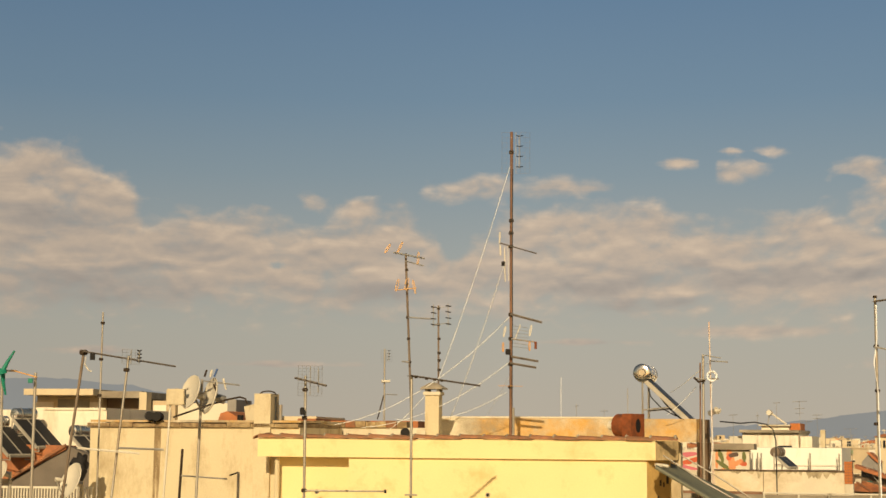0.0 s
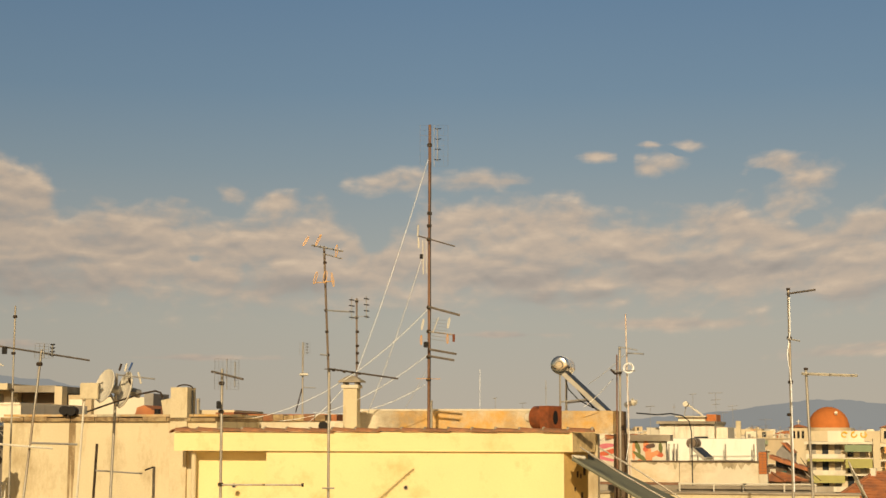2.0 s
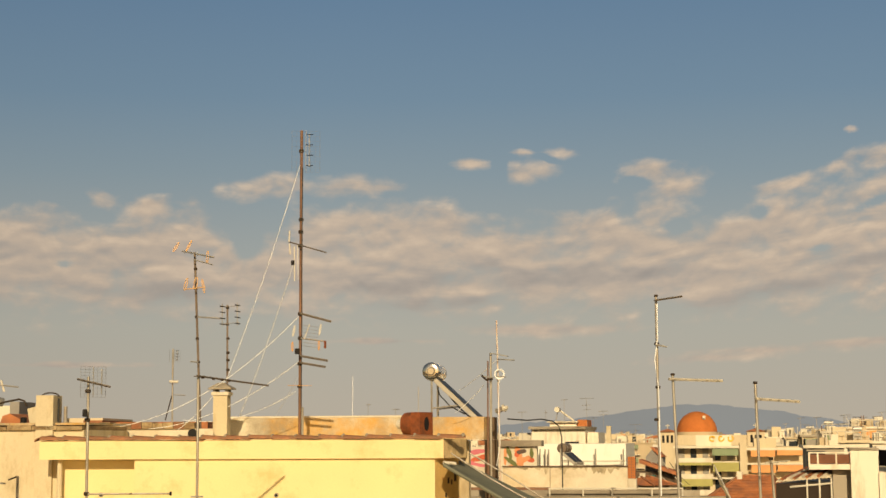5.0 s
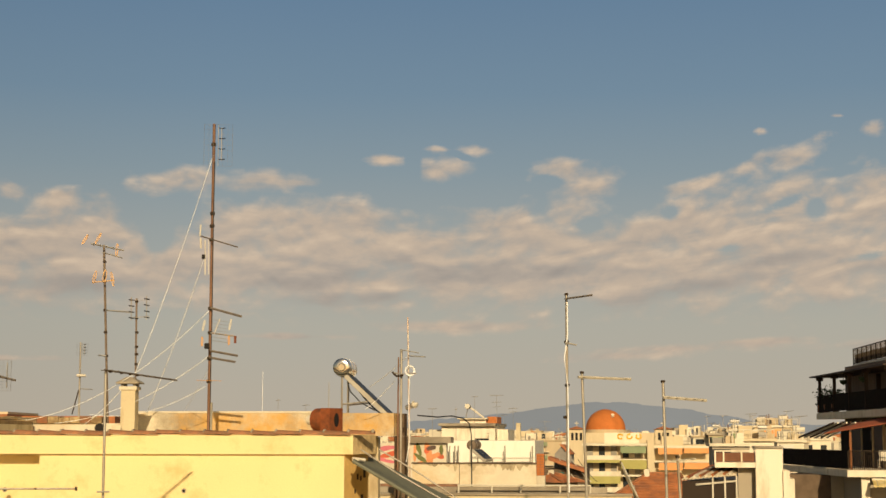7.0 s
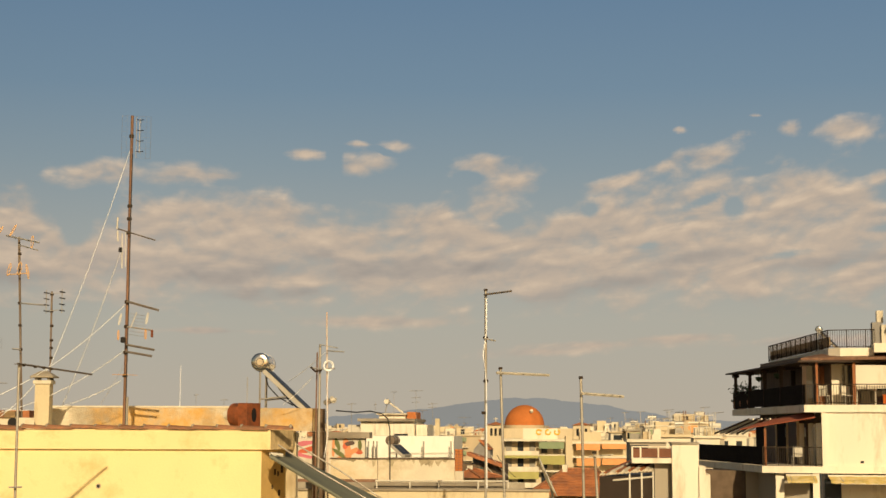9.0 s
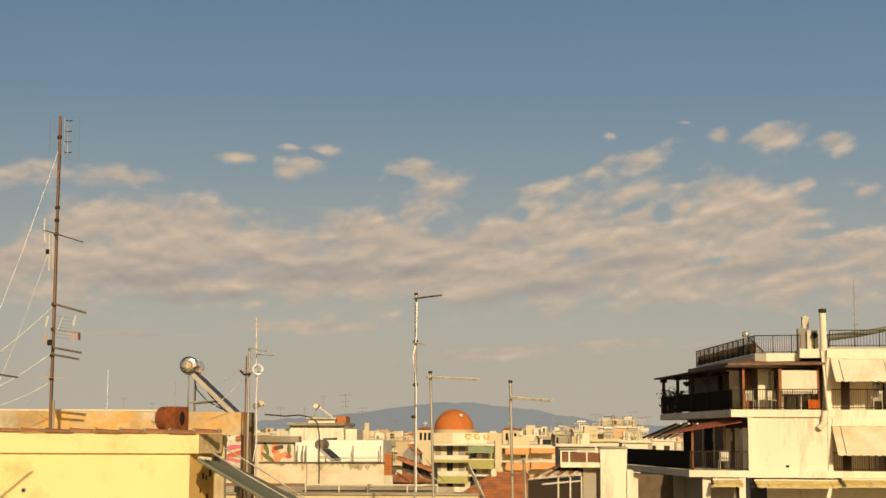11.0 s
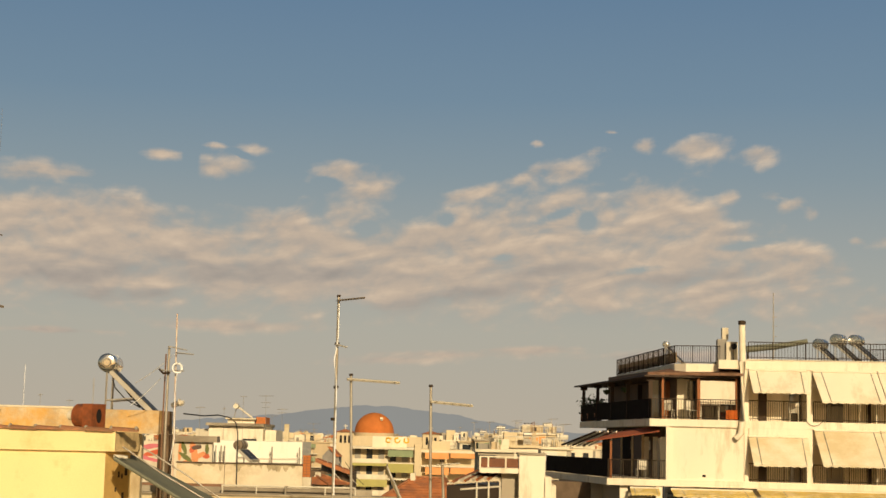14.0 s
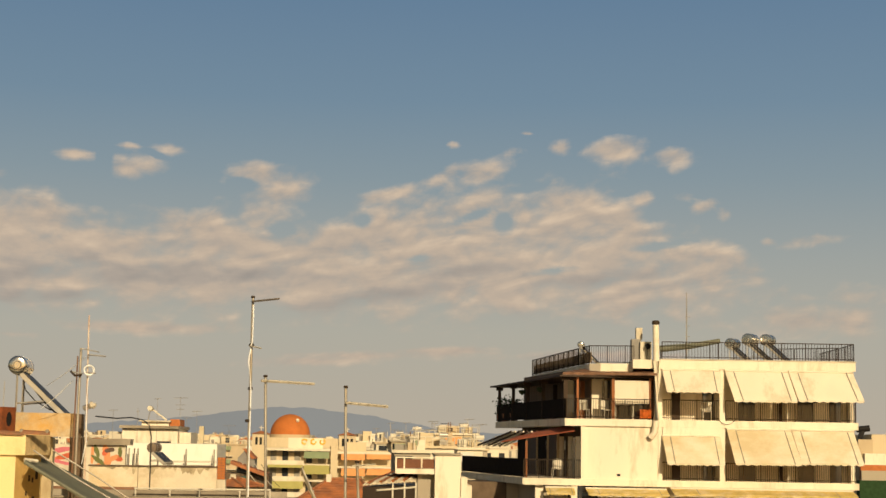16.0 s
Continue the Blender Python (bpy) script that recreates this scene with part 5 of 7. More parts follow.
part("brown_ledge", box(B(), -2.903, -0.513, -0.3, -0.003, 0, 18.667), RUSTPIPE, cw)
part("low_step", box(B(), -2.903, -0.159, -1.2, -0.31, 0, 18.525), DIRTYWHITE, cw)
br = thing("brick_pillar", pose(9.433, 44.063, 0, 0, 0, -18), "orange brick pillar on a white base", "pillar")
part("base", box(B(), 1.682, 1.922, -0.05, 0.3, 0, 18.907), DIRTYWHITE, br)
z0, z1 = 18.907, 19.523
BRICK_ME = mesh_of("brick", box(B(), 0, 1, 0, 0.3, 0, 1), BRICKRED)
bw = 1.906 - 1.682
part("mortar_core", box(B(), 1.687, 1.901, -0.035, 0.29, z0, z1 - 0.01), RUSTPIPE, br)
for i in range(8):
    for j in range(2):
        o = new("brick", BRICK_ME)
        o.parent = br
        hh = (z1 - z0) / 8
        o.matrix_basis = pose(1.682 + j * bw / 2 + 0.005, -0.05, z0 + i * hh + 0.008) @ Matrix.Diagonal((bw / 2 - 0.012, 1, hh - 0.014, 1))

wb = thing("white_parapet_wall", pose(12.123, 56.782, 0, 0, 0, -18), "bright white roof wall with pipes and fence posts", "wall")
part("wall_face", box(B(), -1.247, 2.131, 0, 5, 0, 19.847), mat("fresh_white_paint", (0.88, 0.83, 0.71), 0.8, var=0.06, scale=0.5, stain=(0.66, 0.56, 0.4), stain_amount=0.1, stain_scale=0.6, streak=3), wb)
part("pipe_rail", tube(B(), [(-0.206, -0.4, 19.212), (2.132, -0.4, 19.232)], 0.03), DISH, wb)
for x in (-1.079, -0.933, -0.746, -0.621, 1.078, 2.070):
    part("fence_post", tube(B(), [(x, -0.5, 0), (x, -0.5, 19.662)], 0.025), STEEL, wb)
hz = (10.882, 50.911, 19.146)
stand = standing("heater_stand", (hz[0], hz[1], 0), "plain roof of the house behind the wall", "roof")
part("body", box(B(), -1.0, 1.7, -2, 2, 0, hz[2] - 0.05), DIRTYWHITE, stand)
solar_heater("solar_heater", pose(hz[0], hz[1], hz[2] - 0.05, 0, 0, 60), "dull solar water heater with two blue-black collectors", tank_len=0.6, tank_r=0.16, col_len=0.55, col_w=0.9, slope=40, mirrorlike=False, group="roof heaters", skin=OLDPIPE)

wh = thing("white_house", pose(22.506, 107.735, 0, 0, 0, -18), "white penthouse with a flat overhanging roof", "house")
part("wall", box(B(), -2.048, 1.697, 0, 8, 0, 20.709), WHITE, wh)
part("roof_slab", box(B(), -2.211, 1.772, -0.4, 8.4, 20.709 + 0.003, 20.904), CONCRETE, wh, bevel=0.03)
part("upper_room", box(B(), -0.869, 0.984, 1, 6, 20.904 + 0.003, 21.177), WHITE, wh)
part("upper_slab", box(B(), -1.029, 1.101, 0.7, 6.3, 21.177 + 0.003, 21.275), DIRTYWHITE, wh)
part("brick_stair_house", box(B(), 1.023, 1.692, 1.5, 5, 20.904 + 0.003, 21.376), BRICKRED, wh)
part("side_room", box(B(), 1.775, 2.561, 0.5, 6, 0, 20.482), WHITE, wh)
part("side_room", box(B(), -2.997, -2.048, 0.5, 6, 0, 20.469), DIRTYWHITE, wh)
part("chimney", box(B(), 3.150, 3.463, 0, 0.4, 0, 20.913), CREAM, wh)
part("window", box(B(), 0.321, 1.266, -0.02, 0.05, 19.698, 19.854), GLASS, wh)
hh2 = (-0.33, 2.982, 21.33)
ob = thing("solar_heater", pose(22.506, 107.735, 0, 0, 0, -18) @ pose(hh2[0], 3, 21.275), "small white solar heater on a penthouse roof", "solar heater", "roof heaters")
part("tank", lathe(B(), [(0, -0.5), (0.18, -0.5), (0.21, 0), (0.18, 0.5), (0, 0.5)], 16, pose(-0.2, 0, 0.85, 90, 0, 0)), DISH, ob, smooth=True)
part("collector", tube(B(), [(0.0, 0, 0.75), (0.95, 0, 0.05)], 0.07, 0.07, 6), DISH, ob)
part("leg", tube(B(), [(-0.35, 0, 0), (-0.2, 0, 0.7)], 0.03), STEEL, ob)


# ---- houses of the city ----
WALLS = [mat("city_wall_" + k, c, 0.9, var=0.12, scale=0.3, stain=(0.45, 0.37, 0.25), stain_amount=0.15, stain_scale=0.25, streak=3) for k, c in (("white", (0.74, 0.66, 0.50)), ("cream", (0.66, 0.54, 0.35)), ("sand", (0.55, 0.43, 0.27)), ("grey", (0.42, 0.36, 0.27)), ("pale", (0.78, 0.70, 0.54)))]
SHUTTER = mat("grey_shutter", (0.30, 0.27, 0.22), 0.7, var=0.2)
AWN = {k: mat("awning_" + k, c, 0.9, var=0.12, scale=1.0) for k, c in (("green", (0.25, 0.30, 0.17)), ("olive", (0.42, 0.38, 0.13)), ("orange", (0.78, 0.35, 0.13)), ("cream", (0.7, 0.6, 0.4)), ("white", (0.74, 0.68, 0.58)))}
UNIT = mesh_of("window", box(B(), 0, 1, -0.06, 0.05, 0, 1), GLASS)
UNIT_SH = mesh_of("window", box(B(), 0, 1, -0.05, 0.05, 0, 1), SHUTTER)
SILL = mesh_of("balcony_slab", box(B(), 0, 1, -1.0, -0.003, 0, 0.16), WALLS[4])
rng = random.Random(11)


def city_house(x, y, yaw, w, dep, top, wall, label, style=0):
    """A flat-roofed block: body, roof edge, windows in its two top storeys, roof room, small things on the roof."""
    ob = thing("city_house", pose(x, y, 0, 0, 0, yaw), label, "building", "city blocks")
    part("wall", box(B(), -w / 2, w / 2, 0, dep, 0, top - 0.25), wall, ob)
    if style == 2:
        ridge_z = top + w * 0.12
        bm = prism(B(), [(-w / 2 - 0.4, top - 0.24), (w / 2 + 0.4, top - 0.24), (0, ridge_z)], -0.4, dep + 0.4)
        part("tiled_roof", bm, ROOF, ob, "orange clay roof")
    else:
        part("roof_edge", box(B(), -w / 2 - 0.25, w / 2 + 0.25, -0.3, dep + 0.2, top - 0.247, top), rng.choice(WALLS), ob)
        for k in range(rng.choice((1, 1, 2))):
            rx, rw = rng.uniform(-w * 0.48, w * 0.15), rng.uniform(0.18, 0.4) * w
            rh = rng.uniform(0.5, 1.6)
            rm = part("roof_room", box(B(), rx, rx + rw, dep * (0.15 + 0.4 * k), dep * (0.4 + 0.4 * k), top + 0.003, top + rh), rng.choice(WALLS), ob)
            if rh > 0.9 and rng.random() < 0.45:
                part("opening", box(B(), rx + rw * 0.3, rx + rw * 0.55, dep * (0.15 + 0.4 * k) - 0.05, dep * (0.15 + 0.4 * k) + 0.02, top + 0.2, top + rh - 0.25), GLASS, rm)
        for k in range(rng.choice((0, 1, 2))):
            bx = rng.uniform(-w * 0.45, w * 0.4)
            part("chimney", box(B(), bx, bx + 0.4, dep * 0.2, dep * 0.2 + 0.4, top + 0.003, top + rng.uniform(0.5, 1.3)), rng.choice(WALLS + [ROOF]), ob)
        for k in range(rng.choice((1, 2, 2, 3))):
            ax, az_ = rng.uniform(-w / 2, w / 2), rng.uniform(0.8, 2.6)
            bm = tube(B(), [(ax, dep * 0.5, top), (ax + rng.uniform(-0.1, 0.1), dep * 0.5, top + az_)], 0.035, 0.03, 5)
            tube(bm, [(ax - 0.5, dep * 0.5, top + az_ - 0.1), (ax + rng.uniform(0.3, 0.9), dep * 0.5, top + az_)], 0.03, 0.03, 4)
            part("antenna", bm, STEEL, ob)
        for k in range(rng.choice((0, 1, 1, 2))):
            hx = rng.uniform(-w * 0.4, w * 0.4)
            t = part("heater_tank", tube(B(), [(hx - 0.55, 1.5, top + 1.0), (hx + 0.55, 1.5, top + 1.0)], 0.26, 0.26, 10), rng.choice((ALU, DISH, CHROME)), ob)
            part("heater_collector", prism(B(), [(hx - 0.5, top + 0.1), (hx + 0.1, top + 0.1), (hx + 0.1, top + 0.6), (hx - 0.5, top + 0.6)], 1.0, 1.2), CASING, ob)
        crng = random.Random(int(x * 13 + y * 7))
        for k in range(crng.choice((3, 4, 5, 6))):
            bx, by, bw_, bh_ = crng.uniform(-w / 2, w / 2 - 0.5), crng.uniform(0.0, dep * 0.7), crng.uniform(0.25, 1.1), crng.uniform(0.25, 1.0)
            part("roof_box", box(B(), bx, bx + bw_, by, by + 0.5, top + 0.003, top + bh_), crng.choice(WALLS + [SHUTTER, DIRTYWHITE, ROOF]), ob)
        for k in range(crng.choice((2, 4, 6))):
            bx = crng.uniform(-w / 2, w / 2)
            part("roof_pipe", tube(B(), [(bx, 0.2, top), (bx, 0.2, top + crng.uniform(0.4, 1.5))], 0.05, 0.05, 5), crng.choice((STEEL, DISH, RUSTPIPE)), ob)
        if crng.random() < 0.5:
            rl = part("roof_rail", tube(B(), [(-w / 2, -0.2, top + 0.8), (w / 2, -0.2, top + 0.8)], 0.04, 0.04, 5), DISH, ob)
            for k in range(7):
                part("rail_post", tube(B(), [(-w / 2 + w * k / 6, -0.2, top), (-w / 2 + w * k / 6, -0.2, top + 0.8)], 0.035, 0.035, 4), DISH, rl)
    n = max(2, int(w / 2.6))
    for storey in range(2):
        z = top - 2.9 * (storey + 1) + 0.5
        if style != 1:
            for i in range(n):
                if rng.random() < 0.85:
                    o = new("window", UNIT if rng.random() < 0.6 else UNIT_SH)
                    o.parent = ob
                    ww = rng.choice((0.9, 1.2, 1.6))
                    o.matrix_basis = pose(-w / 2 + (i + 0.5) * w / n - ww / 2, 0, z) @ Matrix.Diagonal((ww, 1, rng.choice((1.3, 1.9)), 1))
        if rng.random() < 0.6:
            o = new("balcony_slab", SILL)
            o.parent = ob
            o.matrix_basis = pose(-w * 0.45, 0, z - 0.35) @ Matrix.Diagonal((w * rng.uniform(0.5, 0.9), 1, 1, 1))
            if rng.random() < 0.5:
                part("awning", prism(B(), [(-w * 0.4, z + 1.0), (w * 0.1, z + 1.0), (w * 0.1, z + 1.9), (-w * 0.4, z + 1.9)], -0.9, -0.8), rng.choice(list(AWN.values())), ob)
    return ob


NAMES = ("pale city apartment block with small dark windows", "cream city apartment block with balconies and roof aerials", "sand-coloured city house with a cluttered flat roof", "grey weathered city house with shuttered windows", "bright white city house with roof heaters")


def scatter(count, b0, b1, d0, d1, z0, z1, power=1.0):
    for _ in range(count):
        bearing = radians(rng.uniform(b0, b1))
        dist = d0 + (d1 - d0) * rng.random() ** power
        k = rng.randrange(5)
        pitched = rng.random() < 0.10
        city_house(dist * math.sin(bearing), dist * math.cos(bearing), rng.uniform(-35, 5), rng.uniform(0.014, 0.026) * min(dist, 450) + 1.5, rng.uniform(6, 10), rng.uniform(z0, z1), WALLS[k], "low house with an orange clay tile roof" if pitched else NAMES[k], 2 if pitched else rng.choice((0, 0, 0, 1)))


scatter(44, 8.5, 25, 330, 470, 17.8, 20.3)
scatter(60, 8.5, 25, 480, 760, 18.2, 20.9)
scatter(46, 8.5, 25, 800, 1400, 18.5, 23.5)
scatter(9, 8.6, 11.6, 170, 300, 16.6, 18.8)
scatter(16, 19.6, 24.5, 230, 320, 17.6, 19.9)
scatter(8, 37.0, 42, 120, 500, 17.5, 20.2)
scatter(10, -18, -7, 110, 400, 19.5, 22.0)

for c, w, dep, k in (((78.931, 189.298, 21.401), 5.4, 8, 1), ((73.317, 186.176, 20.875), 3.6, 7, 0), ((80.87, 213.29, 20.46), 3.8, 6, 2), ((55.683, 139.382, 19.819), 4.2, 6, 4), ((50.363, 130.725, 19.406), 3.2, 5, 3), ((79.564, 215.895, 20.108), 4.0, 7, 4), ((83.959, 235.574, 20.25), 4.4, 7, 0), ((62.916, 147.215, 19.701), 2.6, 6, 0)):
    city_house(c[0], c[1], -17, w, dep, c[2], WALLS[k], NAMES[k])

# church with an orange dome
ch = thing("church", pose(85.842, 287.542, 0, 0, 0, -17), "cream church with a large orange tiled dome", "church")
part("nave", box(B(), -6.593, 12.486, 0, 22, 0, 20.671), WALLS[1], ch)
rd = 3.83
dz = 21.411
part("drum", lathe(B(), [(rd * 1.02, 0), (rd * 1.02, dz - 0.1), (0, dz - 0.1)], 32, pose(0, 8, 0)), WALLS[2], ch)
hd = 25.33 - dz
part("dome", lathe(B(), [(rd * math.cos(1.5708 * k / 12), dz - 0.1 + hd * math.sin(1.5708 * k / 12)) for k in range(13)], 40, pose(0, 8, 0)), DOME, ch, "orange terracotta dome", smooth=True)
part("skylight", tube(B(), [(1.4, 8 - rd * 0.78, dz + hd * 0.62), (1.4, 8 - rd * 0.86, dz + hd * 0.7)], 0.3, 0.3, 10), WHITE, ch)
for x in (-5.392, 10.837):
    tw = part("bell_tower", box(B(), x - 1.6, x + 1.6, -0.5, 3, 0, 21.305), WALLS[1], ch)
    bm = B()
    v = [bm.verts.new(p) for p in ((x - 1.9, -0.8, 21.305), (x + 1.9, -0.8, 21.305), (x + 1.9, 3.3, 21.305), (x - 1.9, 3.3, 21.305), (x, 1.2, 21.939))]
    bm.faces.new(v[3::-1])
    for i in range(4):
        bm.faces.new((v[i], v[(i + 1) % 4], v[4]))
    part("tower_roof", bm, ROOF, tw, "orange pyramid roof")
    for k in (-0.8, 0.0, 0.8):
        part("arch_opening", box(B(), x + k - 0.22, x + k + 0.22, -0.56, -0.4, 19.299, 20.671), BLACK, tw)
    bm = tube(B(), [(x, 1.2, 21.833), (x, 1.2, 22.785)], 0.08)
    tube(bm, [(x - 0.4, 1.2, 22.468), (x + 0.4, 1.2, 22.468)], 0.08)
    part("cross", bm, DISH, tw)

# apartment block with coloured awnings
ab = thing("awning_block", pose(62.189, 190.175, 0, 0, 0, -17), "cream apartment block with green and orange awnings", "building")
part("body", box(B(), -7.932, 8.061, 1.6, 14, 0, 18.982), WALLS[1], ab)
part("stair_tower", box(B(), 0.036, 0.885, -0.3, 6, 0, 19.481), WALLS[1], ab)
part("roof_edge", box(B(), -8.122, -0.005, -0.2, 14, 18.842, 19.123), WALLS[0], ab)
part("roof_edge", box(B(), 0.850, 8.032, -0.2, 14, 18.560, 18.842), WALLS[0], ab)
part("penthouse", box(B(), -5.319, -0.939, 2, 8, 19.123, 20.463), WALLS[4], ab)
part("penthouse", box(B(), 1.897, 4.597, 3, 8, 18.842, 20.039), WALLS[1], ab)
YSIGN = mat("yellow_paint", (0.75, 0.45, 0.03), 0.7, var=0.15)
for k in range(3):
    x = -3.6 + k * 1.15
    part("painted_letter_shape", tube(B(), [(x + 0.32 * math.cos(a) + 0.3, 1.97, 20.0 + 0.3 * math.sin(a)) for a in (0.3 + 0.52 * j + k for j in range(11))], 0.12, 0.09, 6), YSIGN, ab, "yellow painted curl")
for z in (17.083, 15.119, 13.159):
    part("balcony_slab", box(B(), -7.932, 0.036, -0.1, 1.6, z - 0.1, z + 0.12), WALLS[0], ab)
    part("balcony_slab", box(B(), 0.885, 8.061, -0.1, 1.6, z - 0.3, z - 0.08), WALLS[0], ab)
    part("balcony_front", box(B(), -7.932, -3.285, -0.1, -0.05, z + 0.12, z + 0.55), WALLS[4], ab)
    for k in range(5):
        part("window", box(B(), -7.510 + 1.15 * k * 1.3, -7.510 + 1.15 * k * 1.3 + 0.75, 1.5, 1.62, z + 0.25, z + 1.9), GLASS if k % 2 else SHUTTER, ab)


def flap(x0, x1, z0, z1, mt):
    part("awning", prism(B(), [(x0, z0), (x1, z0), (x1, z1), (x0, z1)], -0.22, -0.15), mt, ab)


flap(-3.314, -0.133, 17.927, 18.771, AWN["green"])
flap(-3.266, -0.088, 15.960, 17.083, AWN["olive"])
flap(-7.770, -3.407, 16.732, 17.083, AWN["olive"])
flap(-7.711, -3.353, 14.138, 15.049, AWN["olive"])
flap(1.364, 4.345, 17.786, 18.560, AWN["orange"])
flap(4.558, 7.619, 17.927, 18.560, AWN["orange"])
flap(1.407, 4.385, 15.820, 16.732, AWN["orange"])
flap(4.598, 7.655, 15.960, 16.732, AWN["orange"])

# orange tile roofs below
def hip_roof(name, c, w, dep, h, yaw, label):
    """A clay roof in rows of tiles over a low house."""
    ob = thing(name, pose(c[0], c[1], 0, 0, 0, yaw), label, "house")
    part("wall", box(B(), -w / 2 + 0.4, w / 2 - 0.4, 0.4, dep - 0.4, 0, c[2] - 0.003), WALLS[2], ob)
    bm = B()
    v = [bm.verts.new(p) for p in ((-w / 2, 0, c[2]), (w / 2, 0, c[2]), (w / 2, dep, c[2]), (-w / 2, dep, c[2]), (-w * 0.18, dep / 2, c[2] + h), (w * 0.18, dep / 2, c[2] + h))]
    for f in ((0, 1, 5, 4), (1, 2, 5), (2, 3, 4, 5), (3, 0, 4), (3, 2, 1, 0)):
        bm.faces.new([v[i] for i in f])
    part("roof", bm, ROOF, ob, "orange clay roof")
    for s in (-1, 1):
        part("hip_ridge", tube(B(), [(s * w / 2, 0, c[2] + 0.04), (s * w * 0.18, dep / 2, c[2] + h + 0.04)], 0.09, 0.09, 6), TILE, ob)
        for k in range(9):
            part("tile_course", tube(B(), [(s * w * (0.5 - 0.035 * k) * 0.98, dep / 2 * k / 9.5, c[2] + h * k / 9.5 + 0.03), (0, dep / 2 * k / 9.5, c[2] + h * k / 9.5 + 0.02)], 0.022, 0.022, 4), ROOF, ob)
    part("ridge", tube(B(), [(-w * 0.18, dep / 2, c[2] + h + 0.04), (w * 0.18, dep / 2, c[2] + h + 0.04)], 0.1, 0.1, 6), TILE, ob)
    part("chimney", box(B(), -w * 0.2, -w * 0.2 + 0.3, dep * 0.45, dep * 0.45 + 0.3, c[2], c[2] + h + 0.3), WALLS[4], ob)
    return ob


hip_roof("tiled_house", (29.914, 90.257, 16.221), 5.6, 6, 1.5, -30, "low house with an orange hipped tile roof")
hip_roof("tiled_house", (32.109, 115.694, 16.563), 2.6, 4, 0.6, 35, "house with a dark orange sloping tile roof")
hip_roof("tiled_house", (52.571, 223.976, 17.099), 5, 6, 1.2, -20, "brownish tile roof among flat city roofs")

# terrace house with brown balustrade and canopy
tb = thing("terrace_house", pose(23.624, 57.424, 0, 0, 0, -20), "white terrace house with brown balustrade panels and canopy", "house")
part("pier", box(B(), -0.441, 0.573, 0, 3, 0, 19.561), WHITE, tb, "peeling white wall pier", bevel=0.03)
for x0, x1, z1 in ((0.573, 0.82, 18.72), (0.82, 1.0, 18.4)):
    part("stepped_wall", box(B(), x0 + 0.003, x1, -0.12, 2.5, 0, z1), WHITE, tb, bevel=0.03)
part("pier_cap", box(B(), -0.485, 0.618, -0.08, 3.1, 19.561 + 0.002, 19.626), CONCRETE, tb)
part("terrace_slab", box(B(), -1.982, -0.441, 0.1, 3, 18.820, 19.017), WHITE, tb)
part("lower_wall", box(B(), -1.102, -0.441, 0.6, 3, 0, 18.820), WALLS[3], tb)
for a, b in ((-1.943, -1.678), (-1.612, -0.996), (-0.930, -0.467)):
    part("balustrade_panel", box(B(), a, b, 0.14, 0.2, 19.038, 19.388), BROWNPANEL, tb, "brown balustrade panel")
for a in (-1.645, -0.963, -1.965):
    part("balustrade_post", box(B(), a - 0.03, a + 0.03, 0.1, 0.22, 19.017, 19.453), WHITE, tb)
part("handrail", box(B(), -1.987, -0.445, 0.1, 0.22, 19.431, 19.475), WHITE, tb)
cn = [(19.931, 56.686, 18.426), (22.506, 57.869, 18.558), (24.314, 61.457, 18.82), (22.957, 61.974, 18.75)]
cano = standing("corrugated_canopy", (cn[0][0], cn[0][1], 0), "grey corrugated canopy over a glazed veranda", "canopy")
bm = B()
a, b, c, d = (Vector(p) for p in cn)
cols = []
for i in range(29):
    s = i / 28
    lift = Vector((0, 0, 0.05 if i % 2 else 0))
    p, q = a.lerp(b, s) + lift, d.lerp(c, s) + lift
    cols.append([bm.verts.new(p), bm.verts.new(q), bm.verts.new(q - Vector((0, 0, 0.06))), bm.verts.new(p - Vector((0, 0, 0.06)))])
for p, q in zip(cols, cols[1:]):
    for k in range(4):
        bm.faces.new((p[k], p[(k + 1) % 4], q[(k + 1) % 4], q[k]))
bmesh.ops.recalc_face_normals(bm, faces=bm.faces)
wpart("sheet", bm, mat("cream_corrugated_sheet", (0.70, 0.60, 0.43), 0.8, var=0.15, scale=1), cano)
for i in range(1, 9):
    p, q = a.lerp(b, i / 9), d.lerp(c, i / 9)
    wpart("cover_strip", tube(B(), [p + Vector((0, 0, 0.05)), q + Vector((0, 0, 0.05))], 0.07, 0.07, 4), WOOD if i % 2 else DIRTYWHITE, cano, "brown and pale cover strip")
wpart("dark_glazing", slab(B(), [(a.x, a.y), (b.x, b.y), (c.x, c.y), (d.x, d.y)], 0, min(p.z for p in (a, b, c, d)) - 0.08), mat("dark_brown_panel", (0.05, 0.035, 0.025), 0.4), cano)
for s in (0.55, 0.78, 1.0):
    p = a.lerp(b, s) - Vector((0, 0.05, 0))
    wpart("mullion", box(B(), p.x - 0.03, p.x + 0.03, p.y - 0.04, p.y, 0, p.z - 0.06), DISH, cano)
p, q = a.lerp(b, 0.25) - Vector((0, 0.06, 0.25)), b - Vector((0, 0.06, 0.25))
wpart("transom", tube(B(), [p, q], 0.04), DISH, cano)


# dark yard between the white wall and the awning block
yd = thing("shed_house", pose(34.242, 125.478, 0, 0, 0, -20), "shadowed house with an orange sloping roof and teal awning", "house")
# a dark-coloured wall put in for the shadows among the small roofs
part("dark_wall", box(B(), -2.227, 1.480, 1.0, 5, 0, 17.369), DARKPIER, yd)
a, b = (-1.58, 18.372), (1.389, 17.379)
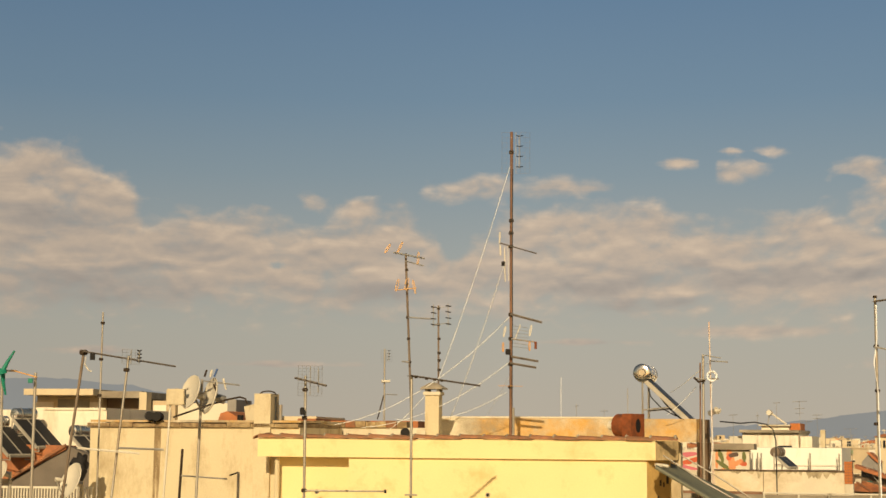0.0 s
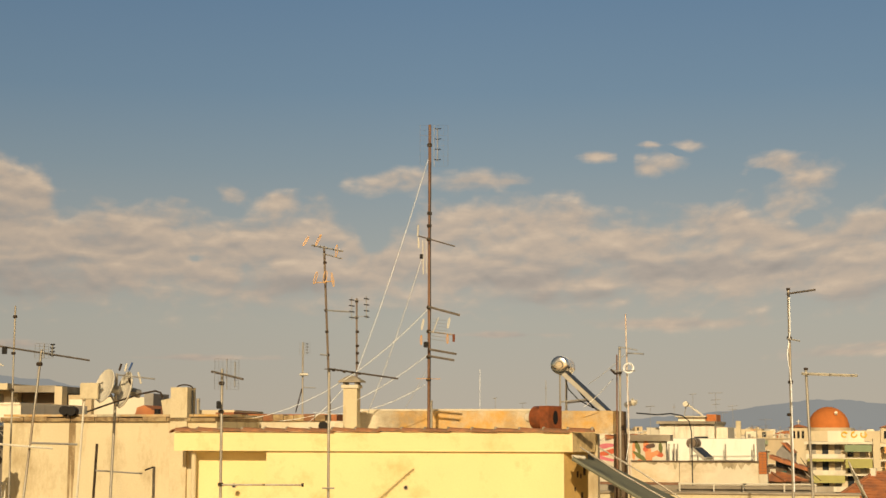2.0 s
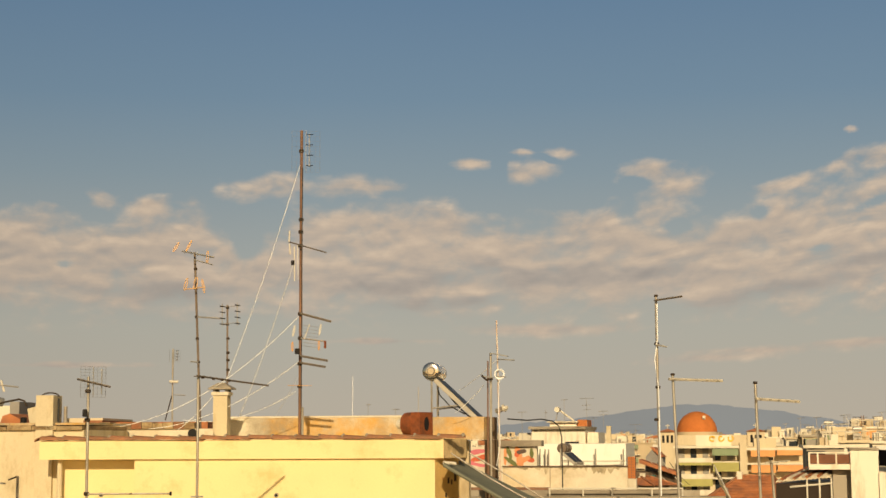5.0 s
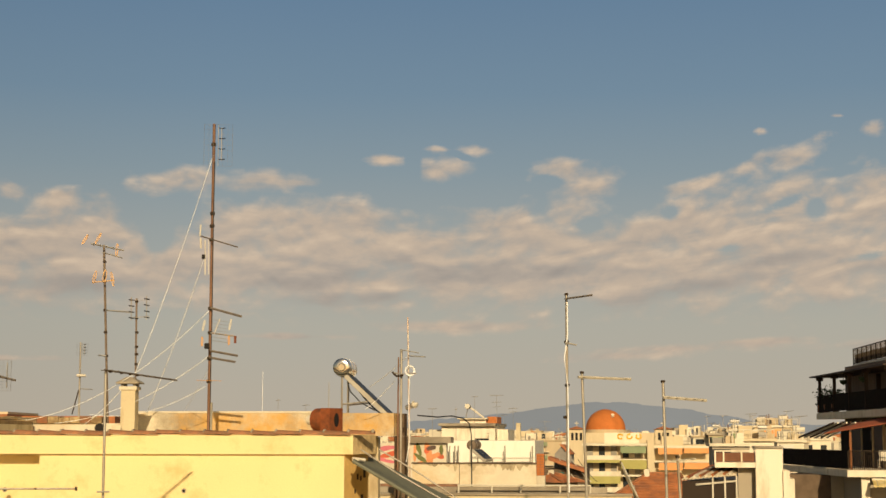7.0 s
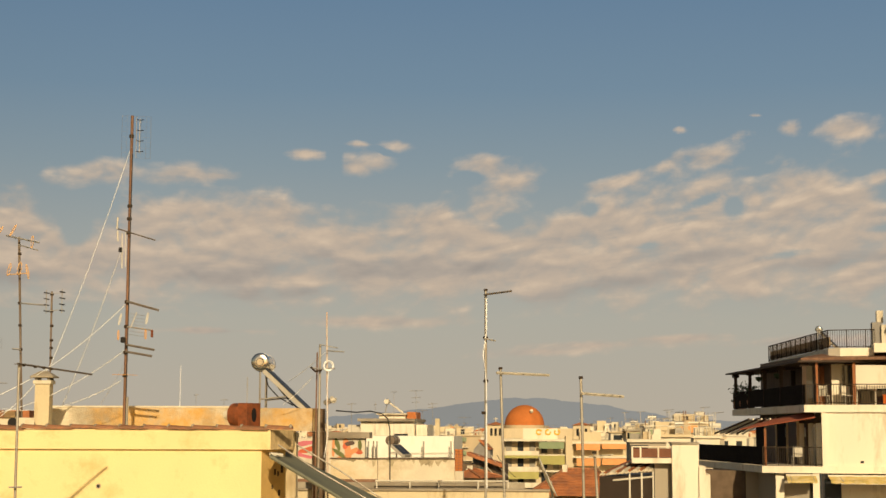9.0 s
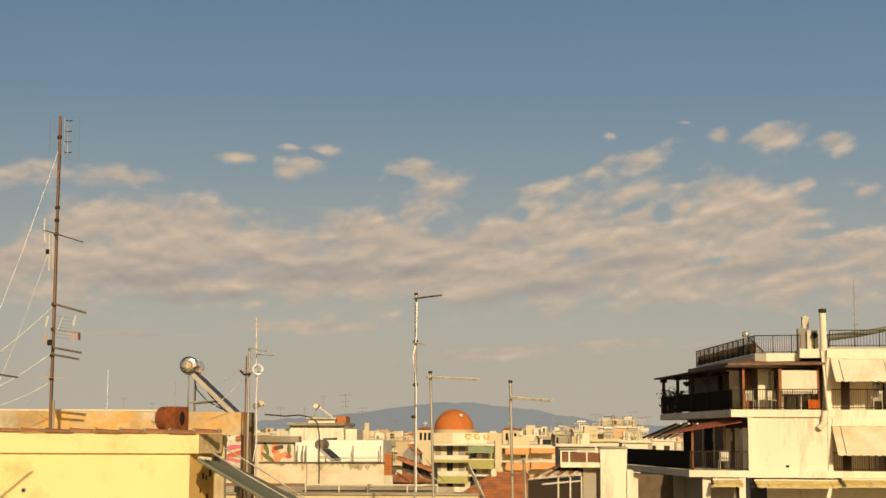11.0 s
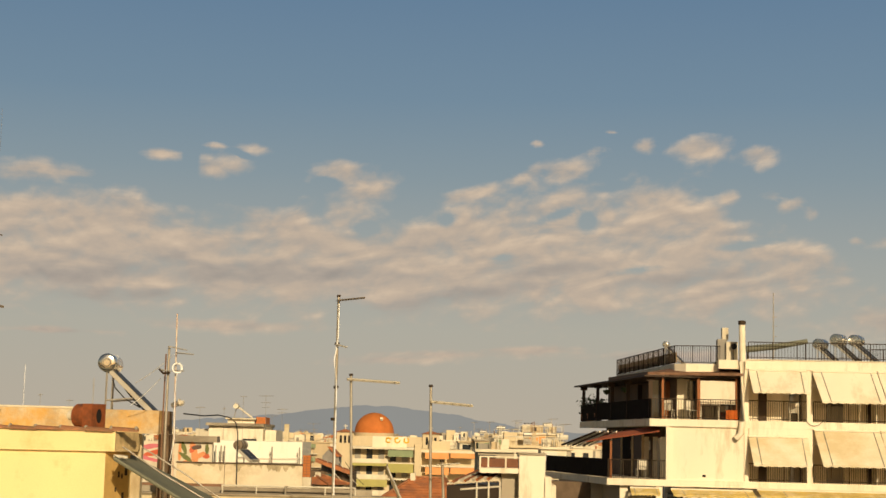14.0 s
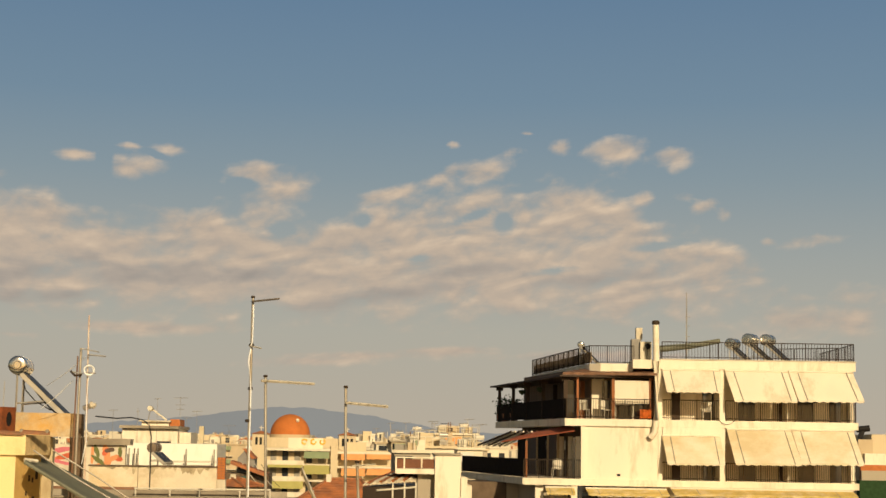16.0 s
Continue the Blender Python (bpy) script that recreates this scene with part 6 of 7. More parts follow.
part("sloping_roof", prism(B(), [(a[0], a[1]), (b[0], b[1]), (b[0], b[1] - 0.3), (a[0], a[1] - 0.3)], 0, 3), ROOF, yd, "orange tile roof slope")
part("gable_room", prism(B(), [(-1.392, 17.363), (0.093, 17.372), (0.093, 18.563), (-0.651, 19.295), (-1.301, 18.557)], 3.2, 6), GREY, yd)
part("gable_roof", prism(B(), [(0.185, 18.518), (-0.651, 19.341), (-0.93, 19.34), (-0.093, 18.517)], 3.0, 6.2), ROOF, yd)
part("teal_awning", box(B(), -1.020, -0.278, -0.3, 0.6, 16.636, 17.094), mat("teal_canvas", (0.03, 0.13, 0.11), 0.8, var=0.2), yd)
part("white_wall", box(B(), -1.623, -1.019, 0, 0.9, 0, 16.997), WALLS[0], yd)
part("white_wall", box(B(), -0.093, 0.555, 0.2, 0.9, 0, 16.457), WALLS[1], yd)
part("parked_cover", box(B(), -1.576, -0.463, -2.5, -0.5, 0, 16.039), mat("blue_cover", (0.10, 0.14, 0.20), 0.7), yd)
for k in range(5):
    x = -1.160 + 0.5 * k
    part("cable", tube(B(), sagging((x, 0.5, 18.148), (x + 1.6, 0.2, 16.316), 0.15), 0.025, None, 5), DISH if k % 2 else DARKCABLE, yd)

# ---- the white apartment building ----
rb = thing("apartment_building", pose(37.847, 66.030, 0, 0, 0, -24), "white apartment building with awnings, dark railings and a pergola", "building")
zA, zA0 = 21.312, 20.964
zB, zB0 = 18.465, 18.148
zR0, zR1 = 23.730, 24.160
xL, xF, xM, xE = -3.503, 0.214, 3.160, 9.569
BACK = 13.0
# main body set behind the balconies
part("body", box(B(), xM - 0.4, xE - 0.25, 1.5, BACK, 0, zR0), WHITE, rb)
part("body", box(B(), xF - 0.1, xM - 0.41, 1.5, BACK, 0, zR0), WHITE, rb)
part("blank_wall", box(B(), xL, 0.321, 0.12, 9, zB0, zA0 - 0.002), WHITE, rb)
part("lower_body", box(B(), xL + 0.6, xE - 0.3, 1.0, BACK, 0, zB0 - 0.002), WHITE, rb)
part("end_wall", box(B(), xE - 0.24, xE - 0.06, 0.6, BACK, 0, zR0), WHITE, rb)
part("pier", box(B(), xM - 0.12, xM + 0.14, 0.05, 1.49, zB0, zR0), WHITE, rb)
part("pier", box(B(), xF - 0.08, xF + 0.12, 0.05, 1.49, zB0, zR0), WHITE, rb)
part("wall_stripe", box(B(), xL - 0.02, xL + 0.18, 0.04, 0.3, zB0, zA0 - 0.002), WHITE, rb)
part("roof_band", box(B(), -1.076, xE - 0.1, -0.02, BACK, zR0 + 0.002, zR1), WHITE, rb, bevel=0.03)
part("roof_cap", box(B(), 0.215, xE - 0.06, -0.06, 0.25, zR1 + 0.002, zR1 + 0.05), DIRTYWHITE, rb)
CA = (-4.309, 0.811, 21.2)
CB = (-6.28, -1.63, 18.34)
TA = (-7.597, 16.382, 21.283)
TB = (-9.508, 14.362, 18.236)
part("balcony_slab", slab(B(), [(xE, 0.0), (xE, 1.6), (CA[0] + 2, 12), (TA[0], TA[1]), (CA[0], 0.0)], zA0, zA), WHITE, rb)
part("balcony_slab", slab(B(), [(xE, 0.0), (xE, 1.6), (xL, 9), (TB[0], TB[1]), (CB[0], 0.3), (xL - 0.6, 0.0)], zB0, zB), WHITE, rb)
# upper floor behind the pergola
part("inner_wall", slab(B(), [(0.134, 2.0), (0.134, 10), (TA[0] + 1.6, TA[1] - 1), (-2.941, 2.0)], zA, zA + 2.55), mat("brown_wood_panelling", (0.20, 0.125, 0.075), 0.7, var=0.3, scale=3, streak=5), rb, "brown panelled terrace wall")
part("pilaster", box(B(), -2.914, -2.307, 1.90, 1.99, zA, zA + 1.97), WHITE, rb)
# beige wall coloured dark brown for the shade of awning and screens
part("inner_wall", slab(B(), [(xL + 0.1, 0.4), (xL + 0.1, 9), (TB[0] + 3.4, TB[1] - 1)], zB, zA0 - 0.004), mat("terrace_recess_shade", (0.17, 0.12, 0.072), 0.9, var=0.25, scale=2), rb)
# grey and dark brown of these rooms stand for the slab's shadow
part("ground_room", box(B(), -7.0, -5.72, 4.2, 8, 0, zB0 - 0.004), WALLS[3], rb)
part("ground_room", box(B(), -9.3, -7.01, 4.6, 8, 0, zB0 - 0.004), mat("under_slab_shade_brown", (0.16, 0.11, 0.07), 0.9, var=0.3, scale=2), rb, "room coloured dark brown for the shade under the slab")
part("lower_column", box(B(), -5.66, -5.28, 0.5, 0.9, 0, zB0 - 0.004), WHITE, rb)
part("under_wall", slab(B(), [(xL - 0.6, 0.6), (xL, 9), (TB[0] + 0.8, TB[1] - 0.5), (CB[0] + 0.6, 1.2)], 0, zB0 - 0.004), WALLS[3], rb)


def rail(x0, y0, x1, y1, z, h, n, mt=DARKRAIL, r=0.018, bar=0.0105):
    """A balustrade: rails and posts, with upright bars."""
    a, b = Vector((x0, y0, z)), Vector((x1, y1, z))
    g = part("railing", tube(B(), [a + Vector((0, 0, h)), b + Vector((0, 0, h))], r * 1.3, None, 6), mt, rb, "dark iron railing")
    part("bottom_rail", tube(B(), [a + Vector((0, 0, 0.1)), b + Vector((0, 0, 0.1))], r, None, 6), mt, g)
    for i in range(n + 1):
        p = a.lerp(b, i / n)
        part("bar", tube(B(), [p, p + Vector((0, 0, h))], r * 1.4 if i % 8 == 0 else bar, None, 5), mt, g)


rail(xF + 0.1, 0.08, xM - 0.15, 0.08, zA, 0.95, 26)
rail(xM + 0.18, 0.08, xE - 0.1, 0.08, zA, 0.95, 60)
rail(xF + 0.1, 0.08, xM - 0.15, 0.08, zB, 0.85, 26)
rail(xM + 0.18, 0.08, xE - 0.1, 0.08, zB, 0.85, 60)
rail(xE - 0.1, 0.1, xE - 0.1, 1.45, zA, 0.95, 10)
rail(CA[0] + 0.1, 0.08, -0.054, 0.08, zA, 0.95, 36)
rail(0.322, 0.1, xE - 0.15, 0.1, zR1 + 0.05, 0.82, 64)
rail(xE - 0.15, 0.1, xE - 0.15, 8, zR1 + 0.05, 0.82, 34)
rail(6.439, 5, xE - 0.15, 3.5, zR1, 0.9, 24)
RC, RT = (-3.077, 1.248, 24.096), (-5.518, 15.358, 23.987)
rail(RC[0], RC[1], -0.942, 0.9, zR1 - 0.19, 0.89, 20)
rail(RC[0], RC[1], RT[0], RT[1], zR1 - 0.19, 0.89, 96)
part("roof_terrace_edge", slab(B(), [(-1.022, 0.6), (-1.022, 12), (RT[0], RT[1]), (RC[0], RC[1] - 0.1), (RC[0] + 0.5, 0.6)], zR0 - 0.2, zR1 - 0.18), WHITE, rb)
# screens along the deep side
part("rail_screen", slab(B(), [(CA[0] + 0.05, 0.05), (TA[0] + 0.05, TA[1]), (TA[0] + 0.1, TA[1]), (CA[0] + 0.1, 0.08)], zA + 0.05, zA + 0.95), SCREEN, rb, "black screened railing")
part("rail_screen", slab(B(), [(CB[0] + 0.05, 0.4), (TB[0] + 0.05, TB[1]), (TB[0] + 0.12, TB[1]), (CB[0] + 0.12, 0.4)], zB + 0.04, zB + 0.9), SCREEN, rb, "black screened railing")
rail(CB[0] + 0.05, 0.34, xL - 0.05, 0.06, zB, 0.88, 30)
# last panel is added in place of the things on the roof terrace
part("rail_screen", slab(B(), [(RC[0] + 0.08, RC[1] + 0.2), (RT[0] + 0.08, RT[1]), (RT[0] + 0.12, RT[1]), (RC[0] + 0.12, RC[1] + 0.2)], zR1 - 0.1, zR1 + 0.4), mat("brown_roof_stand_in", (0.42, 0.29, 0.17), 0.9, var=0.3, scale=3), rb, "brown panel standing in for roof things behind the railing")
# pergola
part("pergola_roof", slab(B(), [(-0.000, 0.2), (-0.000, 2.2), (CA[0] + 1.9, 3.2), (TA[0] + 1.5, TA[1]), (TA[0] - 0.35, TA[1]), (CA[0] - 0.25, 0.0)], zA + 1.98, zA + 2.06), DARKWOOD, rb, "brown boarded pergola roof")
bm = slab(B(), [(0.053, -0.25), (0.053, 1.6), (CA[0] + 1.2, 2.4), (CA[0] - 0.1, 0.2)], zA + 2.08, zA + 2.2)
for v in bm.verts:
    if v.co.y > 1:
        v.co.z += 0.32
part("canopy_roof", bm, RUSTPIPE, rb, "rusty brown sheet roof")
for s in (0.02, 0.3, 0.52, 0.74, 0.97):
    p = Vector((CA[0] + 0.12, 0.12, 0)).lerp(Vector((TA[0] + 0.12, TA[1], 0)), s)
    po = part("pergola_post", box(B(), p.x - 0.09, p.x + 0.09, p.y - 0.09, p.y + 0.09, zA, zA + 1.98), DARKWOOD, rb)
    part("capital", box(B(), p.x - 0.2, p.x + 0.2, p.y - 0.1, p.y + 0.1, zA + 1.8, zA + 1.97), DARKWOOD, po)
for x, w in ((-3.680, 0.11), (-1.987, 0.13), (-0.215, 0.1)):
    part("wooden_post", box(B(), x - w / 2, x + w / 2, 0.3, 0.42, zA, zA + 1.98), WOOD, rb, "orange wooden post")
part("roller_blind", box(B(), -1.906, -0.268, 0.36, 0.40, zA + 0.75, zA + 1.85), CANVAS, rb, "cream roller blind")
for x0, x1, y, z0, h in ((-4.161, -3.784, 1.9, zA, 1.9), (-2.414, -2.038, 1.9, zA, 1.9), (-1.609, -0.268, 1.9, zA, 1.9)):
    part("door", box(B(), x0, x1, y, y + 0.06, z0, z0 + h), GLASS, rb, "dark glazed balcony door")
for s in (0.12, 0.3, 0.5):
    p = Vector((-2.941, 2.0, 0)).lerp(Vector((TA[0] + 1.6, TA[1] - 1, 0)), s)
    part("door", box(B(), p.x - 0.1, p.x + 0.12, p.y - 0.5, p.y + 0.5, zA, zA + 1.9), DARKWOOD if s > 0.2 else WOOD, rb)
# lower balcony: doors, orange post, red awning
# doors widened so that their dark colour also supplies the recess's shade
for s in (0.09, 0.2, 0.33, 0.5):
    p = Vector((xL + 0.1, 0.4, 0)).lerp(Vector((TB[0] + 3.4, TB[1] - 1, 0)), s)
    dd = part("door", box(B(), p.x - 0.2, p.x + 0.1, p.y - 0.75, p.y + 0.75, zB, zB + 1.95), GLASS if s < 0.15 else DARKWOOD, rb, "dark glazed balcony door")
    part("door_frame", box(B(), p.x - 0.1, p.x + 0.13, p.y - 0.84, p.y - 0.76, zB, zB + 2.0), WHITE, dd)
    part("top_light", box(B(), p.x - 0.23, p.x - 0.203, p.y - 0.5, p.y + 0.5, zB + 1.35, zB + 1.8), DISH, dd, "pale glass top light")
for s0, s1, mt in ((0.28, 0.42, DARKWOOD), (0.44, 0.6, SCREEN), (0.62, 0.78, DARKWOOD), (0.8, 0.97, SCREEN)):
    p, q = (Vector((xL + 0.1, 0.4, 0)).lerp(Vector((TB[0] + 3.4, TB[1] - 1, 0)), k) for k in (s0, s1))
    sp_ = part("shutter_panel", slab(B(), [(p.x - 0.32, p.y), (q.x - 0.32, q.y), (q.x - 0.26, q.y), (p.x - 0.26, p.y)], zB, zB + 2.35), mt, rb, "dark folding shutter")
    part("shutter_frame", box(B(), p.x - 0.36, p.x - 0.24, p.y - 0.12, p.y - 0.003, zB, zB + 2.35), WALLS[2], sp_)
part("lintel_band", box(B(), xF + 0.13, xM - 0.13, 0.0, 0.14, zA0 - 0.4, zA0 - 0.003), WHITE, rb)
part("lower_column", box(B(), -3.973, -3.679, 0.1, 0.5, 0, zB0 - 0.004), WHITE, rb)
part("lower_door", box(B(), -3.410, -2.653, 0.93, 0.99, 0, 17.827), GLASS, rb)
part("wooden_post", box(B(), -6.104 - 0.05, -6.104 + 0.05, 0.5, 0.6, zB, zB + 1.75), WOOD, rb, "orange wooden post")
bm = B()
a, b = (-7.282, 2.381, 20.182), (-3.807, 0.487, 20.8)
q = [bm.verts.new(p) for p in ((a[0], a[1], a[2]), (b[0], b[1] - 0.2, b[2] - 0.05), (b[0], b[1] + 1.6, b[2] + 0.25), (a[0] + 1.5, a[1] + 2.5, a[2] + 0.5), (a[0], a[1], a[2] - 0.05), (b[0], b[1] - 0.2, b[2] - 0.1), (b[0], b[1] + 1.6, b[2] + 0.2), (a[0] + 1.5, a[1] + 2.5, a[2] + 0.45))]
for f in ((0, 1, 2, 3), (7, 6, 5, 4), (0, 4, 5, 1), (1, 5, 6, 2), (2, 6, 7, 3), (3, 7, 4, 0)):
    bm.faces.new([q[i] for i in f])
bmesh.ops.recalc_face_normals(bm, faces=bm.faces)
part("red_awning", bm, REDCANVAS, rb, "faded red canvas awning")
for k in range(6):
    a, b = (-8.509, 8.377, 19.967), (-6.795, 4.378, 20.675)
    part("awning_rib", tube(B(), [(a[0] + k * 0.28, a[1] - 0.5 * k, a[2]), (b[0] + k * 0.2, b[1] - 0.3 * k, b[2])], 0.05, 0.05, 6), DISH if k % 2 else DARKWOOD, rb)


def sun_blind(x0, x1, z_top, z_low, out, flare0=0.0, flare1=0.0, mt=CANVAS):
    """A drop awning: sloped canvas with a scalloped lower edge and two arms."""
    bm = B()
    n = 16
    top, low, hem = [], [], []
    for i in range(n + 1):
        s = i / n
        top.append(bm.verts.new((x0 + (x1 - x0) * s, -0.02, z_top)))
        xl = x0 + flare0 + (x1 + flare1 - x0 - flare0) * s
        low.append(bm.verts.new((xl, -out, z_low + 0.12)))
        hem.append(bm.verts.new((xl, -out - 0.01, z_low + (0.0 if i % 2 else 0.05))))
    for i in range(n):
        bm.faces.new((top[i], low[i], low[i + 1], top[i + 1]))
        bm.faces.new((low[i], hem[i], hem[i + 1], low[i + 1]))
    front = bm.faces[:]
    back = bmesh.ops.duplicate(bm, geom=bm.faces[:])
    for v in back["geom"]:
        if isinstance(v, bmesh.types.BMVert):
            v.co += Vector((0, 0.025, -0.012))
    bmesh.ops.recalc_face_normals(bm, faces=bm.faces)
    w = part("sun_awning", bm, mt, rb, "cream canvas drop awning")
    for s in (0.14, 0.9):
        part("awning_arm", tube(B(), [(x0 + (x1 - x0) * s, -0.05, z_top - 0.02), (x0 + flare0 + (x1 + flare1 - x0 - flare0) * s, -out - 0.035, z_low + 0.1)], 0.022, 0.022, 6), STEEL, w)
    part("roller_tube", tube(B(), [(x0, -0.04, z_top), (x1, -0.04, z_top)], 0.05, 0.05, 8), CANVAS, w)


x2 = 6.287
sun_blind(xF + 0.1, xM - 0.15, zR0 - 0.05, 22.569, 0.9, 0.12, 0.05)
sun_blind(xM + 0.12, x2 - 0.02, zR0 - 0.05, 22.160, 1.1, 0.3, 0.25)
sun_blind(x2 + 0.02, xE - 0.25, zR0 - 0.05, 22.211, 1.1, 0.25, 0.3)
sun_blind(xF + 0.1, xM - 0.1, zA0 - 0.4, 19.182, 0.95, 0.15, 0.1, OLDCANVAS)
sun_blind(xM + 0.2, x2 + 0.1, zA0 - 0.05, 19.232, 1.1, 0.25, 0.3, OLDCANVAS)
sun_blind(x2 + 0.14, xE - 0.25, zA0 - 0.05, 19.287, 1.1, 0.25, 0.25, OLDCANVAS)
sun_blind(xL + 0.2, xF + 0.3, zB0 - 0.12, zB0 - 0.46, 0.7, 0.1, 0.1, YELLOWCANVAS)
sun_blind(xF + 0.5, xE - 0.3, zB0 - 0.06, zB0 - 0.4, 0.7, 0.1, 0.1, YELLOWCANVAS)
sun_blind(xL - 1.7, xL - 0.35, zB0 - 0.1, zB0 - 0.45, 0.6, 0.05, 0.05, YELLOWCANVAS)
for z in (zA, zB):
    for x0, x1 in ((0.937, 1.338), (2.408, 2.942), (4.144, 4.944), (6.090, 6.410), (6.996, 7.741), (8.539, 9.070)):
        part("door", box(B(), x0, x1, 1.42, 1.49, z, z + 2.05), GLASS if (x0 * 7) % 2 > 0.8 else DARKWOOD, rb)
    part("divider", box(B(), x2 - 0.04, x2 + 0.04, 0.12, 1.45, z, z + 1.1), WHITE, rb)
part("wall_vent", box(B(), -1.814, -1.653, 0.1, 0.14, 18.621, 18.727), BLACK, rb)
# flue
fl = part("flue", tube(B(), [(-0.267, -0.05, 20.453), (-0.053, -0.1, 20.697), (0.027, -0.14, 21.259), (0.026, -0.14, 24.077), (-0.001, -0.14, 25.808)], 0.15, 0.15, 14), WHITE, rb, "white flue pipe", smooth=True)
part("flue_cap", lathe(B(), [(0, 0), (0.17, 0), (0.19, 0.08), (0.17, 0.18), (0, 0.2)], 16, pose(-0.001, -0.14, 25.835)), DARKRAIL, fl, smooth=True)
part("hanging_cable", tube(B(), sagging((3.020, -0.06, 21.307), (3.795, -0.06, 21.400), 0.22), 0.011), DARKCABLE, rb)
# roof chimney blocks
part("chimney_block", box(B(), -1.051, -0.593, 1.0, 1.8, zR0, 25.200), GREY, rb)
part("chimney_block", box(B(), -0.809, -0.513, 1.2, 1.8, 25.200, 25.769), DIRTYWHITE, rb)
part("chimney_block", box(B(), -0.647, -0.108, 0.8, 1.6, zR0, 25.070), DIRTYWHITE, rb)

# things on its roof and balconies
def on_r(u, v, z, turn=0.0):
    return pose(37.847, 66.030, 0, 0, 0, -24) @ pose(u, v, z, 0, 0, turn)


for x, yy, r, hgt in ((4.138, 2.5, 0.26, 0.95), (4.949, 2.2, 0.3, 1.12), (5.856, 2.5, 0.28, 1.15)):
    solar_heater("solar_heater", on_r(x, yy, zR1 - 0.25, 54), "polished solar heater with a sloping collector on the roof", tank_len=0.72, tank_r=r, col_len=hgt * 1.45, col_w=0.8, slope=40, mirrorlike=False, group="roof heaters of the white building")
solar_heater("solar_heater", on_r(-3.286, 3.0, zR1 - 0.18, 75), "small white-tanked solar heater on the roof terrace", tank_len=0.5, tank_r=0.15, col_len=1.1, col_w=0.7, slope=45, mirrorlike=False, group="roof heaters of the white building")
ra = thing("roof_awning", on_r(0.268, 0.6, zR1), "rolled grey canvas awning lying over the roof railing", "awning")
part("canvas_roll", tube(B(), [(0, 0, 0.55), (1.5, 0, 0.72), (2.88, 0, 0.98)], 0.17, 0.12, 10), SHEET, ra, smooth=True)
for x in (0.05, 2.8):
    part("support", tube(B(), [(x, 0, 0.0), (x, 0, 0.55 + 0.14 * x)], 0.03), DARKRAIL, ra)
an = thing("antenna_mast", on_r(1.725, 2.0, zR1 - 0.3), "thin bare antenna pole on the roof", "antenna")
part("pole", tube(B(), [(0, 0, 0), (0, 0, 27.576 - zR1 + 0.3)], 0.03, 0.018), STEEL, an)
for k in (0.35, 0.6, 0.8, 0.97):
    part("cross_arm", tube(B(), [(-0.08, 0, 2.6 * k), (0.16, 0, 2.6 * k + 0.02)], 0.016), STEEL, an)
sp = thing("floodlight", on_r(-0.324, 0.75, zR1 - 0.05), "small dark floodlight on the chimney block", "lamp")
part("lamp_body", tube(B(), [(0, 0, 0.75), (0.02, -0.2, 0.72)], 0.12, 0.14, 12), BLACK, sp)
part("arm", tube(B(), [(0, 0.05, 0), (0, 0.05, 0.75)], 0.02), DARKRAIL, sp)
ORANGECLOTH = mat("orange_cloth", (0.80, 0.20, 0.035), 0.9, var=0.2, scale=4)
cl = thing("orange_towel", on_r(-0.482, 0.0, zA + 0.05), "bright orange towel on the balcony rail", "towel")
bm = B()
rows = [[bm.verts.new((x * 0.09 - 0.25, 0.03 * math.sin(x * 1.9) + 0.01 * j, j * 0.14)) for x in range(7)] for j in range(4)]
for a, b in zip(rows, rows[1:]):
    for k in range(6):
        bm.faces.new((a[k], a[k + 1], b[k + 1], b[k]))
bmesh.ops.solidify(bm, geom=bm.faces[:], thickness=0.02)
part("cloth", bm, ORANGECLOTH, cl, smooth=True)


def balcony_chair(u, v, z, turn, label="white plastic balcony chair"):
    ob = thing("balcony_chair", on_r(u, v, z, turn), label, "chair", "balcony chairs")
    part("seat", box(B(), -0.22, 0.22, -0.22, 0.22, 0.42, 0.46), DISH, ob, bevel=0.01)
    part("backrest", box(B(), -0.22, 0.22, 0.2, 0.24, 0.46, 0.9), DISH, ob, bevel=0.01)
    for x in (-0.19, 0.19):
        for y in (-0.19, 0.19):
            part("leg", tube(B(), [(x, y, 0), (x, y, 0.42)], 0.02), DISH, ob)


balcony_chair(-3.352, 0.8, zA, 160)
balcony_chair(-2.278, 0.8, zA, 20)
balcony_chair(-4.646, 1.1, zB, 190)
balcony_chair(2.568, 0.9, zA, 170)
tbq = thing("balcony_table", on_r(-1.420, 0.9, zA), "small white balcony table", "table")
part("tabletop", box(B(), -0.5, 0.5, -0.3, 0.3, 0.7, 0.74), DISH, tbq, bevel=0.01)
for x in (-0.42, 0.42):
    for y in (-0.24, 0.24):
        part("leg", tube(B(), [(x, y, 0), (x, y, 0.7)], 0.02), DISH, tbq)
LEAF = mat("dark_leaf", (0.05, 0.075, 0.025), 0.7, var=0.4, scale=8)
rng = random.Random(5)
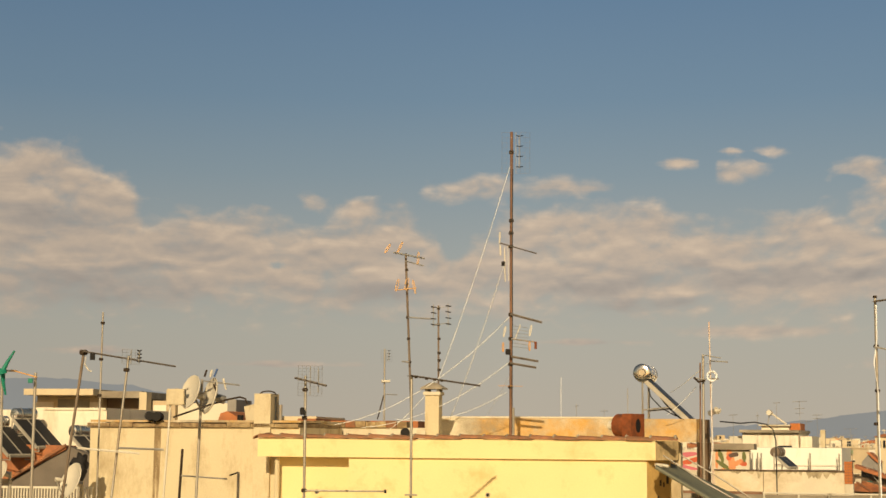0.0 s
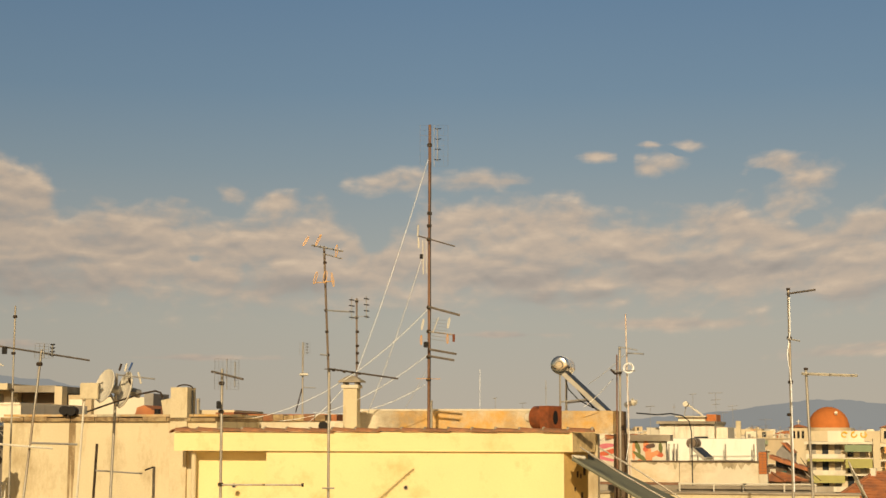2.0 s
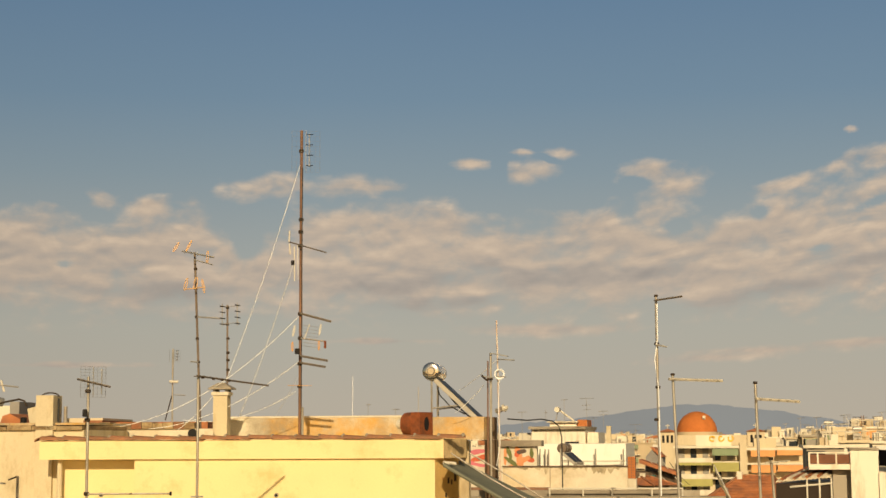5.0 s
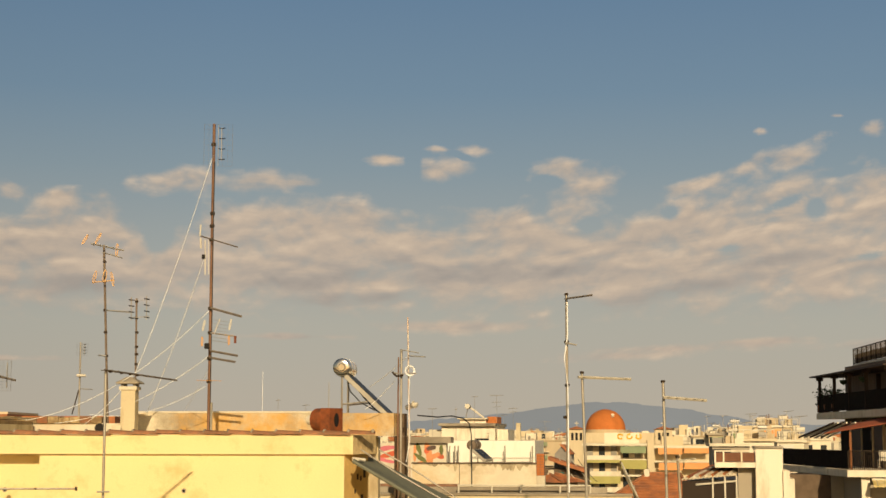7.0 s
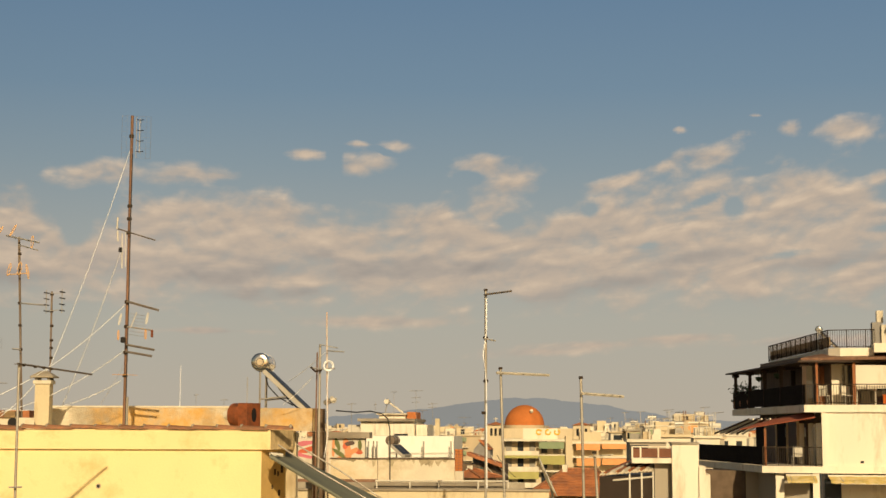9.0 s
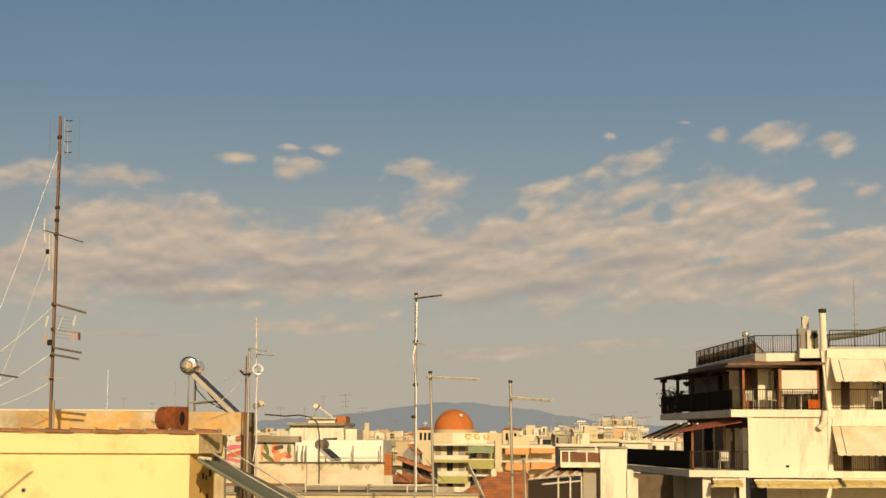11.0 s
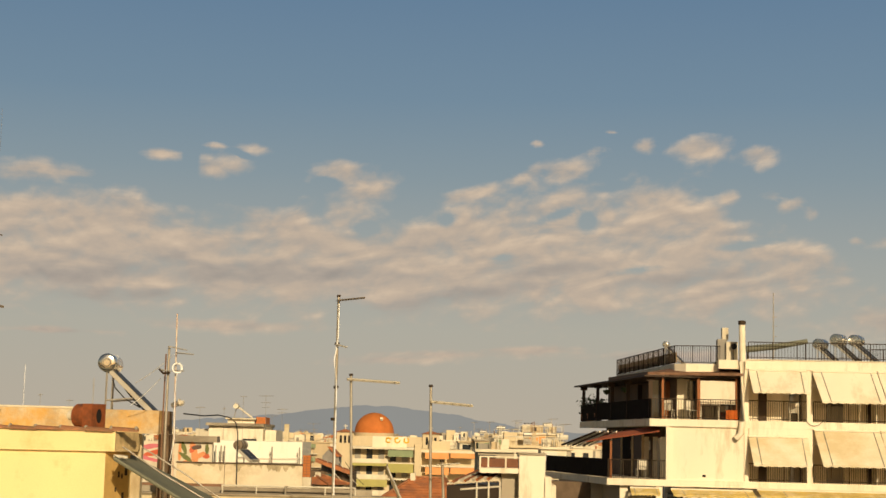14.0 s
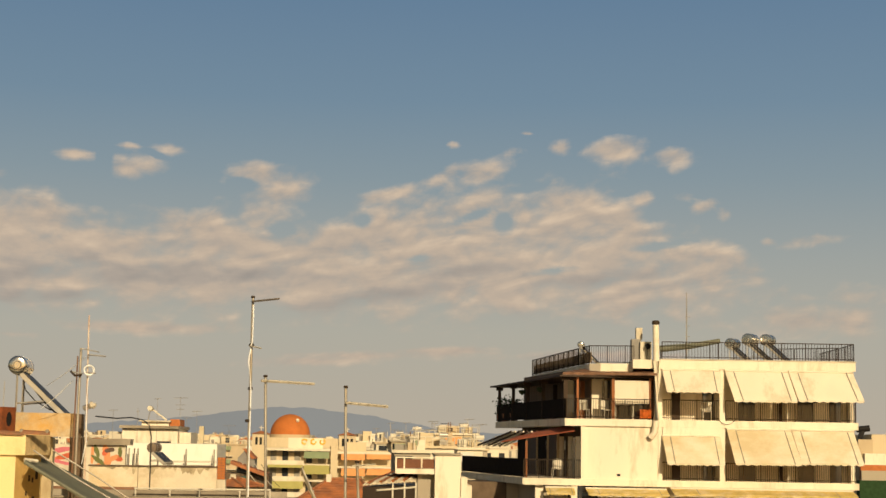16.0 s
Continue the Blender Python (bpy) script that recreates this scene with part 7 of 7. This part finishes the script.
for s in (0.78, 0.9, 1.0):
    p = Vector((CA[0] + 0.3, 0.3, zA)).lerp(Vector((TA[0] + 0.3, TA[1] - 0.3, zA)), s)
    pl_ = thing("balcony_plant", pose(37.847, 66.030, 0, 0, 0, -24) @ Matrix.Translation(p), "bushy green potted plant behind the railing", "plant", "balcony plants")
    part("pot", lathe(B(), [(0, 0), (0.18, 0), (0.25, 0.45), (0.2, 0.45), (0, 0.42)], 14), TILE, pl_)
    part("stem", tube(B(), [(0, 0, 0.4), (0.05, 0, 1.0)], 0.03, 0.015), DARKWOOD, pl_)
    bm = B()
    for _ in range(150):
        c = Vector((rng.gauss(0.1, 0.2), rng.gauss(0, 0.25), 0.95 + rng.gauss(0, 0.2)))
        d, e = Vector((rng.gauss(0, 1), rng.gauss(0, 1), rng.gauss(0, 1))).normalized() * 0.09, Vector((rng.gauss(0, 1), rng.gauss(0, 1), rng.gauss(0, 1))).normalized() * 0.05
        bm.faces.new([bm.verts.new(c - d), bm.verts.new(c + e), bm.verts.new(c + d), bm.verts.new(c - e)])
    part("leaves", bm, LEAF, pl_)
for s in (0.34, 0.6):
    p = Vector((CA[0] + 0.1, 0.1, zA + 1.98)).lerp(Vector((TA[0] + 0.1, TA[1], zA + 1.98)), s)
    hb = thing("hanging_basket", pose(37.847, 66.030, 0, 0, 0, -24) @ Matrix.Translation(p), "small dark hanging basket under the pergola", "plant basket", "hanging baskets")
    part("chain", tube(B(), [(0, 0, 0), (0, 0, -0.35)], 0.015), DARKRAIL, hb)
    part("basket", lathe(B(), [(0, -0.62), (0.16, -0.5), (0.2, -0.35), (0, -0.32)], 12), LEAF, hb)

# block beyond the white building
nb = thing("cream_block", pose(69.796, 91.549, 0, 0, 0, -24), "cream block with a brown band and green awning", "building")
part("wall", box(B(), -1.025, -0.007, 0, 8, 0, 20.810), WALLS[2], nb)
part("wall", box(B(), 0.001, 12, 0.4, 8, 0, 21.170), WALLS[1], nb)
part("white_band", box(B(), -0.673, 12, -0.4, -0.003, 0, 19.835), WHITE, nb)
part("brown_band", box(B(), -1.043, 12, -0.7, -0.41, 0, 19.046), BRICKRED, nb)
part("balcony_front", box(B(), -1.050, 12, -1.0, -0.71, 0, 18.655), WALLS[3], nb)
part("green_awning", box(B(), -1.414, 12, -2.0, -1.01, 0, 17.991), mat("green_canvas", (0.025, 0.06, 0.02), 0.9, var=0.3, scale=4), nb, "green canvas awning")
ob = thing("solar_heater", pose(69.796, 91.549, 0, 0, 0, -24) @ pose(-0.065, 2, 20.810), "dark solar heater on a roof edge", "solar heater", "roof heaters")
part("tank", tube(B(), [(-0.6, 0, 0.7), (0.3, 0, 0.8)], 0.22, 0.22, 12), BLACK, ob)
part("collector", tube(B(), [(-0.4, 0, 0.05), (-0.2, 0, 0.6)], 0.2, 0.2, 6), PANEL, ob)

# ---- roofs at the other end ----
lh = thing("white_gable_house", pose(-10.848, 44.703, 0, 0, 0, -10), "cream house wall with an orange tile roof and grey gable", "house")
part("wall", box(B(), -2.745, 0.863, 1.5, 7, 0, 20.815), WHITE, lh)
part("wall_top", box(B(), -1.051, 0.846, 1.45, 7.05, 20.815 + 0.002, 20.878), WHITE, lh)
a0, a1, a2 = (-2.68, 18.858), (-1.245, 18.874), (0.376, 19.789)
part("roof_plane", prism(B(), [(a0[0], a0[1]), (a1[0], a1[1] - 0.02), (a2[0], a2[1] - 0.1), (a2[0], a2[1]), ((-0.673, 19.812)[0], (-0.673, 19.812)[1]), ((-2.725, 19.796)[0], (-2.725, 19.796)[1])], -0.2, 0.5), ROOF, lh, "orange tile roof")
g1, g2, g3, g4 = (-1.242, 18.811), (0.445, 19.758), (1.057, 19.527), (1.101, 18.338)
part("gable", prism(B(), [(g1[0], 0), (g1[0], g1[1]), (g2[0], g2[1]), (g3[0], g3[1]), (g4[0], 0)], -0.1, 1.45), mat("dark_grey_render", (0.18, 0.15, 0.12), 0.95, var=0.2), lh, "grey rendered gable")
for k in range(9):
    s = k / 9
    part("roof_tile", tube(B(), [arrow((a1[0], -0.23, a1[1]), (a2[0], -0.23, a2[1]), s), arrow((a1[0], -0.23, a1[1]), (a2[0], -0.23, a2[1]), s + 0.12)], 0.06, 0.05, 8), TILE, lh)
for c, y in (((-1.116, 20.651), 0.40), ((-1.653, 20.426), -0.25), ((-1.252, 20.237), 0.9), ((0.445, 20.184), 0.9)):
    solar_heater("solar_heater", pose(-10.848, 44.703, 0, 0, 0, -10) @ pose(c[0], y, c[1] - 1.05, 0, 0, 64), "solar water heater with dark collectors over a tile roof", tank_len=0.72, tank_r=0.17, col_len=1.35, col_w=0.95, slope=36, mirrorlike=False, group="heaters over the tile roof")
wr = thing("white_railing", pose(-7.143, 29.137, 0, 0, 0, -8) @ pose(0, 0, ROOF_Z), "white balcony railing with upright bars", "railing")
top = 19.121 - ROOF_Z
part("body", box(B(), -1.630, 0.864, 0.2, 1.5, -ROOF_Z, 1.0), DIRTYWHITE, wr)
part("top_rail", box(B(), -1.634, 0.808, -0.03, 0.03, top - 0.04, top), DISH, wr)
for i in range(44):
    x = -1.634 + i * 0.056
    part("bar", box(B(), x, x + 0.022, -0.015, 0.015, 0.9, top - 0.042), DISH, wr)
for i, (p, r, yw) in enumerate((((-6.304, 27.281, 19.266), 0.31, -50), ((-7.469, 26.986, 19.426), 0.18, -40))):
    sd = standing("satellite_dish", (p[0] + 0.1, p[1] + 0.2, ROOF_Z), "round off-white satellite dish on a short post", "satellite dish", "satellite dishes")
    dish("satellite_dish", p, r, yw, 20, "", sd)
    wpart("post", tube(B(), [(p[0] + 0.1, p[1] + 0.2, ROOF_Z), (p[0] + 0.1, p[1] + 0.2, p[2])], 0.03), STEEL, sd)
lb = thing("long_house", pose(-18.707, 82.916, 0, 0, 0, -8), "long cream roof house with white walls and shaded terrace", "building")
part("wall", box(B(), -6.553, 3.071, 0, 9, 0, 20.816), WALLS[2], lb)
part("upper_wall", box(B(), -3.040, 0.617, 1.0, 9, 20.816, 22.230), WALLS[1], lb)
part("upper_wall", box(B(), 0.632, 2.857, 1.6, 9, 20.816, 22.112), mat("brown_render", (0.25, 0.19, 0.13), 0.9, var=0.2), lb)
part("roof_slab", box(B(), -3.127, 0.657, -0.6, 9.2, 22.230 + 0.003, 22.555), WALLS[1], lb, bevel=0.03)
part("roof_slab", box(B(), 0.442, 2.930, 0.3, 9.2, 22.112 + 0.003, 22.466), CONCRETE, lb, bevel=0.03)
part("white_panel", box(B(), -3.196, -2.075, 0.9, 0.99, 21.434, 21.905), WHITE, lb)
part("white_panel", box(B(), -0.062, 0.524, 0.9, 0.99, 21.434, 21.905), WHITE, lb)
part("window", box(B(), -1.858, -0.123, 0.94, 0.99, 21.522, 22.053), SHUTTER, lb)
part("column", box(B(), 2.949, 3.346, 0.0, 0.8, 0, 22.407), WALLS[1], lb)
part("right_wall", box(B(), 3.361, 4.595, 1, 6, 0, 21.994), WALLS[2], lb)
part("white_panel", box(B(), 3.437, 4.138, 0.9, 0.99, 21.346, 21.758), WHITE, lb)
part("terrace_fence", box(B(), 0.699, 3.456, -0.1, 0.0, 20.816, 21.375), SHUTTER, lb)
part("right_wall", box(B(), 4.610, 7.318, 1.4, 6, 0, 21.876), WALLS[0], lb)
sr = thing("small_tiled_house", pose(-7.889, 59.479, 0, 0, 0, -10), "small roof house with an orange hipped tile roof", "house")
part("wall", box(B(), -0.552, 1.099, 0, 4, 0, 20.626), GREY, sr)
part("tiled_roof", prism(B(), [(-0.482, 20.624), (0.664, 20.63), (-0.117, 21.048), (-0.38, 20.962)], -0.2, 4), ROOF, sr, "orange tile roof")
part("room", box(B(), -0.497, -0.143, 1.0, 3, 20.626, 21.513), GREY, sr)
part("cream_block", prism(B(), [(0.664, 20.63), (1.147, 20.633), (1.131, 21.348), (0.563, 21.22)], -0.3, 1), CREAM, sr)
part("water_barrel", tube(B(), [(0.529, -0.6, 20.626), (0.529, -0.6, 20.901)], 0.12, 0.12, 12), BLACK, sr)
mr = thing("back_roof_room", pose(-4.833, 51.775, 0, 0, 0, -10), "cream roof room with a brown clay tile edge", "building")
part("wall", box(B(), -0.423, 0.758, 0, 4, 0, 20.762), WALLS[1], mr)
part("tile_edge", box(B(), 0.188, 0.796, -0.2, 4.2, 20.597, 20.689), TILE, mr)
part("vent_pipe", tube(B(), [(-0.366, -0.3, 20.524), (-0.366, -0.3, 21.129)], 0.06, 0.06, 10), STEEL, mr)
part("long_roof", box(B(), 0.760, 4.135, 0, 3, 0, 20.627), ROOF, mr)
